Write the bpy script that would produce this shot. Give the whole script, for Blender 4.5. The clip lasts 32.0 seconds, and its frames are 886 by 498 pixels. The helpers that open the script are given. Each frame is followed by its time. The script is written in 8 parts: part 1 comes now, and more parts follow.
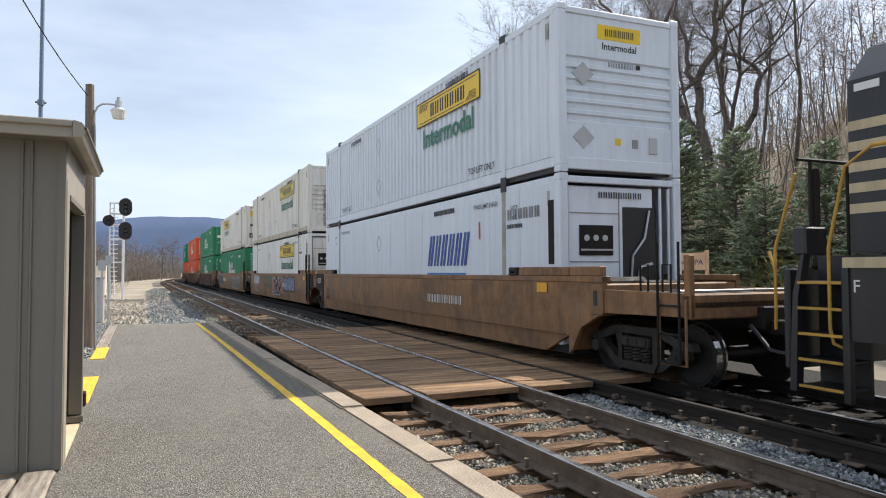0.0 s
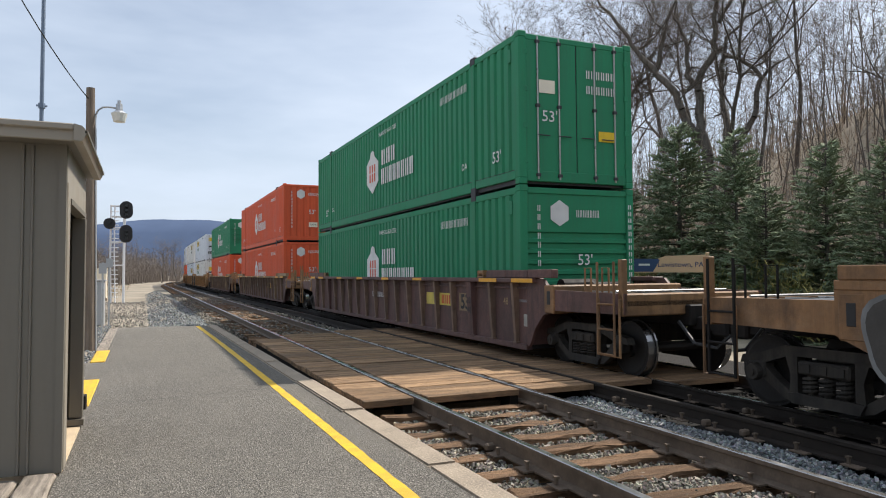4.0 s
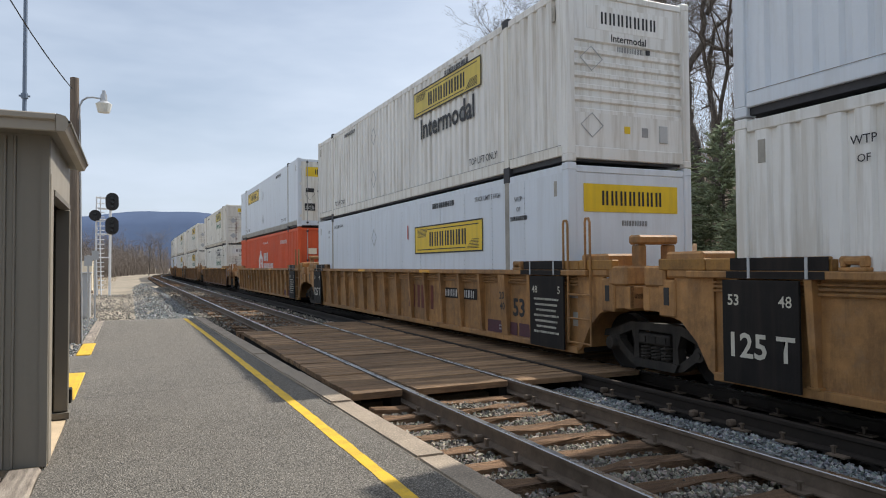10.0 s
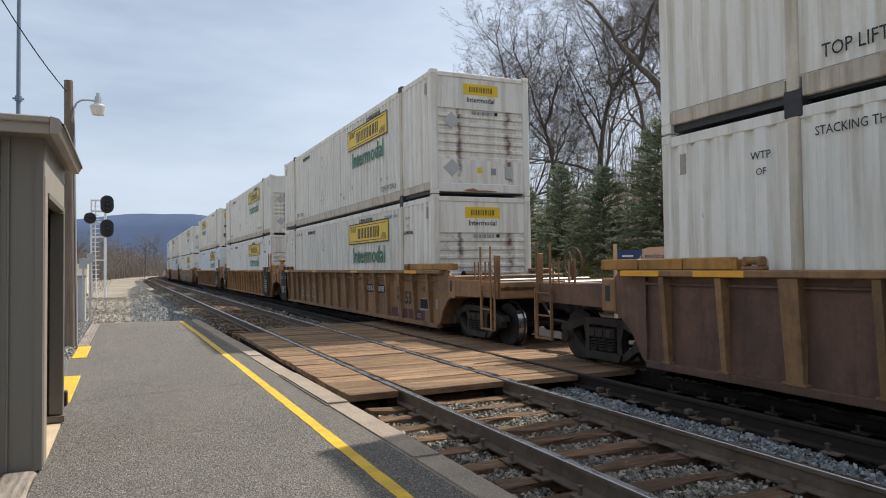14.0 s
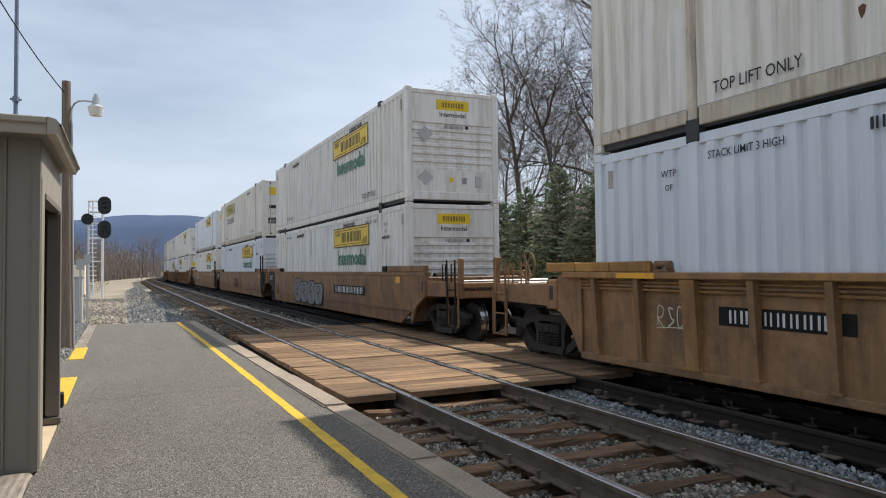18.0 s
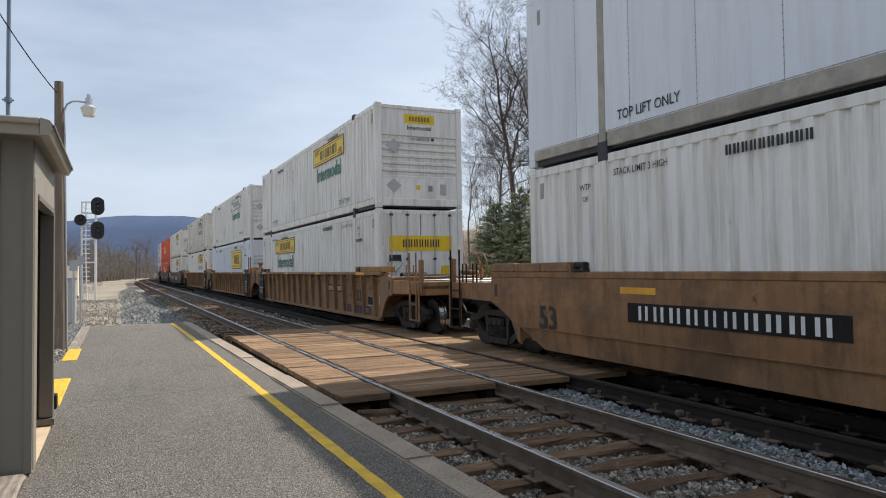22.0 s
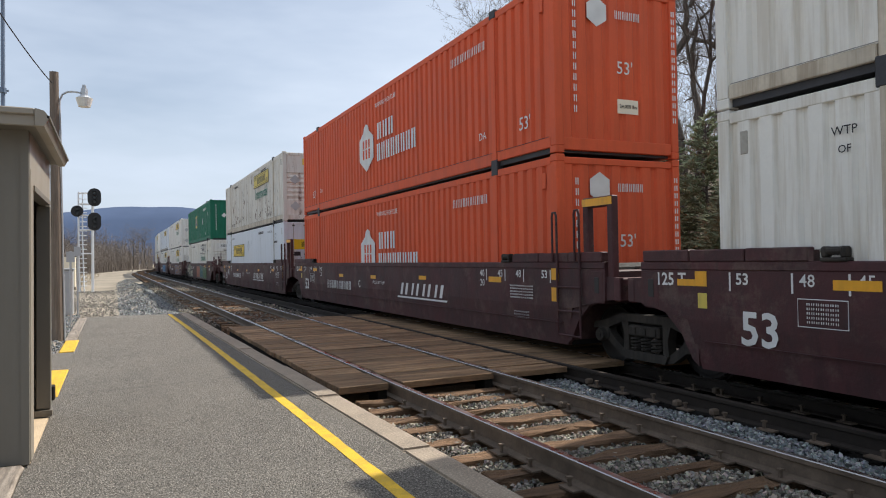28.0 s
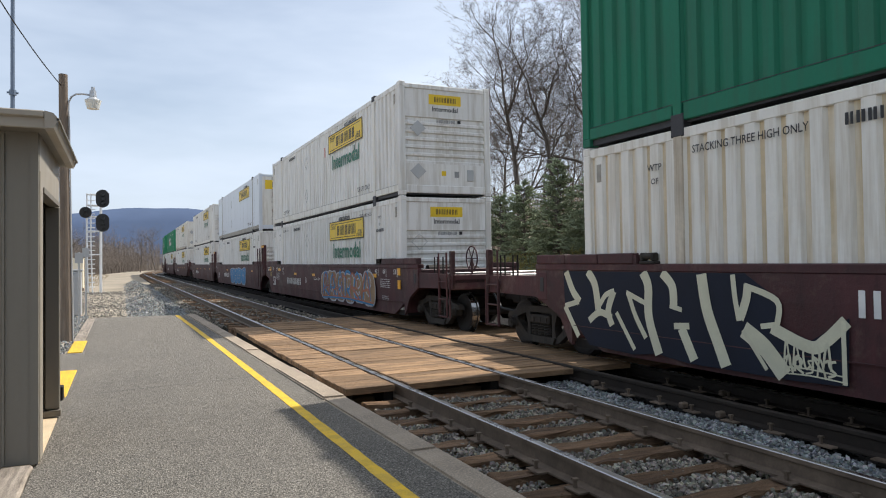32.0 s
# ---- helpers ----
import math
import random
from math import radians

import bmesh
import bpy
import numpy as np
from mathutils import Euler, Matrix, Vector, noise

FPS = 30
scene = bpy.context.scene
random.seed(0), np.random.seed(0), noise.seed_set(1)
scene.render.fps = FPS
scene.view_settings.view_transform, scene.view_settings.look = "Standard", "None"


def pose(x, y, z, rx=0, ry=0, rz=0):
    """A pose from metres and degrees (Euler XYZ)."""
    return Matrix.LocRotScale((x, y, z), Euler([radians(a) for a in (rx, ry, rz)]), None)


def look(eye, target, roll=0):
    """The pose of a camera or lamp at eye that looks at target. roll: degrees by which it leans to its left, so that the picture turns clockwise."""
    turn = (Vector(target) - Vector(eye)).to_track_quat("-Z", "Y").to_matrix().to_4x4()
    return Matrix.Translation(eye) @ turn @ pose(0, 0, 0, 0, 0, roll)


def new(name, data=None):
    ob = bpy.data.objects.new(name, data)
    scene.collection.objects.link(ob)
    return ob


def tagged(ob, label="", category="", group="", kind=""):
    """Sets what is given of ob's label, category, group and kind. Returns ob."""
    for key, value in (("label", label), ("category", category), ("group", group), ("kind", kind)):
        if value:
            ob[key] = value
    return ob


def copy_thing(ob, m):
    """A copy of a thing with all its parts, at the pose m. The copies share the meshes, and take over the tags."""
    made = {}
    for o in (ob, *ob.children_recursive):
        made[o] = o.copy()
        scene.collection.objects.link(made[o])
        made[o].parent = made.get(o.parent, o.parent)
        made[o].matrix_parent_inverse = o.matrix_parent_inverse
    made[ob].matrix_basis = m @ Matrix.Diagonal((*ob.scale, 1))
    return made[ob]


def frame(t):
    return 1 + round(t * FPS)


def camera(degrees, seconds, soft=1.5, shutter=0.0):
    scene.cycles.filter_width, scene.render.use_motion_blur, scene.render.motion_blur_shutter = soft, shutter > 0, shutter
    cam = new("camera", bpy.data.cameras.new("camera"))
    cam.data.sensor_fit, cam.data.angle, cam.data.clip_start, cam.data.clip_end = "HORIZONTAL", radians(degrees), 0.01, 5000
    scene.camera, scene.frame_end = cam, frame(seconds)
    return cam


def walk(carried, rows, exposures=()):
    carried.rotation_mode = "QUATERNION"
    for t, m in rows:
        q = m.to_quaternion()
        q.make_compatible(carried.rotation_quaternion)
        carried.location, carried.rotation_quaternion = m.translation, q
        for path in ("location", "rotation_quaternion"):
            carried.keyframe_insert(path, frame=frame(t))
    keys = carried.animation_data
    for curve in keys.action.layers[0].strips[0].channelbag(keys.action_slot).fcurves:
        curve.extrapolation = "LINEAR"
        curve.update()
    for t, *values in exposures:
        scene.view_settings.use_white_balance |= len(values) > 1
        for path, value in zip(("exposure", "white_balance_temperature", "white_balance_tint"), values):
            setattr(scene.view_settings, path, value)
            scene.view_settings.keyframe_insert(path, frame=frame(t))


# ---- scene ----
# seconds, heading to the right of the track's line, tilt up, lean, eye
PATH = [
    (0, 23.38, 1.91, -0.03, -0.002, -0.000, 1.551), (0.5, 23.34, 1.90, 0.30, -0.002, -0.004, 1.552), (1, 23.31, 1.99, 0.47, -0.003, -0.003, 1.553),
    (1.5, 23.33, 2.07, 0.34, -0.003, -0.004, 1.553), (2, 23.22, 2.20, 0.45, -0.003, -0.006, 1.553), (2.5, 23.27, 2.23, 0.43, -0.002, -0.008, 1.554),
    (3, 23.26, 2.24, 0.12, -0.001, -0.005, 1.553), (3.5, 23.24, 2.27, -0.00, -0.001, -0.006, 1.553), (5.5, 23.71, 1.33, -0.40, -0.001, -0.003, 1.552),
    (6, 23.78, 1.41, -0.10, 0.000, -0.006, 1.551), (6.5, 23.80, 1.40, 0.02, 0.002, -0.006, 1.552), (7, 23.83, 1.47, 0.05, 0.003, -0.001, 1.551),
    (7.5, 23.61, 1.48, 0.08, 0.004, 0.001, 1.551), (8, 23.68, 1.44, -0.20, 0.005, 0.000, 1.552), (8.5, 23.89, 1.50, -0.01, 0.006, 0.004, 1.551),
    (9, 23.88, 1.46, 0.01, 0.008, 0.004, 1.552), (9.5, 24.11, 1.44, -0.04, 0.009, 0.012, 1.552), (10, 24.26, 1.44, -0.19, 0.010, 0.015, 1.552),
    (10.5, 24.30, 1.35, -0.19, 0.012, 0.013, 1.552), (11, 24.37, 1.40, -0.29, 0.012, 0.015, 1.552), (11.5, 24.44, 1.35, -0.51, 0.013, 0.014, 1.552),
    (12, 24.47, 1.40, -0.55, 0.013, 0.011, 1.552), (12.5, 24.60, 1.42, -0.66, 0.014, 0.009, 1.552), (13, 24.55, 1.44, -0.62, 0.015, 0.005, 1.552),
    (13.5, 24.64, 1.48, -0.58, 0.015, 0.002, 1.551), (14, 24.58, 1.51, -0.51, 0.015, 0.001, 1.551), (14.5, 24.63, 1.55, -0.55, 0.016, -0.006, 1.551),
    (16.5, 24.70, 1.73, -0.50, 0.016, -0.003, 1.551), (17, 24.65, 1.72, -0.47, 0.018, 0.004, 1.552), (17.5, 24.62, 1.65, -0.43, 0.018, 0.011, 1.550),
    (18, 24.76, 1.67, -0.38, 0.017, 0.011, 1.550), (18.5, 25.16, 1.60, -0.44, 0.018, 0.010, 1.551), (19, 25.37, 1.71, -0.48, 0.018, 0.007, 1.551),
    (19.5, 25.38, 1.70, -0.45, 0.017, 0.008, 1.551), (20, 25.33, 1.73, -0.39, 0.016, 0.001, 1.550), (20.5, 25.30, 1.75, -0.30, 0.015, -0.008, 1.550),
    (21, 25.28, 1.79, -0.46, 0.015, -0.013, 1.549), (21.5, 25.26, 1.75, -0.45, 0.015, -0.016, 1.550), (22, 25.21, 1.67, -0.54, 0.015, -0.011, 1.549),
    (22.5, 25.21, 1.51, -0.60, 0.015, -0.009, 1.549), (23, 25.17, 1.29, -0.54, 0.016, -0.006, 1.550), (23.5, 25.20, 1.21, -0.44, 0.017, 0.003, 1.550),
    (24, 25.15, 1.11, -0.51, 0.017, 0.009, 1.549), (24.5, 25.24, 0.87, -0.52, 0.019, 0.009, 1.550), (25, 25.43, 0.64, -0.42, 0.020, 0.009, 1.550),
    (25.5, 25.45, 0.62, -0.25, 0.021, 0.004, 1.550), (27.5, 25.50, 0.81, -0.55, 0.020, 0.006, 1.550), (28, 25.39, 0.89, -0.65, 0.021, 0.001, 1.550),
    (28.5, 25.29, 0.90, -0.65, 0.020, -0.005, 1.550), (29, 25.17, 0.99, -0.74, 0.020, -0.010, 1.550), (29.5, 25.10, 1.01, -0.45, 0.019, -0.015, 1.552),
    (30, 25.14, 1.02, -0.37, 0.018, -0.015, 1.552), (30.5, 24.99, 1.00, -0.36, 0.018, -0.013, 1.552), (31, 24.93, 0.96, -0.40, 0.017, -0.016, 1.552),
    (31.5, 24.87, 0.97, -0.50, 0.017, -0.014, 1.552), (32, 24.86, 1.02, -0.57, 0.017, -0.015, 1.552),
]


def sight(heading, tilt, lean, x, y, z):
    a, b = radians(heading), radians(tilt)
    way = Vector((math.sin(a) * math.cos(b), math.cos(a) * math.cos(b), math.sin(b)))
    return look((x, y, z), Vector((x, y, z)) + way * 10, lean)


cam = camera(65.05, 32.0, soft=1.05)
walk(cam, [(r[0], sight(*r[1:])) for r in PATH], [(0, 0.47), (1, 0.22), (2, 0.17), (3, 0.19), (5.5, 0.50), (6, 0.60), (7, 0.47), (8, 0.45), (9, 0.25), (10, 0.15), (13, 0.11), (19, 0.13), (26, 0.10), (28, 0.18), (29, 0.38), (30, 0.33), (31, 0.33), (32, 0.29)])

# ---- light: high thin cloud, sun behind the train ----
SUN = Vector((0.80, 0.20, 1.0)).normalized()
world = bpy.data.worlds.new("sky")
scene.world = world
world.use_nodes = True
wn = world.node_tree
wn.nodes.clear()


def wnode(kind, **kw):
    n = wn.nodes.new(kind)
    for k, v in kw.items():
        if k in n.inputs:
            n.inputs[k].default_value = v
    return n


sky = wnode("ShaderNodeTexSky")
sky.sky_type = "NISHITA"
sky.sun_disc = False
sky.sun_elevation = math.asin(SUN.z)
sky.sun_rotation = math.atan2(SUN.x, SUN.y)
sky.dust_density = 1.5
sky.air_density = 1.0
tc = wnode("ShaderNodeTexCoord")
mp = wnode("ShaderNodeMapping", Scale=(1.4, 1.0, 5.0))
cl = wnode("ShaderNodeTexNoise", Scale=1.3, Detail=5.0, Roughness=0.55)
rmp = wnode("ShaderNodeMapRange")
rmp.inputs["From Min"].default_value = 0.30
rmp.inputs["From Max"].default_value = 0.72
rmp.inputs["To Min"].default_value = 0.25
rmp.inputs["To Max"].default_value = 0.90
mx = wn.nodes.new("ShaderNodeMix")
mx.data_type = "RGBA"
mx.inputs[7].default_value = (6.7, 7.6, 9.0, 1)
bg = wnode("ShaderNodeBackground", Strength=0.098)
out = wnode("ShaderNodeOutputWorld")
wn.links.new(tc.outputs["Generated"], mp.inputs["Vector"])
wn.links.new(mp.outputs[0], cl.inputs["Vector"])
wn.links.new(cl.outputs["Fac"], rmp.inputs["Value"])
wn.links.new(rmp.outputs[0], mx.inputs[0])
wn.links.new(sky.outputs[0], mx.inputs[6])
unit = wn.nodes.new("ShaderNodeVectorMath")
unit.operation = "NORMALIZE"
near = wn.nodes.new("ShaderNodeVectorMath")
near.operation = "DOT_PRODUCT"
near.inputs[1].default_value = SUN
keep = wn.nodes.new("ShaderNodeMath")
keep.operation = "MAXIMUM"
keep.inputs[1].default_value = 0.0
cube = wn.nodes.new("ShaderNodeMath")
cube.operation = "POWER"
cube.inputs[1].default_value = 3.0
glow = wn.nodes.new("ShaderNodeMix")
glow.data_type, glow.blend_type = "RGBA", "ADD"
glow.inputs[7].default_value = (2.7, 2.6, 2.4, 1)
wn.links.new(tc.outputs["Generated"], unit.inputs[0])
wn.links.new(unit.outputs[0], near.inputs[0])
wn.links.new(near.outputs["Value"], keep.inputs[0])
wn.links.new(keep.outputs[0], cube.inputs[0])
wn.links.new(cube.outputs[0], glow.inputs[0])
wn.links.new(mx.outputs[2], glow.inputs[6])
wn.links.new(glow.outputs[2], bg.inputs["Color"])
wn.links.new(bg.outputs[0], out.inputs["Surface"])

sun = new("sun", bpy.data.lights.new("sun", "SUN"))
sun.data.energy = 4.6
sun.data.angle = radians(0.9)
sun.data.color = (1.0, 0.95, 0.87)
sun.matrix_world = look(SUN * 100, (0, 0, 0))


# ---- materials ----
def lin(r, g, b):
    f = lambda c: c / 12.92 if c <= 0.04045 else ((c + 0.055) / 1.055) ** 2.4
    return (f(r / 255), f(g / 255), f(b / 255))


def mat(name, col, rough=0.6, metal=0.0, var=0.15, scale=2.0, fine=40.0, dirt=0.0, dirt_col=(0.10, 0.075, 0.05),
        rust=0.0, bump=0.0, bscale=80.0, tall=1.0, tone=0.0, spec=0.5, stretch=(1, 1, 1), speck=0.0, grime=0.0, grime_col=(0.05, 0.035, 0.025), dust=0.0, runs=()):
    """A painted or raw surface: broad and fine mottling, streaks of dirt that run down, specks of rust, fine relief."""
    m = bpy.data.materials.new(name)
    m.use_nodes = True
    t = m.node_tree
    p = t.nodes["Principled BSDF"]
    p.inputs["Metallic"].default_value = metal
    p.inputs["Specular IOR Level"].default_value = spec
    L = t.links.new

    def node(kind, **kw):
        n = t.nodes.new(kind)
        for k, v in kw.items():
            n.inputs[k].default_value = v
        return n

    def mapr(src, a, b, c, d):
        n = node("ShaderNodeMapRange")
        n.inputs["From Min"].default_value, n.inputs["From Max"].default_value = a, b
        n.inputs["To Min"].default_value, n.inputs["To Max"].default_value = c, d
        L(src, n.inputs["Value"])
        return n.outputs[0]

    def mix(f, a, b):
        n = node("ShaderNodeMix")
        n.data_type = "RGBA"
        for i, s in ((0, f), (6, a), (7, b)):
            if isinstance(s, (int, float)):
                n.inputs[i].default_value = s
            elif isinstance(s, tuple):
                n.inputs[i].default_value = (*s, 1)
            else:
                L(s, n.inputs[i])
        return n.outputs[2]

    co = node("ShaderNodeTexCoord").outputs["Object"]
    info = node("ShaderNodeObjectInfo")
    off = node("ShaderNodeVectorMath")
    off.operation = "MULTIPLY_ADD"
    off.inputs[1].default_value = (31.0, 17.0, 23.0)
    L(info.outputs["Random"], off.inputs[0])
    L(co, off.inputs[2])
    st = node("ShaderNodeMapping", Scale=stretch)
    L(off.outputs[0], st.inputs["Vector"])
    co = st.outputs[0]
    n1 = node("ShaderNodeTexNoise", Scale=scale, Detail=5.0, Roughness=0.6)
    n2 = node("ShaderNodeTexNoise", Scale=fine, Detail=3.0, Roughness=0.6)
    L(co, n1.inputs["Vector"])
    L(co, n2.inputs["Vector"])
    dk = tuple(c * (1 - var) for c in col)
    lt = tuple(min(1, c * (1 + var)) for c in col)
    c = mix(mapr(n1.outputs["Fac"], 0.3, 0.7, 0, 1), dk, lt)
    c = mix(mapr(n2.outputs["Fac"], 0.35, 0.75, 0, 0.5), c, tuple(x * (1 - 0.9 * var) for x in col))
    if speck:
        n5 = node("ShaderNodeTexNoise", Scale=fine, Detail=2.0, Roughness=0.7)
        L(co, n5.inputs["Vector"])
        c = mix(mapr(n5.outputs["Fac"], 0.47, 0.36, 0, speck), c, tuple(x * 0.35 for x in col))
        c = mix(mapr(n5.outputs["Fac"], 0.53, 0.66, 0, speck), c, tuple(min(1, x * 2.4) for x in col))
    if tone:
        c = mix(mapr(info.outputs["Random"], 0, 1, 0, tone), c, tuple(x * 0.45 for x in col))
    if dirt:
        s = node("ShaderNodeMapping", Scale=(5, 5, 0.35 * tall))
        L(co, s.inputs["Vector"])
        n3 = node("ShaderNodeTexNoise", Scale=1.2, Detail=4.0, Roughness=0.65)
        L(s.outputs[0], n3.inputs["Vector"])
        c = mix(mapr(n3.outputs["Fac"], 0.46, 0.62, 0, dirt), c, dirt_col)
    if grime:
        n6 = node("ShaderNodeTexNoise", Scale=0.9, Detail=10.0, Roughness=0.78)
        L(co, n6.inputs["Vector"])
        c = mix(mapr(n6.outputs["Fac"], 0.46, 0.62, 0, grime), c, grime_col)
        s = node("ShaderNodeMapping", Scale=(3.5, 3.5, 0.7))
        L(co, s.inputs["Vector"])
        n7 = node("ShaderNodeTexNoise", Scale=1.3, Detail=6.0, Roughness=0.7)
        L(s.outputs[0], n7.inputs["Vector"])
        c = mix(mapr(n7.outputs["Fac"], 0.52, 0.68, 0, grime * 0.6), c, tuple(0.6 * x for x in grime_col))
    if dust:
        n8 = node("ShaderNodeTexNoise", Scale=1.7, Detail=8.0, Roughness=0.75)
        L(co, n8.inputs["Vector"])
        c = mix(mapr(n8.outputs["Fac"], 0.52, 0.68, 0, dust), c, (0.30, 0.24, 0.18))
    if rust:
        n4 = node("ShaderNodeTexNoise", Scale=2.3, Detail=8.0, Roughness=0.72)
        s = node("ShaderNodeMapping", Scale=(1.5, 1.5, 0.55))
        L(co, s.inputs["Vector"])
        L(s.outputs[0], n4.inputs["Vector"])
        c = mix(mapr(n4.outputs["Fac"], 0.72 - 0.14 * rust, 0.80 - 0.14 * rust, 0, 0.9), c, (0.09, 0.035, 0.015))
    if runs:
        # rusty runs down the sheet, each about one upright line
        raw = node("ShaderNodeTexCoord").outputs["Object"]
        wob = node("ShaderNodeTexNoise", Scale=5.0, Detail=5.0, Roughness=0.7)
        L(raw, wob.inputs["Vector"])
        sep = node("ShaderNodeSeparateXYZ")
        L(raw, sep.inputs[0])
        blot = node("ShaderNodeTexNoise", Scale=2.6, Detail=6.0, Roughness=0.7)
        L(co, blot.inputs["Vector"])
        for at, w in runs:
            d = node("ShaderNodeMath", )
            d.operation = "MULTIPLY_ADD"
            L(wob.outputs["Fac"], d.inputs[0])
            d.inputs[1].default_value = 0.22
            L(sep.outputs["X"], d.inputs[2])
            e = node("ShaderNodeMath")
            e.operation = "SUBTRACT"
            L(d.outputs[0], e.inputs[0])
            e.inputs[1].default_value = at + 0.11
            a = node("ShaderNodeMath")
            a.operation = "ABSOLUTE"
            L(e.outputs[0], a.inputs[0])
            g = node("ShaderNodeMath")
            g.operation = "MULTIPLY"
            L(mapr(a.outputs[0], w, 0.0, 0, 1), g.inputs[0])
            L(mapr(blot.outputs["Fac"], 0.38, 0.56, 0.05, 1), g.inputs[1])
            c = mix(g.outputs[0], c, (0.13, 0.062, 0.03))
    L(c, p.inputs["Base Color"])
    L(mapr(n1.outputs["Fac"], 0.3, 0.7, max(0.05, rough - 0.1), min(1, rough + 0.1)), p.inputs["Roughness"])
    if bump:
        nb = node("ShaderNodeTexNoise", Scale=bscale, Detail=4.0, Roughness=0.6)
        L(co, nb.inputs["Vector"])
        b = node("ShaderNodeBump", Strength=bump, Distance=0.02)
        L(nb.outputs["Fac"], b.inputs["Height"])
        L(b.outputs[0], p.inputs["Normal"])
    return m


ASPHALT = mat("asphalt", (0.160, 0.146, 0.126), 0.95, var=0.17, scale=0.7, fine=75, bump=1.0, bscale=75, spec=0.2, speck=1.0, grime=0.10, grime_col=(0.07, 0.065, 0.06))
ASPHALT_DARK = mat("asphalt_dark", (0.035, 0.034, 0.034), 0.9, var=0.2, scale=1.5, fine=80, bump=0.5, bscale=110, spec=0.3)
YELLOW_LINE = mat("yellow_line_paint", (0.72, 0.45, 0.02), 0.7, var=0.12, scale=6, fine=60, dirt=0.25, bump=0.3, bscale=110)
CONCRETE = mat("concrete", (0.325, 0.264, 0.20), 0.9, var=0.25, scale=2.5, fine=60, speck=0.35, bump=0.4, bscale=60, spec=0.3)
EARTH = mat("earth", (0.32, 0.275, 0.215), 0.95, var=0.35, scale=0.25, fine=6, bump=0.6, bscale=12, spec=0.1)
# bed colour taken near black to deepen the shade between stones
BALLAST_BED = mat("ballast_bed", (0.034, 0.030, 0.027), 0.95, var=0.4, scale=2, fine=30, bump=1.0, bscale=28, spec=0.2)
STONE = mat("ballast_stone", (0.30, 0.30, 0.29), 0.9, var=0.3, scale=8, fine=60, spec=0.2)
# dark rail side: holds the train's shade; also the dull unused rail
RAIL_DARK = mat("dull_shaded_rail_side", (0.032, 0.025, 0.020), 0.75, 0.2, var=0.4, scale=4, fine=40, spec=0.25)
RAIL = mat("rail_side", (0.150, 0.112, 0.082), 0.75, 0.2, var=0.4, scale=4, fine=40, spec=0.3)
RAIL_HEAD = mat("rail_head", (0.42, 0.41, 0.40), 0.28, 0.95, var=0.15, scale=3, fine=30)
# near-black wood: shade under the train and deck put into the colour
TIE_SHADED = mat("shaded_tie_wood", (0.013, 0.011, 0.009), 0.9, var=0.4, scale=3, fine=40, bump=0.5, bscale=40, stretch=(0.5, 3, 3), spec=0.15)
TIE = mat("tie_wood", (0.32, 0.195, 0.115), 0.9, var=0.6, scale=3, fine=40, bump=1.0, bscale=30, tone=0.95, stretch=(0.4, 6, 6), grime=0.6, grime_col=(0.045, 0.034, 0.027), spec=0.2)
DECK = mat("deck_plank", (0.46, 0.285, 0.155), 0.85, var=0.5, scale=2.2, fine=26, bump=0.8, bscale=35, tone=0.9, grime=0.7, grime_col=(0.06, 0.042, 0.032), stretch=(0.5, 5, 5), spec=0.3)
OLD_WOOD = mat("old_wood", (0.34, 0.29, 0.24), 0.9, var=0.55, grime=0.35, scale=4, fine=40, bump=0.6, bscale=40, stretch=(6, 0.6, 6), spec=0.2)
POLE_WOOD = mat("pole_wood", (0.20, 0.16, 0.128), 0.9, var=0.35, scale=3, fine=30, bump=0.5, bscale=30, stretch=(5, 5, 0.4), spec=0.2)
SIDING = mat("siding_paint", (0.170, 0.155, 0.128), 0.55, var=0.06, scale=1.2, fine=30, dirt=0.12)
TRIM = mat("trim_paint", (0.30, 0.265, 0.215), 0.5, var=0.06, scale=2, fine=30)
FOUNDATION = mat("foundation", (0.62, 0.48, 0.32), 0.9, var=0.15, scale=4, fine=50, bump=0.3)
# near-black for the shelter's inside, its shade put into the colour
DARK = mat("shade_inside", (0.010, 0.009, 0.008), 0.8, var=0.2)
STEEL = mat("galvanised_steel", (0.50, 0.51, 0.52), 0.45, 0.7, var=0.15, scale=8, fine=60)
GREY_PAINT = mat("grey_cabinet_paint", (0.42, 0.43, 0.44), 0.5, var=0.08, scale=3)
BLACK = mat("black_paint", (0.015, 0.015, 0.016), 0.5, var=0.3)
BLACK_STEEL = mat("grimy_black_steel", (0.016, 0.014, 0.013), 0.7, 0.1, var=0.5, scale=5, fine=40, dirt=0.25, dirt_col=(0.05, 0.038, 0.03), spec=0.25)
GLASS = mat("lens_glass", (0.05, 0.05, 0.05), 0.1)
LAMP_GLASS = mat("lamp_glass", (0.75, 0.75, 0.70), 0.25)
WHEEL = mat("wheel_steel", (0.026, 0.023, 0.021), 0.6, 0.2, var=0.4, scale=6, spec=0.3)
TREAD = mat("wheel_tread", (0.36, 0.35, 0.34), 0.25, 0.9, var=0.1)
SIGNAL_PAINT = mat("aluminium_paint", (0.78, 0.79, 0.80), 0.5, var=0.06)
ANTENNA = mat("blue_grey_paint", (0.15, 0.20, 0.28), 0.5, var=0.1)
TRUCK = mat("dusty_truck_steel", (0.036, 0.031, 0.026), 0.75, var=0.5, scale=5, fine=30, dirt=0.3, dirt_col=(0.09, 0.075, 0.06), spec=0.3)
CHROME = mat("worn_rod", (0.45, 0.44, 0.42), 0.35, 0.6, var=0.2)
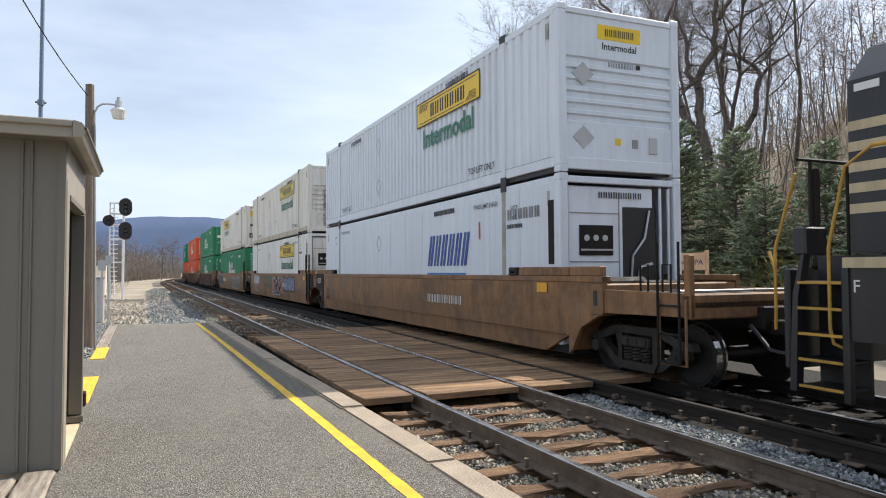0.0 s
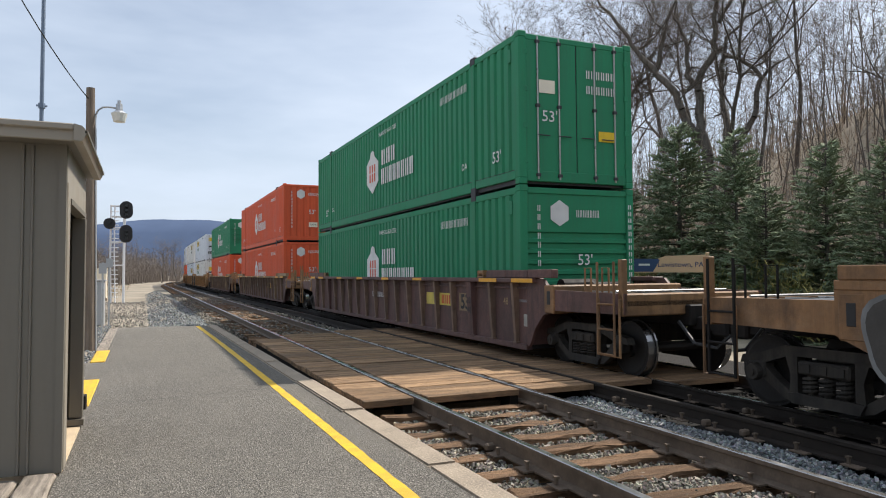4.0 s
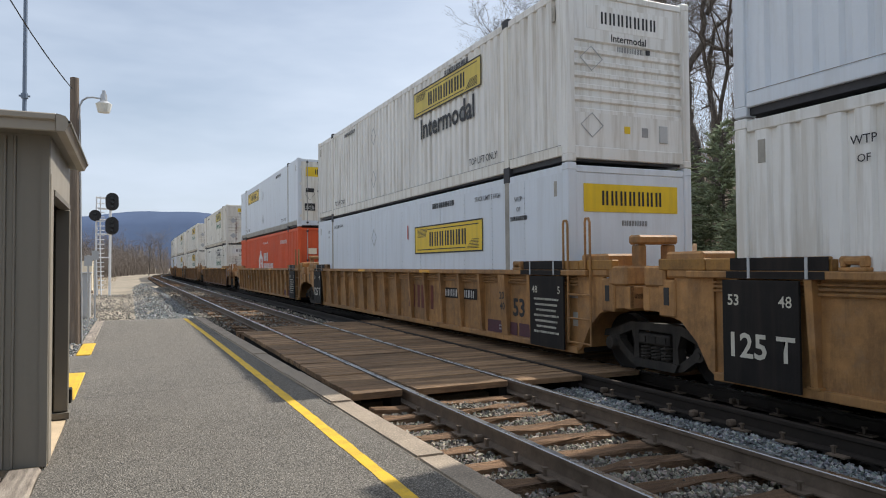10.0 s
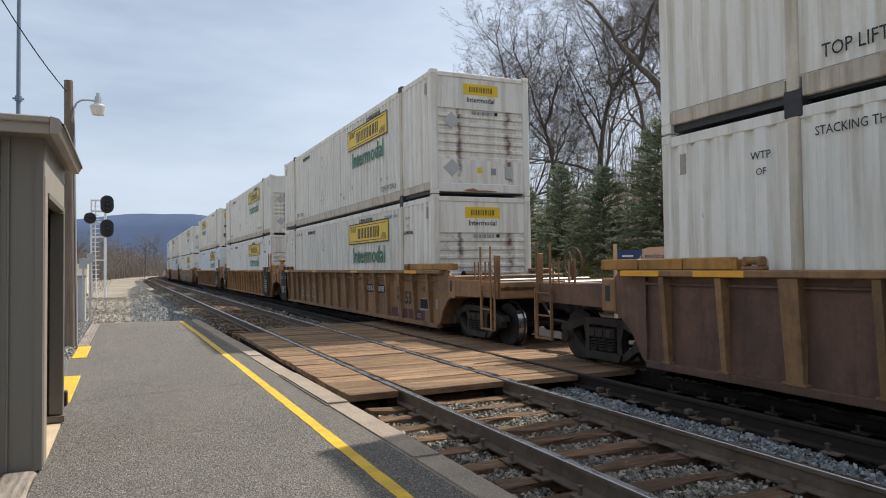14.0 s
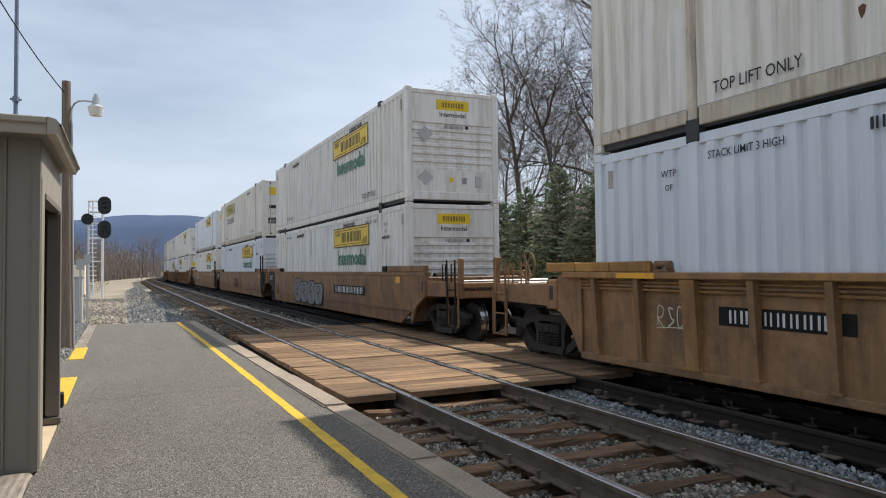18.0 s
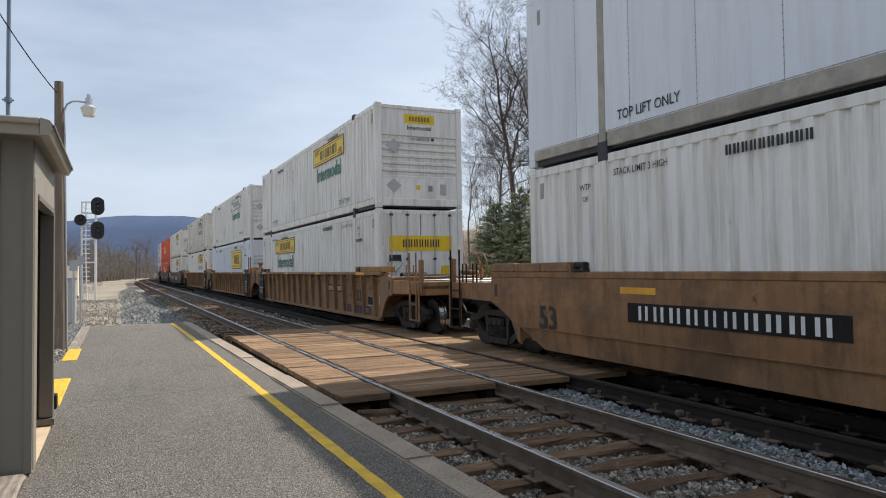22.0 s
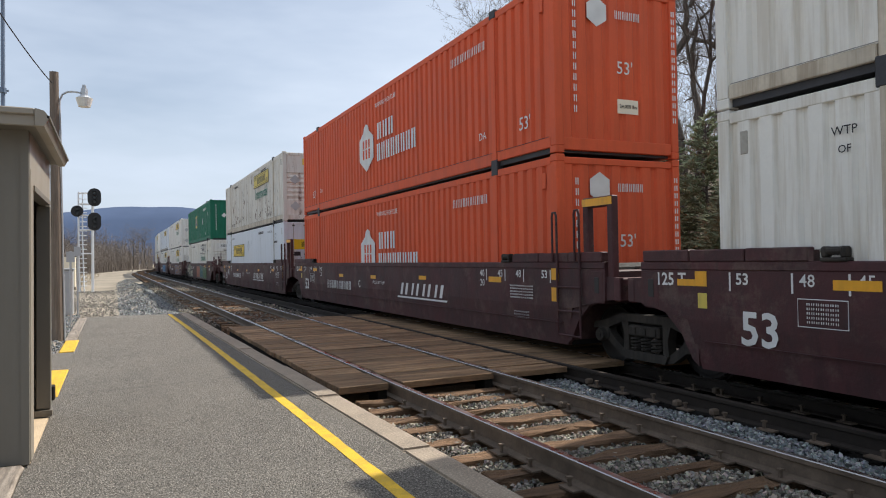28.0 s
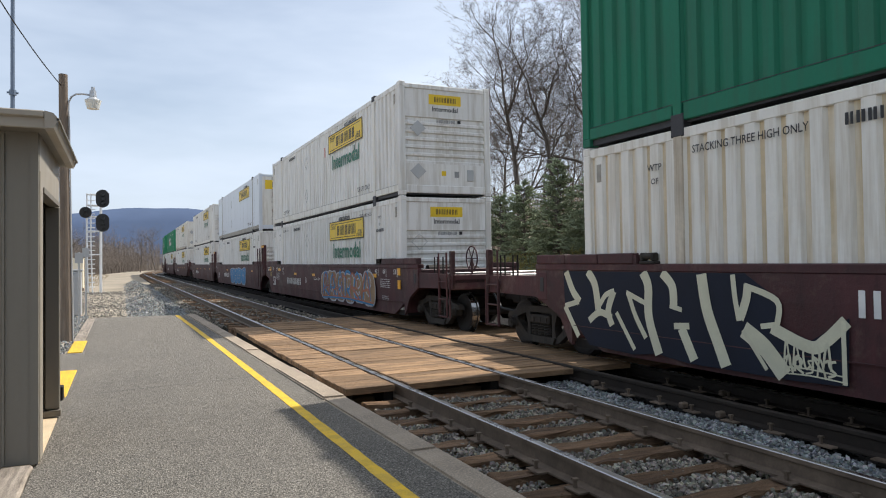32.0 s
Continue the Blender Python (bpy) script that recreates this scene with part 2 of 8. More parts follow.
BARK = mat("bark", (0.155, 0.135, 0.118), 0.9, var=0.4, scale=3, fine=18, tone=0.35, stretch=(3, 3, 0.5), spec=0.1)
TWIG = mat("twig", (0.20, 0.17, 0.148), 0.9, var=0.25, scale=2, tone=0.3, spec=0.1)
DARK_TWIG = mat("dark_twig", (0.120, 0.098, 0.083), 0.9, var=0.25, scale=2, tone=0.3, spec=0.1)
NEEDLES = mat("needles", (0.255, 0.295, 0.18), 0.75, var=0.45, scale=2.5, fine=20, tone=0.3, spec=0.2)
BRUSH = mat("dry_brush", (0.34, 0.265, 0.195), 0.95, var=0.35, scale=0.6, fine=8, spec=0.1)
GRASS = mat("dry_grass", (0.28, 0.22, 0.13), 0.95, var=0.3, scale=1.0, spec=0.1)
# blue base colour carries the distance haze
RIDGE = mat("hazed_ridge", (0.085, 0.115, 0.185), 1.0, var=0.10, scale=0.004, fine=0.02, spec=0.0)
INK = mat("black_lettering", (0.02, 0.02, 0.022), 0.6, var=0.3)
INK_FADED = mat("worn_lettering", (0.22, 0.22, 0.22), 0.6, var=0.5, fine=15)
GREEN_INK = mat("green_lettering", (0.015, 0.155, 0.085), 0.5, var=0.15)
WHITE_INK = mat("white_lettering", (0.70, 0.70, 0.68), 0.6, var=0.15, scale=3, fine=12)
WHITE_BOLD = mat("bold_white_lettering", (0.72, 0.72, 0.70), 0.6, var=0.15, scale=3, fine=12)
YELLOW = mat("yellow_panel", (0.80, 0.54, 0.015), 0.45, var=0.08, scale=2, dirt=0.12)
YELLOW_OLD = mat("faded_yellow_panel", (0.66, 0.52, 0.10), 0.55, var=0.18, scale=3, fine=12, dirt=0.15)
BLUE_INK = mat("blue_lettering", (0.02, 0.06, 0.30), 0.5, var=0.1)
BLUE_LIGHT = mat("blue_stripe", (0.02, 0.16, 0.42), 0.5, var=0.1)
REFLECT = mat("orange_yellow_marker", (0.80, 0.38, 0.015), 0.4, var=0.1, dirt=0.15)
PLAIN_PALE = mat("pale_sign", (0.84, 0.76, 0.60), 0.5, var=0.06)
SIGN_TAN = mat("salmon_tan_sign", (0.62, 0.40, 0.25), 0.5, var=0.06)
NAVY = mat("navy_sign", (0.02, 0.05, 0.14), 0.4, var=0.05)
RED_DISC = mat("red_paint", (0.45, 0.04, 0.03), 0.5, var=0.1)


# ---- mesh helpers ----
def link(name, me, parent=None, label=""):
    ob = new(name, me)
    if parent is not None:
        ob.parent = parent
    return tagged(ob, label)


def mesh_of(bm, material, name="mesh", smooth=False):
    me = bpy.data.meshes.new(name)
    bmesh.ops.recalc_face_normals(bm, faces=bm.faces)
    bm.to_mesh(me)
    bm.free()
    if material:
        me.materials.append(material)
    if smooth:
        for f in me.polygons:
            f.use_smooth = True
    return me


def part(name, bm, material, parent, label=""):
    return link(name, mesh_of(bm, material, name), parent, label)


def box(bm, x0, x1, y0, y1, z0, z1, bevel=0.0):
    vs = [bm.verts.new((x, y, z)) for x in (x0, x1) for y in (y0, y1) for z in (z0, z1)]
    fs = [bm.faces.new([vs[i] for i in q]) for q in ((0, 1, 3, 2), (4, 6, 7, 5), (0, 4, 5, 1), (2, 3, 7, 6), (0, 2, 6, 4), (1, 5, 7, 3))]
    if bevel:
        es = {e for f in fs for e in f.edges}
        bmesh.ops.bevel(bm, geom=list(es), offset=bevel, segments=1, affect="EDGES", clamp_overlap=True)
    return bm


def cuboid(x0, x1, y0, y1, z0, z1, bevel=0.0):
    return box(bmesh.new(), x0, x1, y0, y1, z0, z1, bevel)


def prism(bm, outline, axis, a, b):
    """A flat outline, given in the two other axes in order, made thick along an axis from a to b."""
    def at(p, v):
        q = list(p)
        q.insert("xyz".index(axis), v)
        return q
    lo = [bm.verts.new(at(p, a)) for p in outline]
    hi = [bm.verts.new(at(p, b)) for p in outline]
    n = len(outline)
    bm.faces.new(lo)
    bm.faces.new(hi[::-1])
    for i in range(n):
        bm.faces.new((lo[i], hi[i], hi[(i + 1) % n], lo[(i + 1) % n]))
    return bm


def rod(bm, p, q, r, sides=8, r2=None, caps=True):
    p, q = Vector(p), Vector(q)
    d = (q - p).normalized()
    u = d.orthogonal().normalized()
    v = d.cross(u)
    r2 = r if r2 is None else r2
    a = [bm.verts.new(p + (u * math.cos(k * math.tau / sides) + v * math.sin(k * math.tau / sides)) * r) for k in range(sides)]
    b = [bm.verts.new(q + (u * math.cos(k * math.tau / sides) + v * math.sin(k * math.tau / sides)) * r2) for k in range(sides)]
    for k in range(sides):
        bm.faces.new((a[k], a[(k + 1) % sides], b[(k + 1) % sides], b[k]))
    if caps:
        bm.faces.new(a[::-1])
        bm.faces.new(b)
    return bm


def pipe(bm, pts, r, sides=6):
    """A round bar bent along points, in one piece; a ring where the last point is the first."""
    pts = [Vector(p) for p in pts]
    loop = (pts[0] - pts[-1]).length < 1e-6
    if loop:
        pts = pts[:-1]
    n, rings, u = len(pts), [], None
    for i, p in enumerate(pts):
        a = pts[i - 1] if (i or loop) else p
        b = pts[(i + 1) % n] if (i < n - 1 or loop) else p
        d = (b - a).normalized()
        u = d.orthogonal().normalized() if u is None else (u - d * u.dot(d)).normalized()
        v = d.cross(u)
        rings.append([bm.verts.new(p + (u * math.cos(k * math.tau / sides) + v * math.sin(k * math.tau / sides)) * r) for k in range(sides)])
    for i in range(n if loop else n - 1):
        x, y = rings[i], rings[(i + 1) % n]
        for k in range(sides):
            bm.faces.new((x[k], x[(k + 1) % sides], y[(k + 1) % sides], y[k]))
    if not loop:
        bm.faces.new(rings[0][::-1])
        bm.faces.new(rings[-1])
    return bm


def empty(name, m, label, category, group="", kind=""):
    ob = new(name)
    ob.matrix_basis = m
    return tagged(ob, label, category, group, kind)


TEXTS = {}


def letters(text, size, depth=0.0):
    """Lettering as a mesh, centred, in the plane of x and y."""
    key = (text, size)
    if key not in TEXTS:
        c = bpy.data.curves.new("lettering", "FONT")
        c.body, c.size, c.align_x, c.align_y = text, size, "CENTER", "CENTER"
        c.resolution_u = 2
        c.offset = size * (0.02 if text in ("Intermodal", "53", "125 T") else 0.006)
        ob = new("lettering", c)
        dg = bpy.context.evaluated_depsgraph_get()
        dg.update()
        me = bpy.data.meshes.new_from_object(ob.evaluated_get(dg))
        bpy.data.objects.remove(ob)
        TEXTS[key] = me
    return TEXTS[key].copy()


SIDE = Matrix(((0, 0, -1, 0), (-1, 0, 0, 0), (0, 1, 0, 0), (0, 0, 0, 1)))   # lettering that faces the platform
END = Matrix(((1, 0, 0, 0), (0, 0, -1, 0), (0, 1, 0, 0), (0, 0, 0, 1)))     # lettering that faces along the train


# ---- the line of the tracks ----
CURVE_AT, CURVE_R = 115.0, 400.0


def along(s, off):
    """A place at s metres along the tracks, off metres to the side, and the turn there."""
    if s < CURVE_AT:
        return Vector((off, s, 0)), 0.0
    a = (s - CURVE_AT) / CURVE_R
    return Vector((CURVE_R + 0.0 - (CURVE_R - off) * math.cos(a), CURVE_AT + (CURVE_R - off) * math.sin(a), 0)), -math.degrees(a)


def swept(name, profile, off, s0, s1, material, step=6.0, head=None, lift=0.0):
    """A profile of (side, height) drawn along the track's line."""
    stops, s = [], s0
    while s < min(s1, CURVE_AT):
        stops.append(s)
        s += 60.0
    s = CURVE_AT
    while s < s1 and s1 > CURVE_AT:
        stops.append(s)
        s += step
    stops.append(s1)
    vs, fs, mi, n = [], [], [], len(profile)
    for s in stops:
        for dx, z in profile:
            p, _ = along(s, off + dx)
            vs.append((p.x, p.y, z + lift))
    for i in range(len(stops) - 1):
        for k in range(n):
            a, b = i * n + k, i * n + (k + 1) % n
            fs.append((a, b, b + n, a + n))
            mi.append(1 if head and k in head else 0)
    me = bpy.data.meshes.new(name)
    me.from_pydata(vs, [], fs)
    for m in material:
        me.materials.append(m)
    me.polygons.foreach_set("material_index", mi)
    bm = bmesh.new()
    bm.from_mesh(me)
    bmesh.ops.recalc_face_normals(bm, faces=bm.faces)
    bm.to_mesh(me)
    bm.free()
    return new(name, me)


# ---- ground ----
def smooth(a, b, x):
    t = max(0.0, min(1.0, (x - a) / (b - a)))
    return t * t * (3 - 2 * t)


def rise(x, y):
    """Height of the ground."""
    if y > CURVE_AT:
        a = math.atan2(y - CURVE_AT, CURVE_R - x)
        u = CURVE_R - math.hypot(CURVE_R - x, y - CURVE_AT)
    else:
        u = x
    z = -0.30
    z += 8.0 * smooth(17, 52, u) + 9 * smooth(45, 200, u)
    z += 5.5 * smooth(18, 44, u) * smooth(42, 14, y)
    z += 3.5 * smooth(18, 40, u) * smooth(62, 42, y)
    z -= 0.25 * smooth(-4, -12, u)
    z += 0.18 * noise.noise((x * 0.12, y * 0.12, 0.0)) * smooth(2.6, 0.5, u) if u < 2.6 else 0.3 * noise.noise((x * 0.2, y * 0.2, 3.0)) * smooth(12, 18, u)
    if y > 24:
        z += 0.62 * math.exp(-((u - 1.0) / 0.7) ** 2) * (0.5 + 0.4 * math.sin(y * 0.9) + 0.5 * noise.noise((0.0, y * 0.25, 1.0))) * smooth(24, 27, y) * smooth(75, 60, y)
    return z


def make_ground():
    xs = [-900, -500, -260, -140, -80, -50, -30, -20, -14, -10, -7, -5] + [-4 + 0.4 * i for i in range(18)] + [3.6 + 0.9 * i for i in range(12)] + \
         [15 + 2.5 * i for i in range(15)] + [60, 75, 95, 130, 180, 260, 500, 900]
    ys = [-400, -150, -60, -30, -15, -8, -4, 0, 4, 8, 12, 16, 20] + [22 + 1.0 * i for i in range(50)] + [75 + 6 * i for i in range(20)] + [210, 260, 330, 450, 700, 1100, 1700]
    vs = [(x, y, rise(x, y)) for y in ys for x in xs]
    n = len(xs)
    fs = [(j * n + i, j * n + i + 1, (j + 1) * n + i + 1, (j + 1) * n + i) for j in range(len(ys) - 1) for i in range(n - 1)]
    me = bpy.data.meshes.new("ground")
    me.from_pydata(vs, [], fs)
    me.materials.append(EARTH)
    for f in me.polygons:
        f.use_smooth = True
    tagged(new("ground", me), "brown gravelly earth and dead leaves rising to a wooded bank", "ground", kind="structure")


make_ground()

# far ridge, with the haze of distance put into its blue colour
def make_ridge():
    vs, fs = [], []
    n = 90
    for i in range(n + 1):
        x = -2600 + 4600 * i / n
        h = 138 + 50 * math.exp(-((x - 80) / 480) ** 2) + 20 * noise.noise((x * 0.002, 0.3, 0)) + 5 * noise.noise((x * 0.012, 1.3, 0))
        h *= 0.35 + 0.65 * smooth(-900, -60, x)
        vs += [(x, 2300 - 0.05 * x, -5), (x, 2420 - 0.05 * x, h * 0.72), (x, 2560 - 0.05 * x, h), (x, 2900, -5)]
    for i in range(n):
        for k in range(3):
            a = i * 4 + k
            fs.append((a, a + 4, a + 5, a + 1))
    me = bpy.data.meshes.new("hazed_ridge")
    me.from_pydata(vs, [], fs)
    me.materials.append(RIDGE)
    for f in me.polygons:
        f.use_smooth = True
    tagged(new("backdrop_ridge", me), "distant wooded mountain ridge on the horizon, haze painted in as blue", "mountain", kind="structure")


make_ridge()

# ---- platform ----
PLAT_END = 22.6


def slab(name, outline, z0, z1, material, label, category, kind="structure"):
    bm = bmesh.new()
    prism(bm, outline, "z", z0, z1)
    return tagged(link(name, mesh_of(bm, material, name)), label, category, kind=kind)


def edge_x(y):
    """Inner edge of the kerb."""
    return 2.17 - 0.0015 * max(0, y) ** 2 if y < 8 else 2.074 - 0.0187 * (y - 8)


YS = [-8, 0, 2, 4, 6, 8, 11, 14, 17, 20, PLAT_END]
slab("pavement", [(-0.57, -8)] + [(edge_x(y), y) for y in YS] + [(-0.72, PLAT_END + 0.1), (-0.62, 13.85), (-1.5, 13.85), (-1.5, 8.25), (-0.60, 8.25)],
     -0.35, 0.0, ASPHALT, "worn grey asphalt station platform with a crack across it", "platform")


def make_line():
    """The painted line, a little wavy at its borders, in one strip."""
    vs, fs = [], []
    rnd = random.Random(4)
    n = 150
    for i in range(n + 1):
        y = -7.9 + (PLAT_END + 7.8) * i / n
        c = 1.745 - 0.0004 * max(0, y) ** 2
        w = 0.055 + 0.004 * rnd.uniform(-1, 1)
        vs += [(c - w, y, 0.004), (c + w + 0.003 * rnd.uniform(-1, 1), y, 0.004)]
    fs = [(2 * i, 2 * i + 1, 2 * i + 3, 2 * i + 2) for i in range(n)]
    me = bpy.data.meshes.new("platform_line")
    me.from_pydata(vs, [], fs)
    me.materials.append(YELLOW_LINE)
    tagged(new("platform_line", me), "worn yellow painted safety line along the platform", "painted line", kind="structure")


make_line()

# crack across the platform
bm = bmesh.new()
pts = [(-0.45 + 2.2 * i / 22, 9.35 + 0.42 * i / 22 + 0.05 * noise.noise((i * 0.7, 2, 0)), 0.0015) for i in range(23)]
for p, q in zip(pts, pts[1:]):
    w = 0.007 + 0.008 * abs(noise.noise((p[0] * 6, 5, 0)))
    bm.faces.new([bm.verts.new(v) for v in ((p[0], p[1] - w, p[2]), (q[0], q[1] - w, q[2]), (q[0], q[1] + w, q[2]), (p[0], p[1] + w, p[2]))])
tagged(link("platform_crack", mesh_of(bm, ASPHALT_DARK, "crack")), "tar-filled crack running across the platform asphalt", "crack", kind="structure")


def make_kerb():
    kerb = tagged(new("kerb"), "weathered concrete platform kerb in jointed lengths", "kerb", kind="structure")
    y, rnd = -7.0, random.Random(8)
    while y < PLAT_END:
        n = min(2.45, PLAT_END - y)
        x0, x1 = edge_x(y), edge_x(y + n)
        dz = rnd.uniform(-0.008, 0.012)
        bm = bmesh.new()
        prism(bm, [(x0, y + 0.008), (x0 + 0.27, y + 0.008), (x1 + 0.27, y + n - 0.008), (x1, y + n - 0.008)], "z", -0.30, 0.022 + dz)
        bmesh.ops.bevel(bm, geom=[e for e in bm.edges if all(v.co.z > 0 for v in e.verts)], offset=0.018, segments=2, affect="EDGES")
        link("kerb_stone", mesh_of(bm, CONCRETE, "kerb_stone"), kerb)
        y += n


make_kerb()

# ---- tracks ----
LIFT = 0.055
RAILS = {"platform": (3.13, 4.64), "train": (6.96, 8.47)}
PROFILE = [(-0.07, -0.18), (0.07, -0.18), (0.07, -0.165), (0.012, -0.145), (0.010, -0.05), (0.036, -0.038), (0.036, -0.006), (0.028, 0.0),
           (-0.028, 0.0), (-0.036, -0.006), (-0.036, -0.038), (-0.010, -0.05), (-0.012, -0.145), (-0.07, -0.165)]
for which, offs in RAILS.items():
    for off in offs:
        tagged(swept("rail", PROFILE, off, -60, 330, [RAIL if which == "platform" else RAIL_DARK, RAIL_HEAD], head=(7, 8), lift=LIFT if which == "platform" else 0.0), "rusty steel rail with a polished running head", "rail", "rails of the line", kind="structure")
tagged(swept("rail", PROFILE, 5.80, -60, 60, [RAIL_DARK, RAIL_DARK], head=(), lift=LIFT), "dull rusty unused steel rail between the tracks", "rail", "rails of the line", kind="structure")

# raised stone bed under both tracks, shade between the stones in its colour
tagged(swept("ballast_bed", [(-1.75, -0.45), (-1.6, -0.235), (7.0, -0.235), (9.2, -0.6), (-1.75, -0.6)], 4.2, -60, 330, [BALLAST_BED]), "stone ballast bed under the tracks, blackened for the shade between stones", "ballast", kind="structure")


def make_ties():
    rnd = random.Random(3)
    meshes = []
    for k in range(5):
        bm = cuboid(-1.28, 1.28, -0.098, 0.098, -0.36, -0.18, 0.012)
        bmesh.ops.subdivide_edges(bm, edges=[e for e in bm.edges if abs(e.verts[0].co.x - e.verts[1].co.x) > 1], cuts=9)
        for v in bm.verts:
            v.co += Vector((0, rnd.uniform(-0.022, 0.022), rnd.uniform(-0.028, 0.010)))
        meshes.append(mesh_of(bm, TIE, "tie"))
    # near-black copies of the sleepers, with the train's shade in their colour
    shade_ties = []
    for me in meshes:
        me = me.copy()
        me.materials[0] = TIE_SHADED
        shade_ties.append(me)
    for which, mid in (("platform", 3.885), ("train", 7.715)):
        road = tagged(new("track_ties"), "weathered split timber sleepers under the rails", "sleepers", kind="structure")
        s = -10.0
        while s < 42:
            ob = link("tie", rnd.choice(meshes if which == "platform" else shade_ties), road)
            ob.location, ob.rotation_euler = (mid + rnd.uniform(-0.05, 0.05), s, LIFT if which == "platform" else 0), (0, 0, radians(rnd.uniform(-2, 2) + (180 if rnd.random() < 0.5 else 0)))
            s += 0.53 + rnd.uniform(-0.03, 0.03)
        # sleepers further off, in one piece
        bm = bmesh.new()
        while s < 200:
            p, turn = along(s, mid)
            m = Matrix.Translation(p) @ Matrix.Rotation(radians(turn), 4, "Z")
            k = len(bm.verts)
            box(bm, -1.25, 1.25, -0.11, 0.11, -0.36, -0.18)
            bm.verts.ensure_lookup_table()
            for v in bm.verts[k:]:
                v.co = m @ v.co
            s += 0.54
        tagged(link("far_ties", mesh_of(bm, TIE if which == "platform" else TIE_SHADED, "far_ties"), road), kind="stuff")


def make_plates():
    """Tie plates with spikes, near the platform."""
    rnd = random.Random(5)
    bm = cuboid(-0.16, 0.16, -0.09, 0.09, -0.18, -0.166)
    plate = mesh_of(bm, RAIL, "tie_plate")
    bm = cuboid(-0.012, 0.012, -0.012, 0.012, -0.18, -0.12)
    box(bm, -0.022, 0.022, -0.02, 0.02, -0.125, -0.108)
    spike = mesh_of(bm, RAIL, "spike")
    bm = cuboid(-0.05, 0.05, -0.035, 0.035, -0.17, -0.10, 0.015)
    anchor = mesh_of(bm, RAIL, "anchor")
    gear = tagged(new("rail_fastenings"), "rusty tie plates, spikes and rail anchors", "rail fastenings", kind="structure")
    for off in (3.13, 4.64, 5.80, 6.96):
        s = -0.05
        while s < 14:
            if not (7.6 < s < 14.5):
                o = link("tie_plate", plate, gear)
                up = LIFT if off < 6 else 0.0
                o.location = (off, s, up)
                for dx in (-0.105, 0.105):
                    o = link("spike", spike, gear)
                    o.location = (off + dx, s + rnd.uniform(-0.05, 0.05), up + rnd.uniform(0, 0.02))
                if rnd.random() < 0.7:
                    o = link("anchor", anchor, gear)
                    o.location = (off + rnd.choice((-0.09, 0.09)), s + 0.15, up)
            s += 0.53


# ---- timber crossing ----
def make_deck():
    deck = tagged(new("timber_crossing"), "weathered plank crossing laid between and beside the rails", "crossing", kind="structure")
    rnd = random.Random(11)
    # lengthwise planks in panels: between kerb and rail, between rails, between tracks, between the rails of the far track
    strips = [(2.40, 3.075, 7.95, 16.6), (3.205, 4.565, 7.95, 17.6), (4.715, 5.73, 8.0, 18.3), (5.87, 6.89, 8.20, 18.9), (7.05, 8.38, 8.0, 19.6)]
    for k, (x0, x1, y0, y1) in enumerate(strips):
        y, up = y0, LIFT if k < 3 else 0.5 * LIFT if k == 3 else 0.0
        slope = -0.06 if k < 2 else 0.0
        while y < y1:
            w = rnd.choice((0.20, 0.25, 0.25, 0.29))
            h = rnd.uniform(-0.012, 0.003)
            bm = cuboid(x0 + rnd.uniform(0, 0.025), x1 - rnd.uniform(0, 0.025), y + 0.004, y + w - 0.005, up - 0.085, up - 0.004 + h, 0.006)
            for v in bm.verts:
                v.co.y -= (v.co.x - x0) * slope
                v.co.z += rnd.uniform(-0.003, 0.003)
            link("plank", mesh_of(bm, DECK, "plank"), deck)
            y += w
        # stringers that carry the planks, coloured near-black for the shade beneath
        for x in (x0 + 0.08, x1 - 0.08):
            link("stringer", mesh_of(cuboid(x - 0.06, x + 0.06, y0 + 0.1, y1 - 0.1, -0.20, up - 0.09), TIE_SHADED, "stringer"), deck)


# ---- loose ballast ----
def stones(name, count, place, size, seed, label, material=None):
    """Many small broken stones in one mesh."""
    rng = np.random.default_rng(seed)
    base = np.array([(x, y, z) for x in (-1, 1) for y in (-1, 1) for z in (-1, 1)]) * 0.72
    tri = np.array([(0, 1, 3), (0, 3, 2), (4, 6, 7), (4, 7, 5), (0, 4, 5), (0, 5, 1), (2, 3, 7), (2, 7, 6), (0, 2, 6), (0, 6, 4), (1, 5, 7), (1, 7, 3)])
    P = place(rng, count)
    count = len(P)
    S = size * rng.uniform(0.6, 1.35, (count, 1, 1)) * rng.uniform(0.65, 1.2, (count, 1, 3))
    V = base[None] * (1 + rng.uniform(-0.48, 0.38, (count, 8, 3))) * S
    q = rng.normal(size=(count, 4))
    q /= np.linalg.norm(q, axis=1, keepdims=True)
    w, x, y, z = q.T
    R = np.stack([1 - 2 * (y * y + z * z), 2 * (x * y - z * w), 2 * (x * z + y * w), 2 * (x * y + z * w), 1 - 2 * (x * x + z * z), 2 * (y * z - x * w),
                  2 * (x * z - y * w), 2 * (y * z + x * w), 1 - 2 * (x * x + y * y)], -1).reshape(count, 3, 3)
    V = np.einsum("nij,nkj->nki", R, V) + P[:, None, :]
    T = (tri[None] + 8 * np.arange(count)[:, None, None]).reshape(-1, 3)
    me = bpy.data.meshes.new(name)
    me.vertices.add(count * 8)
    me.vertices.foreach_set("co", V.astype(np.float32).ravel())
    me.loops.add(len(T) * 3)
    me.loops.foreach_set("vertex_index", T.astype(np.int32).ravel())
    me.polygons.add(len(T))
    me.polygons.foreach_set("loop_start", np.arange(0, len(T) * 3, 3, dtype=np.int32))
    me.update()
    me.validate()
    me.shade_flat()
    me.materials.append(material or STONES)
    return tagged(new(name, me), label, "stones", kind="stuff")


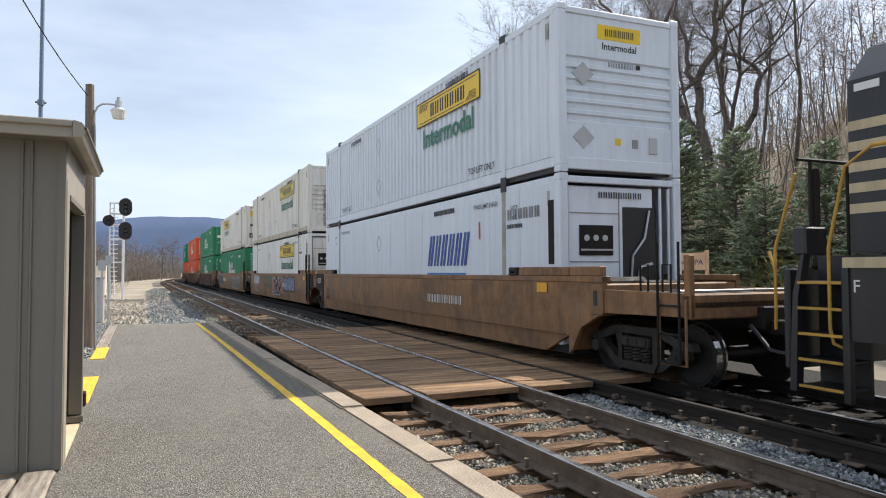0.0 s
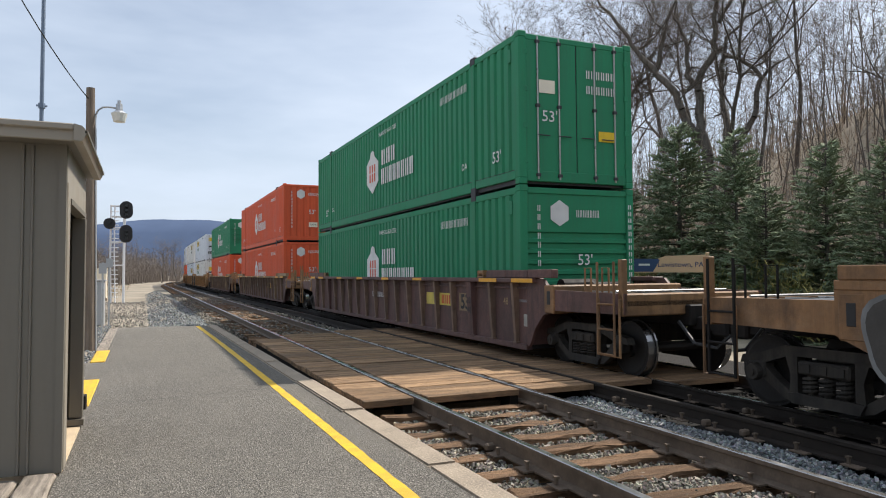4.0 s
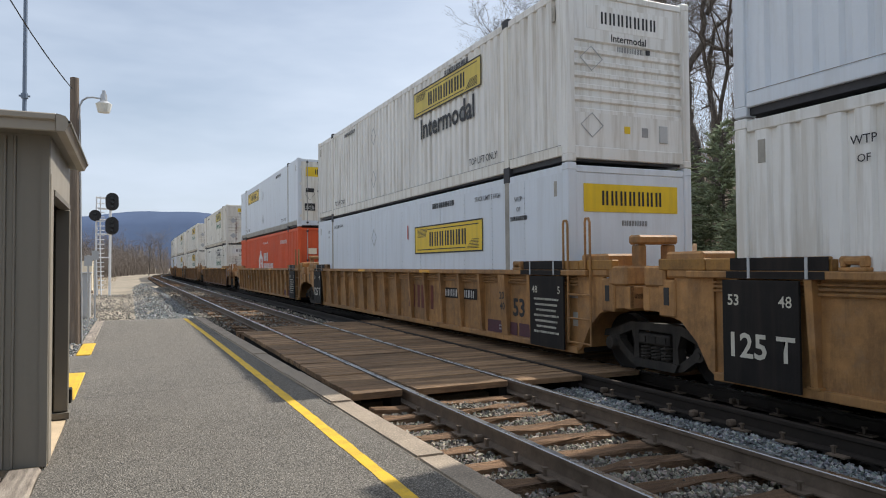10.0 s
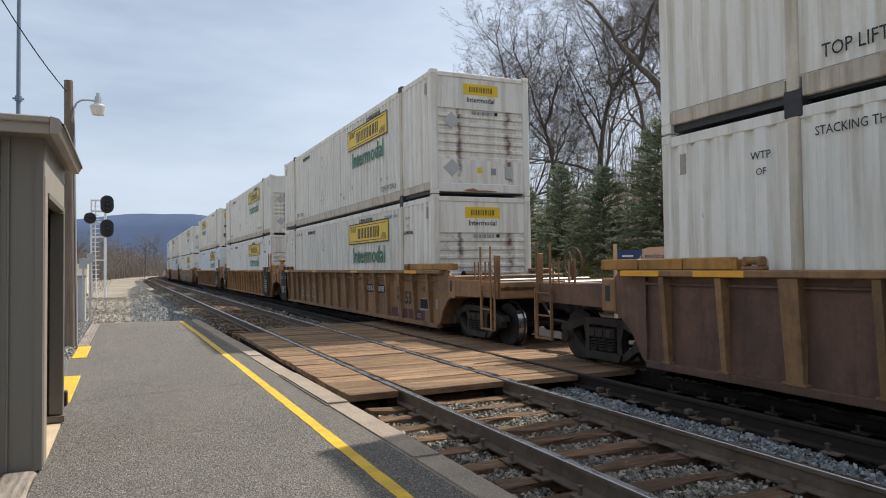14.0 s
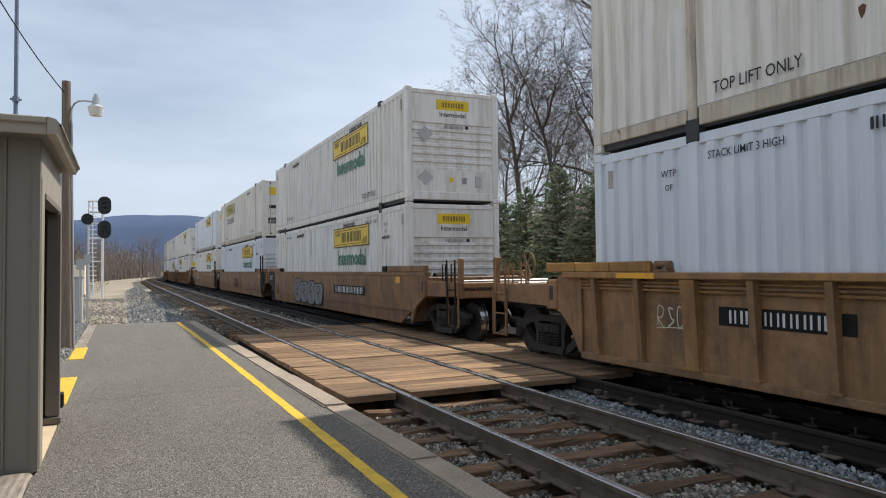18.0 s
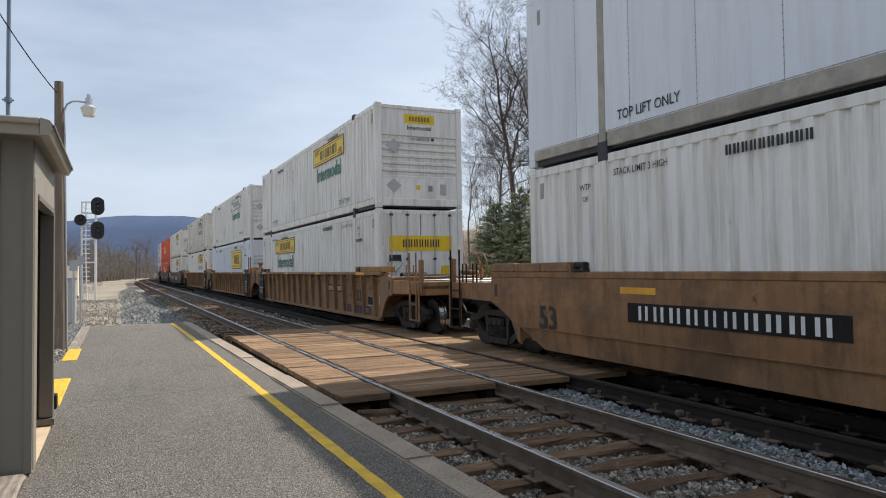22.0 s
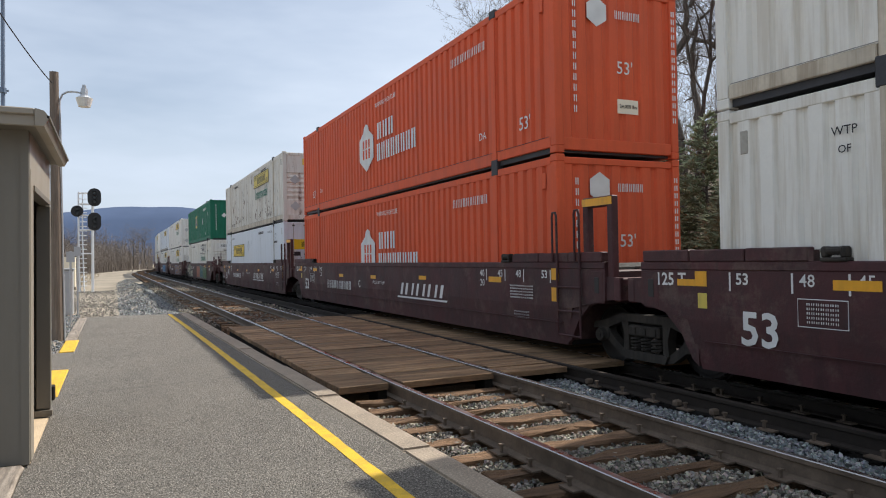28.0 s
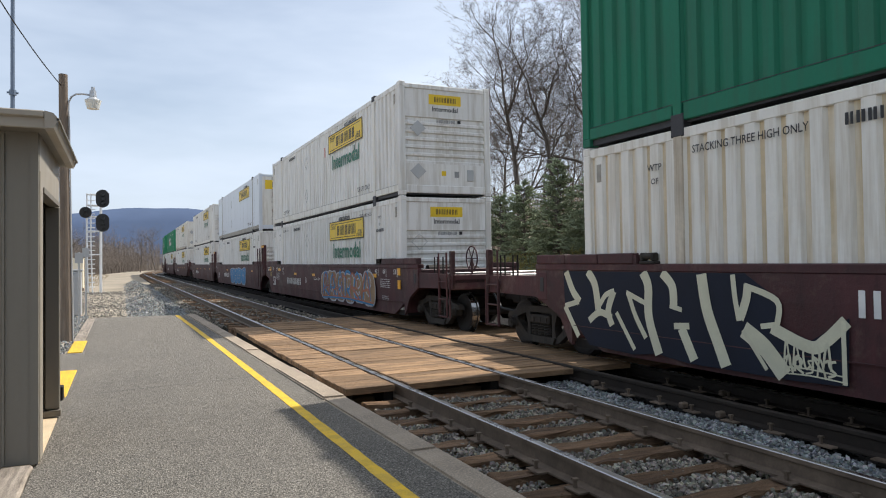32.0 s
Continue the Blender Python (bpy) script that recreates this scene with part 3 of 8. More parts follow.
def stone_material(name, a, b, c, d):
    m = bpy.data.materials.new(name)
    m.use_nodes = True
    t = m.node_tree
    p = t.nodes["Principled BSDF"]
    p.inputs["Roughness"].default_value = 0.9
    p.inputs["Specular IOR Level"].default_value = 0.25
    g = t.nodes.new("ShaderNodeNewGeometry")
    r = t.nodes.new("ShaderNodeValToRGB")
    e = r.color_ramp.elements
    e[0].color, e[1].color = (*a, 1), (*d, 1)
    k = e.new(0.35)
    k.color = (*b, 1)
    k = e.new(0.7)
    k.color = (*c, 1)
    n = t.nodes.new("ShaderNodeTexNoise")
    n.inputs["Scale"].default_value = 30
    co = t.nodes.new("ShaderNodeTexCoord")
    x = t.nodes.new("ShaderNodeMix")
    x.data_type, x.blend_type = "RGBA", "MULTIPLY"
    x.inputs[0].default_value = 0.5
    t.links.new(g.outputs["Random Per Island"], r.inputs[0])
    t.links.new(co.outputs["Object"], n.inputs["Vector"])
    t.links.new(r.outputs[0], x.inputs[6])
    t.links.new(n.outputs["Color"], x.inputs[7])
    t.links.new(x.outputs[2], p.inputs["Base Color"])
    return m


STONES = stone_material("loose_stone", (0.10, 0.09, 0.074), (0.22, 0.20, 0.168), (0.37, 0.335, 0.28), (0.60, 0.52, 0.41))
STONES_BLUE = stone_material("blue_grey_stone", (0.12, 0.125, 0.125), (0.245, 0.262, 0.265), (0.36, 0.375, 0.37), (0.56, 0.565, 0.54))
# near-black stones, the shade under the train painted in
STONES_SHADED = stone_material("shade_stone", (0.005, 0.0045, 0.004), (0.010, 0.009, 0.008), (0.017, 0.015, 0.013), (0.045, 0.038, 0.033))
STONES_TAN = stone_material("tan_gravel", (0.13, 0.12, 0.10), (0.23, 0.21, 0.185), (0.33, 0.305, 0.27), (0.50, 0.46, 0.39))
RAIL_OFFS = np.array([3.13, 4.64, 5.80, 6.96, 8.47])


def bed(x0, x1, y0, y1, lift=0.0, power=1.0):
    def place(rng, n):
        x, y = rng.uniform(x0, x1, n), y0 + (y1 - y0) * rng.uniform(0, 1, n) ** power
        z = -0.235 + lift + rng.uniform(-0.02, 0.035, n) + 0.02 * np.sin(x * 3 + y * 2)
        keep = (np.abs(x[:, None] - RAIL_OFFS[None]).min(1) > 0.10) & ~((y < 19.5) & (y > 8.15))
        return np.stack([x, y, z], -1)[keep]
    return place


def gravel(x0, x1, y0, y1):
    def place(rng, n):
        y = y0 + (y1 - y0) * rng.uniform(0, 1, n) ** 1.6
        x = rng.uniform(x0, x1, n)
        z = np.array([rise(a, b) for a, b in zip(x, y)]) + rng.uniform(-0.01, 0.015, n)
        return np.stack([x, y, z], -1)
    return place


slab("verge", [(-3.2, 13.9), (-0.86, 13.9), (-0.86, 24.5), (-3.2, 24.5)], -0.4, -0.05, EARTH, "dark gravel verge behind the platform edging", "gravel verge")


def verge(rng, n):
    return np.stack([rng.uniform(-2.2, -0.9, n), rng.uniform(13.95, 24.4, n), rng.uniform(-0.055, -0.03, n)], -1)


make_ties()
make_plates()
make_deck()
stones("ballast_stones", 42000, bed(2.45, 4.95, 0.5, 8.8, 0.03), 0.019, 1, "grey and tan broken ballast stones between the sleepers")
stones("ballast_stones", 15000, bed(4.95, 5.75, 0.5, 8.6, 0.045), 0.018, 4, "blue-grey broken ballast heaped between the tracks", STONES_BLUE)
stones("ballast_stones", 12000, bed(5.85, 9.6, 0.5, 8.6, -0.02), 0.024, 5, "ballast under the train, its shade put in as near-black colour", STONES_SHADED)
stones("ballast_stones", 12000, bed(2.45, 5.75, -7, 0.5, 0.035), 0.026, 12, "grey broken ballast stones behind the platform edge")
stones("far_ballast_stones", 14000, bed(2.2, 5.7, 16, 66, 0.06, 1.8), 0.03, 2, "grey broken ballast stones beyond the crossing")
stones("far_ballast_stones", 4000, bed(5.8, 9.6, 16, 66, 0.01, 1.8), 0.04, 6, "far ballast stones under the train, shade put into their colour", STONES_SHADED)
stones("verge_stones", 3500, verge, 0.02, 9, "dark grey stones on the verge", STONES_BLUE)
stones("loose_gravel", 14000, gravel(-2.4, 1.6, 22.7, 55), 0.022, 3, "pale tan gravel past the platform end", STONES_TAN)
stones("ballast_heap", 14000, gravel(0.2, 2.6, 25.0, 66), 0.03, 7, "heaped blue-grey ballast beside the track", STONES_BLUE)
# near-black sheet laid on the bed to paint the train's shade
tagged(swept("shade_bed", [(-1.85, -0.228), (1.5, -0.228), (1.5, -0.27), (-1.85, -0.27)], 7.72, -60, 330, [STONES_SHADED]), "near-black bed that stands for the shade under the train", "ballast", kind="structure")


# ---- shelter by the platform ----
def make_shelter():
    hut = empty("shelter", pose(0, 0, 0), "taupe metal-clad trackside shelter with an open doorway and flat eaves", "shelter")
    X, Y0, Y1, H = -0.57, 6.20, 8.20, 2.585
    part("front_wall", cuboid(-2.9, X - 0.02, Y0 + 0.012, Y0 + 0.06, 0.02, H), SIDING, hut)
    for x in (-0.80, -0.865, -1.25, -1.315, -1.70, -1.765, -2.15, -2.215):
        bm = bmesh.new()
        prism(bm, [(x - 0.013, Y0 + 0.012), (x - 0.006, Y0 - 0.006), (x + 0.006, Y0 - 0.006), (x + 0.013, Y0 + 0.012)], "z", 0.03, H - 0.02)
        part("cladding_rib", bm, SIDING, hut)
    part("corner_trim", cuboid(X - 0.05, X + 0.004, Y0 - 0.010, Y0 + 0.06, 0.02, H), SIDING, hut)
    part("door_jamb", cuboid(X - 0.05, X + 0.012, Y0 + 0.06, Y0 + 0.26, 0.02, 2.30, 0.006), TRIM, hut, "pale narrow jamb")
    part("door_header", cuboid(X - 0.05, X + 0.006, Y0 + 0.06, Y1 - 0.06, 2.17, H), TRIM, hut)
    part("door_head", cuboid(X - 0.07, X + 0.022, Y0 + 0.26, 8.02, 2.14, 2.185), SIDING, hut)
    part("far_jamb", cuboid(X - 0.11, X + 0.02, 8.02, 8.10, 0.10, 2.14, 0.008), SIDING, hut)
    part("far_wall", cuboid(-2.9, X, 8.12, Y1, 0.02, H), SIDING, hut)
    # added near-black sheet and partition give the doorway its inner shade
    part("door_leaf", cuboid(-1.35, X - 0.13, 8.05, 8.10, 0.1, 2.15, 0.006), DARK, hut, "near-black sheet that stands for the shade inside the doorway")
    part("end_wall", cuboid(-2.95, -2.9, Y0, Y1, 0.02, H), SIDING, hut)
    part("floor", cuboid(-2.88, X - 0.0, Y0 + 0.07, 8.02, -0.05, 0.018), FOUNDATION, hut, "sunlit pale concrete threshold")
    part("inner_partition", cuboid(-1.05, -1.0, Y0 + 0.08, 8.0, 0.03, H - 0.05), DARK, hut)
    part("sill", cuboid(X - 0.16, X + 0.03, 7.99, 8.13, 0.03, 0.09), SIDING, hut)
    bm = bmesh.new()
    prism(bm, [(-3.1, 2.60), (-0.47, 2.60), (-0.47, 2.66), (-3.1, 2.70)], "y", 5.96, 8.28)
    roof = part("roof", bm, TRIM, hut, "taupe metal roof with a pale trim")
    part("front_fascia", cuboid(-3.1, -0.50, 5.93, 5.96, 2.575, 2.665, 0.006), TRIM, roof)
    part("front_trim", cuboid(-3.12, -0.50, 5.90, 5.96, 2.655, 2.705, 0.008), TRIM, roof)
    bm = bmesh.new()
    prism(bm, [(-0.50, 2.705), (-0.44, 2.69), (-0.405, 2.645), (-0.44, 2.575), (-0.50, 2.575)], "y", 5.90, 8.30)
    part("gutter", bm, TRIM, roof)
    part("gutter_lip", cuboid(-0.425, -0.400, 5.90, 8.30, 2.63, 2.655, 0.004), SIDING, roof)
    part("soffit", cuboid(-3.0, -0.49, 5.97, 8.27, 2.585, 2.60), SIDING, roof)
    return hut


def make_timbers():
    for x0, x1, y0, y1, z, tilt in ((-0.83, -0.60, 3.2, 6.17, 0.03, 0), (-1.08, -0.86, 3.0, 6.17, 0.01, 0)):
        bm = cuboid(x0, x1, y0, y1, -0.2, z, 0.02)
        bmesh.ops.subdivide_edges(bm, edges=[e for e in bm.edges if abs(e.verts[0].co.y - e.verts[1].co.y) > 1], cuts=14)
        for v in bm.verts:
            v.co += Vector((noise.noise(v.co * 3) * 0.012, 0, noise.noise(v.co * 5) * 0.012))
        tagged(link("timber_beam", mesh_of(bm, OLD_WOOD, "beam")), "split grey weathered timber beam beside the platform", "timber beam", "timbers at the platform's back")


def make_yellow_blocks():
    for x0, x1, y0, y1 in ((-0.86, -0.575, 9.28, 11.55), (-0.85, -0.61, 13.9, 15.9)):
        bm = cuboid(x0, x1, y0, y1, -0.34, 0.012, 0.01)
        ob = tagged(link("edge_timber", mesh_of(bm, YELLOW_WOOD, "edge_timber")), "timber edging painted bright yellow, worn along the grain", "timber edging", "yellow timbers")
    bm = cuboid(-0.88, -0.66, 15.95, 22.4, -0.34, 0.008, 0.01)
    tagged(link("timber_beam", mesh_of(bm, OLD_WOOD, "beam")), "bare grey timber edging of the platform", "timber beam", "timbers at the platform's back")


YELLOW_WOOD = mat("yellow_wood_paint", (0.74, 0.45, 0.025), 0.7, var=0.25, grime=0.35, grime_col=(0.35, 0.20, 0.03), scale=5, fine=30, rust=0.25, bump=0.4, bscale=30, stretch=(5, 0.6, 5))


def make_lamp_pole():
    pole = empty("utility_pole", pose(-1.03, 16.6, -0.3, 0, -0.6, 0), "brown wooden utility pole with a hooded yard lamp on a bracket", "utility pole")
    bm = bmesh.new()
    rod(bm, (0, 0, 0), (0, 0, 5.88), 0.115, 14, 0.086)
    part("shaft", bm, POLE_WOOD, pole)
    bm = bmesh.new()
    pipe(bm, [(0.09, 0, 5.10), (0.10, 0, 5.30), (0.15, 0, 5.42), (0.24, 0, 5.485), (0.36, 0, 5.50), (0.50, 0, 5.485)], 0.02, 8)
    part("lamp_arm", bm, STEEL, pole)
    bm = bmesh.new()
    rod(bm, (0.56, 0, 5.43), (0.56, 0, 5.58), 0.075, 12, 0.065)
    rod(bm, (0.56, 0, 5.58), (0.56, 0, 5.66), 0.042, 10, 0.035)
    rod(bm, (0.56, 0, 5.37), (0.56, 0, 5.43), 0.165, 14, 0.08)
    head = part("lamp_head", bm, STEEL, pole, "grey metal lamp hood with a photocell")
    bm = bmesh.new()
    rod(bm, (0.56, 0, 5.19), (0.56, 0, 5.37), 0.12, 14, 0.168)
    part("lamp_bowl", bm, LAMP_GLASS, head)
    bm = bmesh.new()
    pipe(bm, [(0.10, -0.02, 5.1), (0.11, -0.03, 4.6), (0.13, -0.03, 0.2)], 0.016, 6)
    part("conduit", bm, GREY_PAINT, pole)
    part("meter_box", cuboid(-0.20, -0.11, -0.08, 0.08, 2.55, 2.95, 0.01), BLACK_STEEL, pole)
    a, b = Vector((-0.02, 0.0, 5.62)), Vector((-2.2, -7.6, 9.4))
    pts = [a.lerp(b, i / 16) - Vector((0, 0, 4 * 0.55 * (i / 16) * (1 - i / 16))) for i in range(17)]
    part("cable", pipe(bmesh.new(), pts, 0.011, 5), BLACK, pole)


def make_antenna():
    ant = empty("antenna_mast", pose(-1.93, 16.0, -0.3), "slim grey antenna mast rising behind the shelter", "antenna mast")
    bm = bmesh.new()
    rod(bm, (0, 0, 0), (0, 0, 9.5), 0.045, 10, 0.035)
    part("mast", bm, ANTENNA, ant)
    for z in (5.28, 4.78):
        bm = bmesh.new()
        rod(bm, (-0.10, 0, z), (0.10, 0, z), 0.02, 6)
        rod(bm, (0, 0, z - 0.05), (0, 0, z + 0.05), 0.065, 10)
        part("clamp", bm, ANTENNA, ant)
    part("junction_box", cuboid(0.06, 0.22, -0.07, 0.07, 4.70, 4.88, 0.01), GREY_PAINT, ant)


def make_signal():
    D = 53.0
    sig = empty("signal_mast", pose(-1.65, D, -0.35), "aluminium railway signal mast with a ladder and black signal heads", "railway signal")
    bm = bmesh.new()
    rod(bm, (0.40, 0, 0), (0.40, 0, 6.6), 0.085, 10, 0.075)
    part("mast", bm, SIGNAL_PAINT, sig)
    bm = bmesh.new()
    for x in (-0.45, -0.20):
        pipe(bm, [(x + 0.1, -0.25, 0.0), (x, -0.2, 3.4), (x, -0.2, 6.75)], 0.045, 6)
    for i in range(20):
        z = 0.4 + i * 0.31
        rod(bm, (-0.40, -0.21, z), (0.06, -0.21, z), 0.028, 5)
    part("ladder", bm, SIGNAL_PAINT, sig)
    for z in (6.7, 5.95, 4.2, 2.6, 5.2):
        part("cage_hoop", pipe(bmesh.new(), [(-0.45, -0.2, z), (0.45, -0.2, z), (0.45, 0.3, z), (-0.45, 0.3, z), (-0.45, -0.2, z)], 0.045, 5), SIGNAL_PAINT, sig)
    for x in (-0.45, 0.45):
        for y in (-0.2, 0.3):
            part("cage_bar", rod(bmesh.new(), (x, y, 0.0), (x, y, 6.7), 0.04, 5), SIGNAL_PAINT, sig)
    bm = bmesh.new()
    rod(bm, (-0.45, 0.1, 0), (-0.45, 0.1, 6.4), 0.065, 8, 0.06)
    part("conduit_post", bm, SIGNAL_PAINT, sig)
    for x, z, r, tall in ((0.52, 6.35, 0.42, 0.26), (0.52, 4.70, 0.42, 0.26), (-0.52, 5.45, 0.38, 0.0)):
        outline = []
        for k in range(24):
            a = k * math.tau / 24
            outline.append((x + r * math.cos(a), z + r * math.sin(a) + (tall if math.sin(a) > 0 else -tall * 0.5)))
        bm = bmesh.new()
        prism(bm, outline, "y", -0.33, -0.29)
        head = part("signal_head", bm, BLACK, sig, "black target of a signal head")
        for dz in ((0.36, 0.06, -0.24) if tall else (0.15, -0.15)):
            bm = bmesh.new()
            rod(bm, (x, -0.52, z + dz), (x, -0.33, z + dz), 0.12, 12, 0.13, caps=False)
            part("hood", bm, BLACK, head)
            bm = bmesh.new()
            rod(bm, (x, -0.345, z + dz), (x, -0.335, z + dz), 0.10, 12)
            part("lens", bm, GLASS, head)


def make_cabinets():
    for x, y, w, d, h, m in ((-1.55, 26.5, 0.7, 0.6, 1.75, GREY_PAINT), (-2.6, 30.0, 1.1, 0.8, 1.9, GREY_PAINT), (-3.4, 58.0, 1.8, 1.4, 2.4, PLAIN_PALE)):
        cab = empty("equipment_cabinet", pose(x, y, -0.4), "plain grey metal trackside equipment cabinet", "cabinet", "trackside cabinets")
        part("body", cuboid(-w / 2, w / 2, -d / 2, d / 2, 0.25, h, 0.02), m, cab)
        part("cap", cuboid(-w / 2 - 0.04, w / 2 + 0.04, -d / 2 - 0.04, d / 2 + 0.04, h, h + 0.05, 0.01), m, cab)
        part("door", cuboid(-w / 2 + 0.05, w / 2 - 0.05, -d / 2 - 0.025, -d / 2, 0.32, h - 0.08, 0.006), m, cab)
        part("plinth", cuboid(-w / 2 - 0.05, w / 2 + 0.05, -d / 2 - 0.05, d / 2 + 0.05, -0.1, 0.25), CONCRETE, cab)


def make_posts():
    """Thin posts of a fence behind the platform."""
    fence = empty("fence", pose(0, 0, 0), "low galvanised rail fence behind the platform", "fence")
    ys = (18.2, 19.6, 21.0, 22.4, 23.8)
    for y in ys:
        bm = bmesh.new()
        rod(bm, (-1.32, y, -0.3), (-1.32, y, 1.25), 0.03, 8)
        part("post", bm, STEEL, fence)
    for z in (1.2, 0.7):
        bm = bmesh.new()
        rod(bm, (-1.32, ys[0], z), (-1.32, ys[-1], z), 0.022, 8)
        part("rail", bm, STEEL, fence)
    for x, y, h in ((-1.02, 21.2, 2.2), (-0.98, 24.3, 2.4)):
        p = empty("marker_post", pose(x, y, -0.3), "thin grey steel post beside the platform end", "post", "marker posts")
        bm = bmesh.new()
        rod(bm, (0, 0, 0), (0, 0, h), 0.028, 8)
        part("shaft", bm, STEEL, p)
        part("plate", cuboid(-0.1, 0.1, -0.04, -0.03, h - 0.3, h - 0.02), GREY_PAINT, p)


def make_small_box():
    b = empty("bolt_box", pose(-0.62, 9.15, 0), "small rusty bracket at the shelter's corner", "bracket")
    part("body", cuboid(-0.07, 0.03, -0.08, 0.08, 0.0, 0.16, 0.01), BLACK_STEEL, b)


make_shelter()
make_timbers()
make_yellow_blocks()
make_lamp_pole()
make_antenna()
make_signal()
make_cabinets()
make_posts()
make_small_box()


# ---- beyond the train ----
def make_sign():
    s = empty("station_sign", pose(12.6, 14.3, -0.3, 0, 0, -33), "station name sign with a navy corner on two posts", "sign")
    for x in (-0.95, 0.95):
        part("post", cuboid(x - 0.045, x + 0.045, -0.03, 0.05, 0, 2.42, 0.008), SIGN_TAN, s)
    bm = bmesh.new()
    prism(bm, [(-0.9, 1.90), (0.9, 1.90), (0.9, 2.36), (-0.1, 2.33), (-0.3, 2.26), (-0.9, 2.26)], "y", -0.06, -0.03)
    board = part("board", bm, SIGN_TAN, s)
    bm = bmesh.new()
    prism(bm, [(-0.9, 1.92), (-0.42, 1.92), (-0.25, 2.22), (-0.3, 2.26), (-0.9, 2.26)], "y", -0.066, -0.06)
    part("corner_panel", bm, NAVY, board, "navy corner panel")
    for word, x in (("Lewistown,", 0.13), ("PA", 0.73)):
        me = letters(word, 0.19)
        me.materials.append(NAVY)
        o = link("lettering", me, board)
        o.matrix_basis = Matrix.Translation((x, -0.067, 2.10)) @ END
    bm = cuboid(-0.78, -0.5, -0.07, -0.066, 2.08, 2.13)
    part("mark", bm, WHITE_INK, board)


def tube_mesh(segs, material, name, sides=4):
    """Tapered twigs and limbs: from, to, two radii each, all in one mesh."""
    n = len(segs)
    P = np.array([s[0] for s in segs], float)
    Q = np.array([s[1] for s in segs], float)
    R0 = np.array([s[2] for s in segs], float)
    R1 = np.array([s[3] for s in segs], float)
    D = Q - P
    D /= np.linalg.norm(D, axis=1, keepdims=True) + 1e-9
    A = np.where(np.abs(D[:, 2:3]) < 0.9, np.array([[0, 0, 1.0]]), np.array([[1.0, 0, 0]]))
    U = np.cross(D, A)
    U /= np.linalg.norm(U, axis=1, keepdims=True)
    W = np.cross(D, U)
    ang = np.arange(sides) * math.tau / sides
    ring = U[:, None] * np.cos(ang)[None, :, None] + W[:, None] * np.sin(ang)[None, :, None]
    V = np.concatenate([P[:, None] + ring * R0[:, None, None], Q[:, None] + ring * R1[:, None, None]], 1).reshape(-1, 3)
    k = np.arange(sides)
    quad = np.stack([k, (k + 1) % sides, (k + 1) % sides + sides, k + sides], -1)
    Fq = (quad[None] + (2 * sides) * np.arange(n)[:, None, None]).reshape(-1, 4)
    me = bpy.data.meshes.new(name)
    me.vertices.add(len(V))
    me.vertices.foreach_set("co", V.astype(np.float32).ravel())
    me.loops.add(len(Fq) * 4)
    me.loops.foreach_set("vertex_index", Fq.astype(np.int32).ravel())
    me.polygons.add(len(Fq))
    me.polygons.foreach_set("loop_start", np.arange(0, len(Fq) * 4, 4, dtype=np.int32))
    me.update()
    me.validate()
    me.materials.append(material)
    return me


def grow(seed, height, spread, lean=0.0, forks=2, depth=5, low=0.35, thick=0.0125, crook=1.0, least=0.004):
    """Limbs of a bare tree: thick ones and thin ones apart."""
    rnd = random.Random(seed)
    wide, thin = [], []

    def limb(p, d, length, r, level):
        n = (7, 5, 3, 3, 2, 2)[level]
        q = p.copy()
        for i in range(n):
            bend = (0.10, 0.24, 0.26, 0.28, 0.3, 0.3)[level] * crook
            e = (d + Vector((rnd.gauss(0, 1), rnd.gauss(0, 1), rnd.gauss(0, 0.7))) * bend + Vector((0, 0, 0.06))).normalized()
            q2 = q + e * (length / n)
            ra, rb = r * (1 - 0.6 * i / n), r * (1 - 0.6 * (i + 1) / n)
            (wide if ra > 0.02 else thin).append((tuple(q), tuple(q2), ra, rb))
            if level < depth and not (level == 0 and i < n * low):
                for _ in range(2 if level == 0 and i > n * 0.5 else rnd.choice((1, 1, 1, 2)) if level > 1 else 1):
                    a = rnd.uniform(0, math.tau)
                    side = Vector((math.cos(a), math.sin(a), 0))
                    f = (e * 0.55 + side * spread * rnd.uniform(0.6, 1.1) + Vector((0, 0, rnd.uniform(-0.1, 0.35)))).normalized()
                    limb(q2, f, length * rnd.uniform(0.36, 0.62) * (1.0 if level else 0.9), max(least, rb * rnd.uniform(0.42, 0.7)), level + 1)
            q, d = q2, e
        if level < depth:
            for _ in range(forks):
                f = (d + Vector((rnd.gauss(0, 1), rnd.gauss(0, 1), 0.1)) * 0.55).normalized()
                limb(q, f, length * rnd.uniform(0.4, 0.6), max(least, r * 0.38), level + 1)

    limb(Vector((0, 0, -0.3)), Vector((lean, 0, 1)).normalized(), height * 0.66, height * thick, 0)
    return wide, thin


def make_tree(name, seed, height, spread, label, twigs=None, **kw):
    thick, thin = grow(seed, height, spread, **kw)
    t = tagged(new(name), label, "tree", "bare trees of the wood")
    link("trunk", tube_mesh(thick, BARK, "trunk", 6), t)
    link("crown", tube_mesh(thin, twigs or TWIG, "crown", 3), t)
    return t


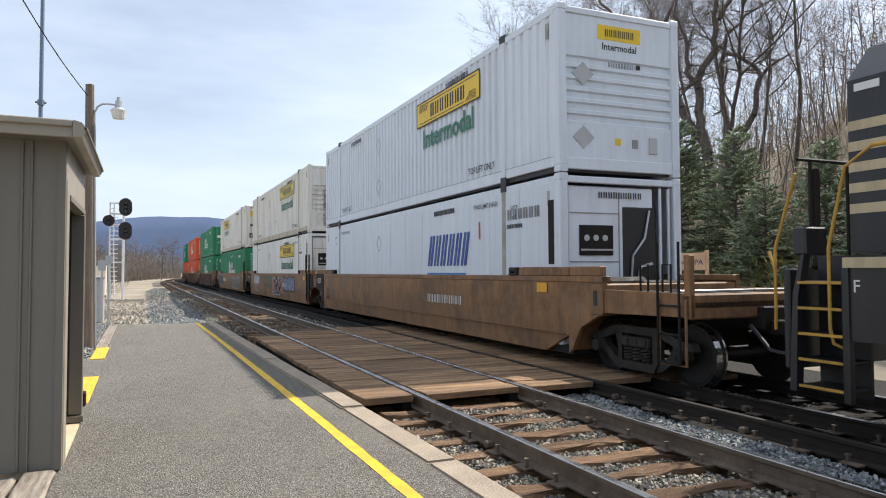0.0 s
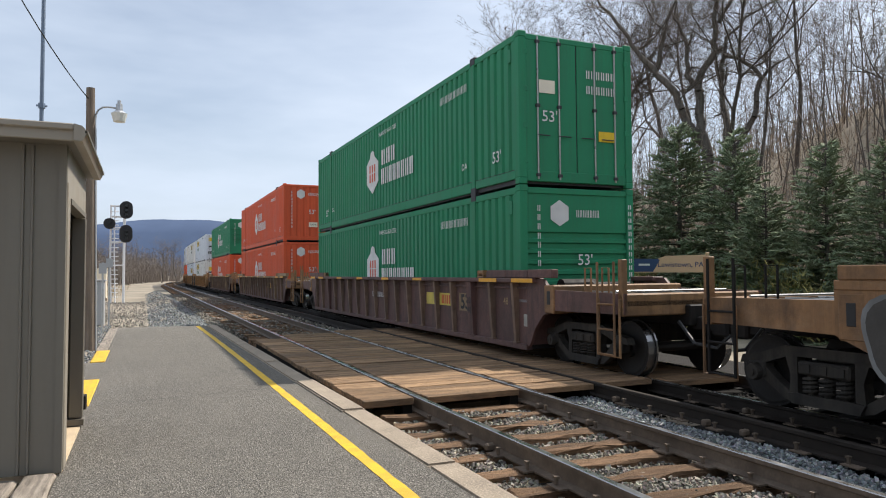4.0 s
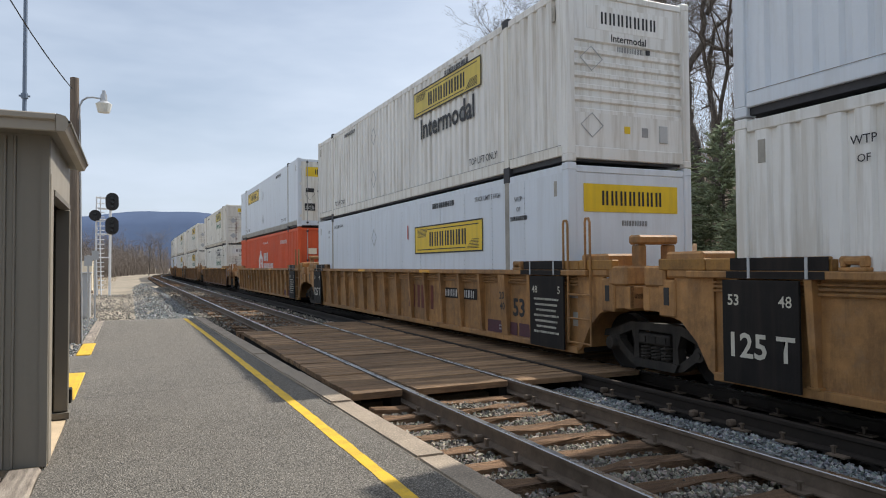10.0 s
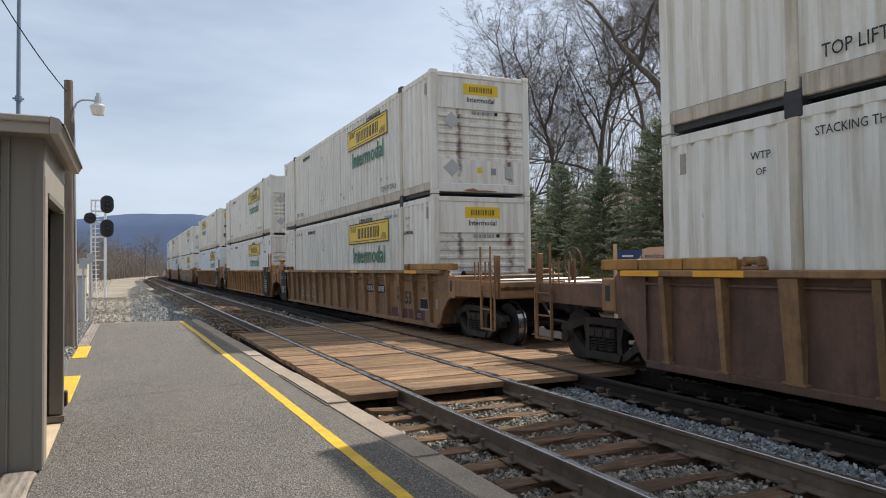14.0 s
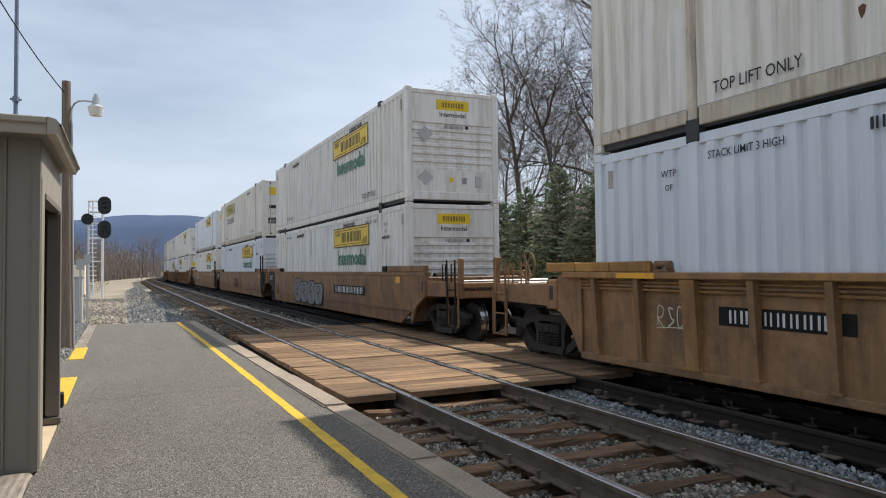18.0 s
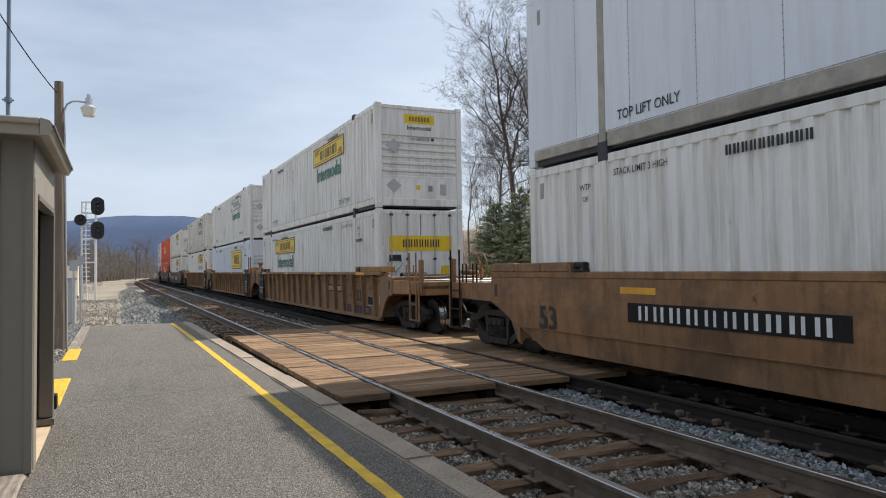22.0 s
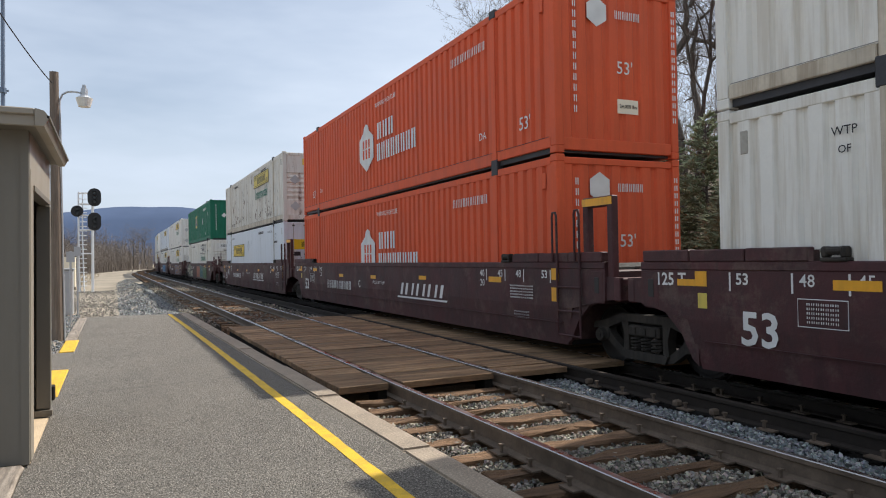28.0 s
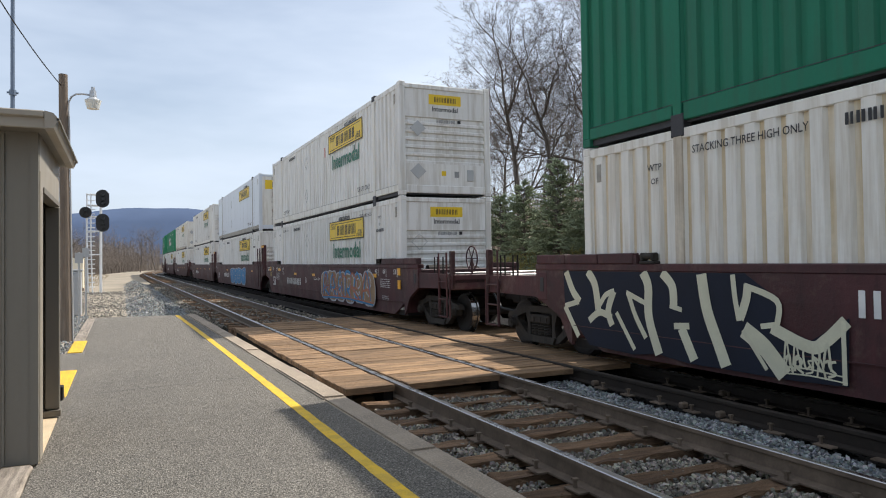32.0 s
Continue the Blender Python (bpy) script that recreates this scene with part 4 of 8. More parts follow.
def make_crooked_tree():
    """An old tree: a leaning trunk, a long limb thrown to one side, a doubled second stem and a hooked limb; twigs grow all along them."""
    rnd = random.Random(61)
    limbs = [([(0.1, -6.0), (0.0, 0.0), (-0.35, 1.7), (-0.45, 2.9), (-0.35, 4.4), (0.3, 5.6), (0.4, 8.0), (0.2, 10.5)], 0.40, 0.05),
             ([(-0.2, 0.9), (-1.1, 2.4), (-1.5, 3.6), (-2.4, 4.6), (-3.5, 6.2), (-4.2, 7.3), (-5.4, 8.9)], 0.24, 0.05), ([(-2.5, 4.8), (-2.2, 5.6), (-1.9, 6.9), (-1.3, 8.6)], 0.14, 0.03),
             ([(0.9, -4.0), (0.9, 0.8), (0.65, 3.0), (0.6, 5.0), (0.9, 6.5), (1.8, 7.5), (3.3, 8.3)], 0.24, 0.04), ([(0.9, -0.2), (1.4, 1.0), (2.0, 2.1), (2.3, 3.9), (2.0, 4.4), (1.2, 4.9), (0.7, 5.0)], 0.17, 0.08),
             ([(2.25, 3.6), (2.5, 4.2), (3.1, 4.7), (3.8, 5.1)], 0.13, 0.02), ([(0.45, 7.0), (1.0, 7.9), (1.7, 8.9), (2.7, 10.2)], 0.12, 0.03), ([(-0.4, 3.6), (-1.0, 4.6), (-0.9, 6.0), (-1.5, 7.6), (-1.4, 9.4)], 0.15, 0.03)]
    wide, thin = [], []

    def twig(p, d, length, r, level):
        n = 4 if level < 2 else 3
        for i in range(n):
            d = (d + Vector((rnd.gauss(0, 1), rnd.gauss(0, 1), rnd.gauss(0.12, 0.6))) * 0.30).normalized()
            q = p + d * length / n
            ra, rb = r * (1 - 0.6 * i / n), r * (1 - 0.6 * (i + 1) / n)
            (wide if ra > 0.02 else thin).append((tuple(p), tuple(q), ra, rb))
            if level < 3:
                for _ in range(2):
                    e = (d * 0.7 + Vector((rnd.gauss(0, 1), rnd.gauss(0, 1), rnd.gauss(0.2, 0.6))) * 0.7).normalized()
                    twig(q, e, length * rnd.uniform(0.4, 0.65), max(0.006, rb * 0.55), level + 1)
            p = q

    for pts, r0, r1 in limbs:
        depth = rnd.uniform(-0.25, 0.25)
        k = [Vector((u, depth * i, z)) for i, (u, z) in enumerate(pts)]
        fine = []
        for a, b in zip(k, k[1:]):
            n = max(2, int((b - a).length / 0.35))
            fine += [a.lerp(b, j / n) + Vector((rnd.gauss(0, 0.05), rnd.gauss(0, 0.05), 0)) for j in range(n)]
        fine.append(k[-1])
        m = len(fine) - 1
        for i in range(m):
            ra, rb = r0 + (r1 - r0) * i / m, r0 + (r1 - r0) * (i + 1) / m
            wide.append((tuple(fine[i]), tuple(fine[i + 1]), ra, rb))
            if fine[i].z > 2.2 and rnd.random() < 0.45:
                a = rnd.uniform(0, math.tau)
                d = Vector((math.cos(a), math.sin(a), rnd.uniform(-0.1, 0.9))).normalized()
                twig(fine[i + 1], d, rnd.uniform(1.0, 2.6), min(0.05, rb * 0.5), 1)
    t = tagged(new("bare_tree"), "gnarled leafless old tree with long crooked limbs", "tree", "bare trees of the wood")
    link("trunk", tube_mesh(wide, BARK, "trunk", 7), t)
    link("crown", tube_mesh(thin, TWIG, "crown", 3), t)
    t.matrix_basis = Matrix.Translation((25.4, 25.9, 6.9)) @ Matrix.Rotation(radians(-44.5), 4, "Z")


def make_woods():
    L = "tall leafless grey-brown deciduous tree with a twiggy crown"
    make_crooked_tree()
    kinds = [make_tree("bare_tree", 21, 19, 1.0, "tall leafless tree with crooked spreading limbs", low=0.22, depth=5, thick=0.012, crook=1.5, lean=0.1),
             make_tree("bare_tree", 5, 16, 0.7, L, lean=0.1, thick=0.0085), make_tree("bare_tree", 33, 18, 0.6, L, thick=0.0085), make_tree("bare_tree", 14, 14, 0.55, "slender leafless young tree", lean=-0.08, thick=0.008),
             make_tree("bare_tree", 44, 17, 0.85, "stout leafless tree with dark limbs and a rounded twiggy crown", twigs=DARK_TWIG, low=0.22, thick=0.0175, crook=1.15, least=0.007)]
    spots = [(33, 37, 0, 0.9), (28.5, 47, 2, 0.72), (25.2, 40.6, 4, 0.82), (33, 50, 3, 0.9), (25.8, 37.2, 4, 0.82), (26, 50, 1, 0.72), (28.0, 37.4, 4, 0.88), (30, 53, 4, 0.66), (30, 25, 1, 0.95), (34, 19, 3, 0.9), (36, 14, 3, 1.0), (30, 11, 3, 0.8)]
    rnd = random.Random(9)
    while len(spots) < 29:
        x, y = rnd.uniform(25, 52), rnd.uniform(2, 44)
        if x > 0.52 * y:
            spots.append((x, y, rnd.choice((1, 2, 3, 3)), rnd.uniform(0.6, 1.0)))
    used = set()
    for x, y, i, sc in spots:
        m = Matrix.Translation((x, y, rise(x, y))) @ Matrix.Rotation(rnd.uniform(0, math.tau) if i else radians(137), 4, "Z")
        if i in used:
            o = copy_thing(kinds[i], m)
        else:
            o = kinds[i]
            o.matrix_basis = m
            used.add(i)
        o.scale = (sc, sc, sc * rnd.uniform(0.9, 1.1))
    # saplings of the wood behind, in one mass
    segs = []
    for k in range(510):
        x, y = (rnd.uniform(22.5, 56), rnd.uniform(0, 60)) if k < 330 else (rnd.uniform(21, 48), rnd.uniform(2, 30)) if k < 470 else (rnd.uniform(23, 36), rnd.uniform(30, 56))
        if x < 0.52 * y:
            continue
        z, h = rise(x, y) - 0.2, rnd.uniform(5, 10)
        p, d = Vector((x, y, z)), Vector((rnd.gauss(0, 0.05), rnd.gauss(0, 0.05), 1))
        r = rnd.uniform(0.025, 0.06)
        n = 8
        for i in range(n):
            d = (d + Vector((rnd.gauss(0, 0.05), rnd.gauss(0, 0.05), 0))).normalized()
            q = p + d * h / n
            segs.append((tuple(p), tuple(q), r * (1 - 0.85 * i / n), r * (1 - 0.85 * (i + 1) / n)))
            for _ in range(3 if i > 1 else 0):
                e = Vector((rnd.gauss(0, 0.7), rnd.gauss(0, 0.7), rnd.uniform(0.3, 1.1))).normalized() * rnd.uniform(0.6, 1.7)
                segs.append((tuple(q), tuple(q + e), 0.012, 0.004))
                for _ in range(2):
                    a = q + e * rnd.uniform(0.4, 1)
                    segs.append((tuple(a), tuple(a + Vector((rnd.gauss(0, 0.3), rnd.gauss(0, 0.3), rnd.uniform(0.1, 0.6)))), 0.007, 0.003))
            p = q
    tagged(new("saplings", tube_mesh(segs, TWIG, "saplings", 3)), "thicket of thin leafless saplings on the bank", "saplings", kind="stuff")


def fir_mesh(seed, height):
    """A conifer: tiers of drooping boughs, each of many short needle sprays."""
    rnd = random.Random(seed)
    segs, trunk = [], [((0, 0, -0.3), (0, 0, height * 0.97), 0.09, 0.015)]
    z = 0.35
    while z < height * 0.99:
        f = 1 - z / height
        reach = 0.22 + 1.75 * f ** 0.8
        n = max(6, int(13 * f + 6))
        for k in range(n):
            a = rnd.uniform(0, math.tau)
            L = reach * rnd.uniform(0.7, 1.1)
            d = Vector((math.cos(a), math.sin(a), rnd.uniform(-0.18, 0.22) + 0.55 * (1 - f) ** 2)).normalized()
            p = Vector((0, 0, z + rnd.uniform(-0.1, 0.1)))
            trunk.append((tuple(p), tuple(p + d * L), 0.016, 0.004))
            m = max(3, int(L / 0.085))
            for j in range(m):
                q = p + d * L * (0.22 + 0.8 * (j + rnd.random()) / m)
                for _ in range(3):
                    e = (d * 0.8 + Vector((rnd.gauss(0, 0.6), rnd.gauss(0, 0.6), rnd.gauss(0.1, 0.4)))).normalized()
                    w = rnd.uniform(0.10, 0.2)
                    segs.append((tuple(q), tuple(q + e * w), 0.034, 0.006))
        z += 0.16 + 0.1 * f
    return trunk, segs


def make_firs():
    kinds = []
    for seed, h in ((2, 6.2), (7, 5.4), (12, 6.8)):
        trunk, segs = fir_mesh(seed, h)
        t = tagged(new("fir_tree"), "dark green conifer with dense drooping boughs", "conifer", "row of conifers")
        link("trunk", tube_mesh(trunk, BARK, "trunk", 4), t)
        link("crown", tube_mesh(segs, NEEDLES, "crown", 3), t)
        kinds.append(t)
    spots = [(17.4, 22.6, 1, 0.95), (17.6, 19.4, 0, 1.02), (18.2, 17.4, 2, 0.86), (17.3, 15.4, 1, 0.98), (17.6, 13.6, 0, 1.05), (17.4, 11.8, 2, 0.88), (17.5, 9.9, 0, 0.95),
             (17.5, 8.2, 1, 1.0), (17.5, 25.6, 2, 0.82), (17.6, 28.6, 0, 0.8), (18.0, 31.6, 1, 0.85)]
    rnd = random.Random(2)
    used = set()
    for x, y, i, sc in spots:
        m = Matrix.Translation((x, y, rise(x, y))) @ Matrix.Rotation(rnd.uniform(0, 6), 4, "Z")
        if i in used:
            o = copy_thing(kinds[i], m)
        else:
            o = kinds[i]
            o.matrix_basis = m
            used.add(i)
        f = 0.86 if y < 17 else 1.12
        o.scale = (sc * 1.25 * f, sc * 1.25 * f, sc * f)


def make_brush():
    """Undergrowth on the bank and bare scrub at the far bend, as one mass of stems each."""
    rnd = random.Random(31)
    segs = []
    for i in range(7000):
        x, y = rnd.uniform(18.5, 46 if i < 5200 else 26), rnd.uniform(2, 72 if i < 5200 else 40)
        z = rise(x, y)
        h = rnd.uniform(0.6, 3.2)
        p = Vector((x, y, z))
        d = Vector((rnd.gauss(0, 0.3), rnd.gauss(0, 0.3), 1)).normalized()
        q = p + d * h
        segs.append((tuple(p), tuple(q), 0.016, 0.006))
        for _ in range(3):
            s = p + d * h * rnd.uniform(0.3, 1)
            e = s + Vector((rnd.gauss(0, 0.35), rnd.gauss(0, 0.35), rnd.uniform(0.1, 0.7)))
            segs.append((tuple(s), tuple(e), 0.009, 0.003))
    tagged(new("undergrowth", tube_mesh(segs, BRUSH, "undergrowth", 3)), "tangled dry brown undergrowth on the bank", "undergrowth", kind="stuff")
    segs = []
    for i in range(2600):
        s = rnd.uniform(95, 260)
        off = rnd.uniform(-34, -3.5) - (0 if s > 130 else rnd.uniform(0, 8))
        p, _ = along(s, off)
        p = Vector((p.x, p.y, rise(p.x, p.y)))
        h = rnd.uniform(2.0, 6.5) * (1.35 if s > 150 else 0.9)
        q = p + Vector((rnd.gauss(0, 0.35), rnd.gauss(0, 0.35), h))
        segs.append((tuple(p), tuple(q), 0.07, 0.02))
        for _ in range(7):
            a = p.lerp(q, rnd.uniform(0.3, 1))
            segs.append((tuple(a), tuple(a + Vector((rnd.gauss(0, 0.8), rnd.gauss(0, 0.8), rnd.uniform(0.3, 1.5)))), 0.04, 0.012))
    tagged(new("far_scrub", tube_mesh(segs, TWIG, "far_scrub", 3)), "bare brown scrub and saplings at the bend of the line", "scrub", kind="stuff")
    segs = []
    for i in range(9000):
        x, y = rnd.uniform(-45, -1.8), 24 + 110 * rnd.random() ** 1.3
        if x > -4 and y < 60:
            x -= 3
        p = Vector((x, y, rise(x, y)))
        h = rnd.uniform(0.15, 0.7)
        segs.append((tuple(p), tuple(p + Vector((rnd.gauss(0, 0.12), rnd.gauss(0, 0.12), h))), 0.012, 0.003))
    tagged(new("dry_grass", tube_mesh(segs, GRASS, "dry_grass", 3)), "tufts of dry straw-coloured grass beside the line", "grass", kind="stuff")
    # a few bare trees beyond the signal
    for k, (x, y, sc) in enumerate(((-9, 70, 0.55), (-13, 92, 0.6), (-2.5, 150, 0.7), (4, 175, 0.75), (-20, 60, 0.6), (-7, 120, 0.6), (8, 190, 0.8), (-14, 140, 0.8), (-28, 85, 0.8))):
        t = FIELD_TREE if k == 0 else copy_thing(FIELD_TREE, Matrix.Identity(4))
        t.matrix_basis = Matrix.Translation((x, y, rise(x, y))) @ Matrix.Rotation(k * 1.3, 4, "Z")
        t.scale = (sc, sc, sc)


def make_shrubs():
    """Olive spring shrubs between the conifers."""
    rnd = random.Random(77)
    segs = []
    for k in range(70):
        cx, cy = rnd.uniform(15.0, 17.2), rnd.uniform(5, 30)
        h = rnd.uniform(1.0, 2.6)
        for i in range(150):
            a, r = rnd.uniform(0, math.tau), rnd.uniform(0, 0.7)
            p = Vector((cx + r * math.cos(a), cy + r * math.sin(a), rise(cx, cy) + h * rnd.uniform(0.1, 0.9)))
            segs.append((tuple(p), tuple(p + Vector((rnd.gauss(0, 0.12), rnd.gauss(0, 0.12), rnd.uniform(0, 0.25)))), 0.022, 0.004))
    tagged(new("shrubs", tube_mesh(segs, OLIVE, "shrubs", 3)), "yellow-green budding shrubs among the conifers", "shrubs", kind="stuff")


OLIVE = mat("budding_shrub", (0.25, 0.225, 0.085), 0.85, var=0.4, scale=1.5, spec=0.1)
make_sign()
make_shrubs()
make_woods()
make_firs()
FIELD_TREE = make_tree("field_tree", 8, 14, 0.8, "leafless field tree with a rounded twiggy crown", depth=4)
make_brush()


# ---- the train ----
MESHES = {}


def shared(key, build, material):
    """One mesh for all parts that are alike."""
    k = (key, material.name)
    if k not in MESHES:
        MESHES[k] = mesh_of(build(), material, key if isinstance(key, str) else key[0])
    return MESHES[k]


CL, CW, CH = 16.15, 2.59, 2.896
POST = 1.98


def corrugated(y0, y1, z0, z1, pitch=0.275, depth=0.046):
    """A side sheet pressed into upright folds, facing -x at x = 0."""
    bm = bmesh.new()
    n = max(1, round((y1 - y0) / pitch))
    w = (y1 - y0) / n
    prof = []
    for i in range(n):
        a = y0 + i * w
        prof += [(a, 0.0), (a + 0.52 * w, 0.0), (a + 0.64 * w, depth), (a + 0.88 * w, depth)]
    prof.append((y1, 0.0))
    lo = [bm.verts.new((x, y, z0)) for y, x in prof]
    hi = [bm.verts.new((x, y, z1)) for y, x in prof]
    for i in range(len(prof) - 1):
        bm.faces.new((lo[i], lo[i + 1], hi[i + 1], hi[i]))
    return bm


def end_ribs(x0, x1, z0, z1, n, depth=0.035):
    """An end sheet with level pressed ribs, facing -y at y = 0."""
    bm = bmesh.new()
    h = (z1 - z0) / n
    prof = []
    for i in range(n):
        a = z0 + i * h
        prof += [(a, 0.0), (a + 0.30 * h, 0.0), (a + 0.42 * h, depth), (a + 0.88 * h, depth)]
    prof.append((z1, 0.0))
    lo = [bm.verts.new((x0, y, z)) for z, y in prof]
    hi = [bm.verts.new((x1, y, z)) for z, y in prof]
    for i in range(len(prof) - 1):
        bm.faces.new((lo[i], lo[i + 1], hi[i + 1], hi[i]))
    return bm


def end_folds(x0, x1, z0, z1, n, depth=0.035):
    bm = corrugated(x0, x1, z0, z1, (x1 - x0) / n, depth)
    for v in bm.verts:
        v.co = Vector((v.co.y, v.co.x, v.co.z))
    return bm


WHITE_A = mat("white_container_paint", (0.81, 0.80, 0.765), 0.5, var=0.06, scale=0.6, fine=20, dirt=0.42, dirt_col=(0.40, 0.35, 0.27), tone=0.16, rust=0.12)
WHITE_B = mat("bluish_container_paint", (0.70, 0.75, 0.81), 0.42, var=0.05, scale=0.6, fine=20, dirt=0.16, dirt_col=(0.38, 0.37, 0.35), tone=0.12, rust=0.05)
WHITE_C = mat("cream_container_paint", (0.80, 0.78, 0.715), 0.55, var=0.08, scale=0.7, fine=18, dirt=0.42, dirt_col=(0.44, 0.37, 0.27), tone=0.12, rust=0.2)
WHITE_R = mat("rusting_white_paint", (0.71, 0.69, 0.63), 0.55, var=0.08, scale=0.7, fine=18, dirt=0.40, dirt_col=(0.34, 0.24, 0.14), rust=1.0, tone=0.1)
GREEN_P = mat("green_container_paint", (0.028, 0.235, 0.115), 0.6, spec=0.25, var=0.10, scale=0.8, fine=20, dirt=0.15, dirt_col=(0.06, 0.09, 0.06))
GREEN_E = mat("dark_green_container_paint", (0.016, 0.165, 0.098), 0.6, spec=0.25, var=0.12, scale=0.8, fine=20, dirt=0.2, dirt_col=(0.05, 0.07, 0.05))
RED_P = mat("red_container_paint", (0.68, 0.115, 0.045), 0.6, spec=0.25, var=0.10, scale=0.8, fine=20, dirt=0.22, dirt_col=(0.36, 0.075, 0.035))
# grey of panel seams and rivets, and of the rail's painted shadow line
SEAM = mat("seam_and_shadow_grey", (0.30, 0.29, 0.27), 0.6, var=0.3, scale=3)
CASTING = mat("corner_casting_steel", (0.045, 0.045, 0.05), 0.6, 0.2, var=0.4, scale=6)
RED_MARK = mat("red_mark", (0.55, 0.05, 0.02), 0.5, var=0.1)
GREY_MARK = mat("grey_sticker", (0.30, 0.30, 0.30), 0.6, var=0.2)
PALE_MARK = mat("faded_diamond", (0.45, 0.46, 0.46), 0.6, var=0.1)
WHITE_RUN = mat("white_paint_with_rust_runs", (0.79, 0.765, 0.70), 0.55, var=0.08, scale=0.7, fine=18, dirt=0.42, dirt_col=(0.44, 0.37, 0.27), rust=0.2, runs=((-0.58, 0.10), (0.74, 0.15)))
STAIN = mat("rust_stained_paint", (0.24, 0.13, 0.07), 0.8, var=0.45, scale=9, fine=30)
RAIL_STAIN = mat("grubby_cream_paint", (0.56, 0.50, 0.40), 0.6, var=0.2, scale=2, fine=15, dirt=0.6, dirt_col=(0.27, 0.20, 0.13), rust=0.7)
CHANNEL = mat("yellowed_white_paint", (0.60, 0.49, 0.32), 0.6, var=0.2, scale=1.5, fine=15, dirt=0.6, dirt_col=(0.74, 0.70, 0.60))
STAIN_GREY = mat("stained_grey_paint", (0.36, 0.34, 0.295), 0.7, var=0.3, scale=3, fine=15, rust=0.5)
RUST_RUN = mat("rust_streak", (0.11, 0.055, 0.03), 0.8, var=0.4, scale=5, fine=30)


def bars_side(parent, text_w, h, y_mid, z_mid, material, x=-1.303, n=9, slant=0.0, seed=0, name="lettering_bar"):
    """Plain upright bars in place of lettering, on the platform side."""
    rnd = random.Random(seed)
    bm = bmesh.new()
    w = text_w / n
    for i in range(n):
        y = y_mid + text_w / 2 - (i + 0.5) * w
        for k in (-0.24, 0.20):
            q = w * (rnd.uniform(0.07, 0.11) if material in (WHITE_INK, PALE_MARK) else rnd.uniform(0.11, 0.16))
            c = y + k * w
            d = slant * h / 2
            prism(bm, [(c + q + d, z_mid - h / 2), (c - q + d, z_mid - h / 2), (c - q - d, z_mid + h / 2), (c + q - d, z_mid + h / 2)], "x", x, x + 0.002)
    return tagged(part(name, bm, material, parent), kind="stuff")


def bars_end(parent, text_w, h, x_mid, z_mid, y, material, n=9, upright=False):
    bm = bmesh.new()
    for i in range(n):
        w = text_w / n
        if upright:
            z = z_mid + text_w / 2 - (i + 0.5) * w
            box(bm, x_mid - h / 2, x_mid - h / 6, y, y + 0.002, z - 0.33 * w, z + 0.33 * w)
            box(bm, x_mid + h / 6, x_mid + h / 2, y, y + 0.002, z - 0.33 * w, z + 0.33 * w)
        else:
            x = x_mid - text_w / 2 + (i + 0.5) * w
            for k in (-0.22, 0.22):
                box(bm, x + (k - 0.11) * w, x + (k + 0.11) * w, y, y + 0.002, z_mid - h / 2, z_mid + h / 2)
    return tagged(part("lettering_bar", bm, material, parent), kind="stuff")


def word_side(parent, text, size, y, z, material, x=-1.304):
    me = shared_text(text, size, material)
    o = link("lettering", me, parent)
    o.matrix_basis = Matrix.Translation((x, y, z)) @ SIDE @ Matrix.Diagonal((0.86 if len(text) > 9 and text.isupper() else 1, 1, 1, 1))
    return o


def word_end(parent, text, size, x, z, y, material):
    o = link("lettering", shared_text(text, size, material), parent)
    o.matrix_basis = Matrix.Translation((x, y, z)) @ END
    return o


def shared_text(text, size, material):
    k = ("text", text, size, material.name)
    if k not in MESHES:
        me = letters(text, size)
        me.materials.append(material)
        MESHES[k] = me
    return MESHES[k]


def scroll_panel(parent, y0, y1, z0, z1, material, x=-1.302, ink=INK):
    """A carrier's panel: a bordered board with a scroll of fine lines and a row of plain bars."""
    bm = cuboid(x - 0.002, x, y0, y1, z0, z1)
    p = part("logo_panel", bm, material, parent, "yellow bordered logo panel" if material in (YELLOW, YELLOW_OLD) else "outlined logo panel")
    bm = bmesh.new()
    t = 0.03
    for a, b, c, d in ((y0, y1, z0, z0 + t), (y0, y1, z1 - t, z1), (y0, y0 + t, z0 + t, z1 - t), (y1 - t, y1, z0 + t, z1 - t)):
        box(bm, x - 0.006, x - 0.003, a, b, c, d)
    w, h = y1 - y0, z1 - z0
    for k in range(7):
        z = z1 - h * (0.12 + 0.045 * k)
        box(bm, x - 0.006, x - 0.003, y1 - w * (0.22 - 0.005 * k), y1 - w * 0.05, z - 0.006, z + 0.006)
        z = z0 + h * (0.12 + 0.045 * k)
        box(bm, x - 0.006, x - 0.003, y0 + w * 0.05, y0 + w * (0.20 - 0.01 * k), z - 0.006, z + 0.006)
    box(bm, x - 0.006, x - 0.003, y0 + w * 0.05, y0 + w * 0.78, z1 - h * 0.16, z1 - h * 0.13)
    box(bm, x - 0.006, x - 0.003, y0 + w * 0.22, y1 - w * 0.05, z0 + h * 0.13, z0 + h * 0.16)
    part("panel_border", bm, ink, p)
    bars_side(p, w * 0.56, h * 0.50, (y0 + y1) / 2 - w * 0.02, (z0 + z1) / 2, ink, x - 0.004, 7)
    return p


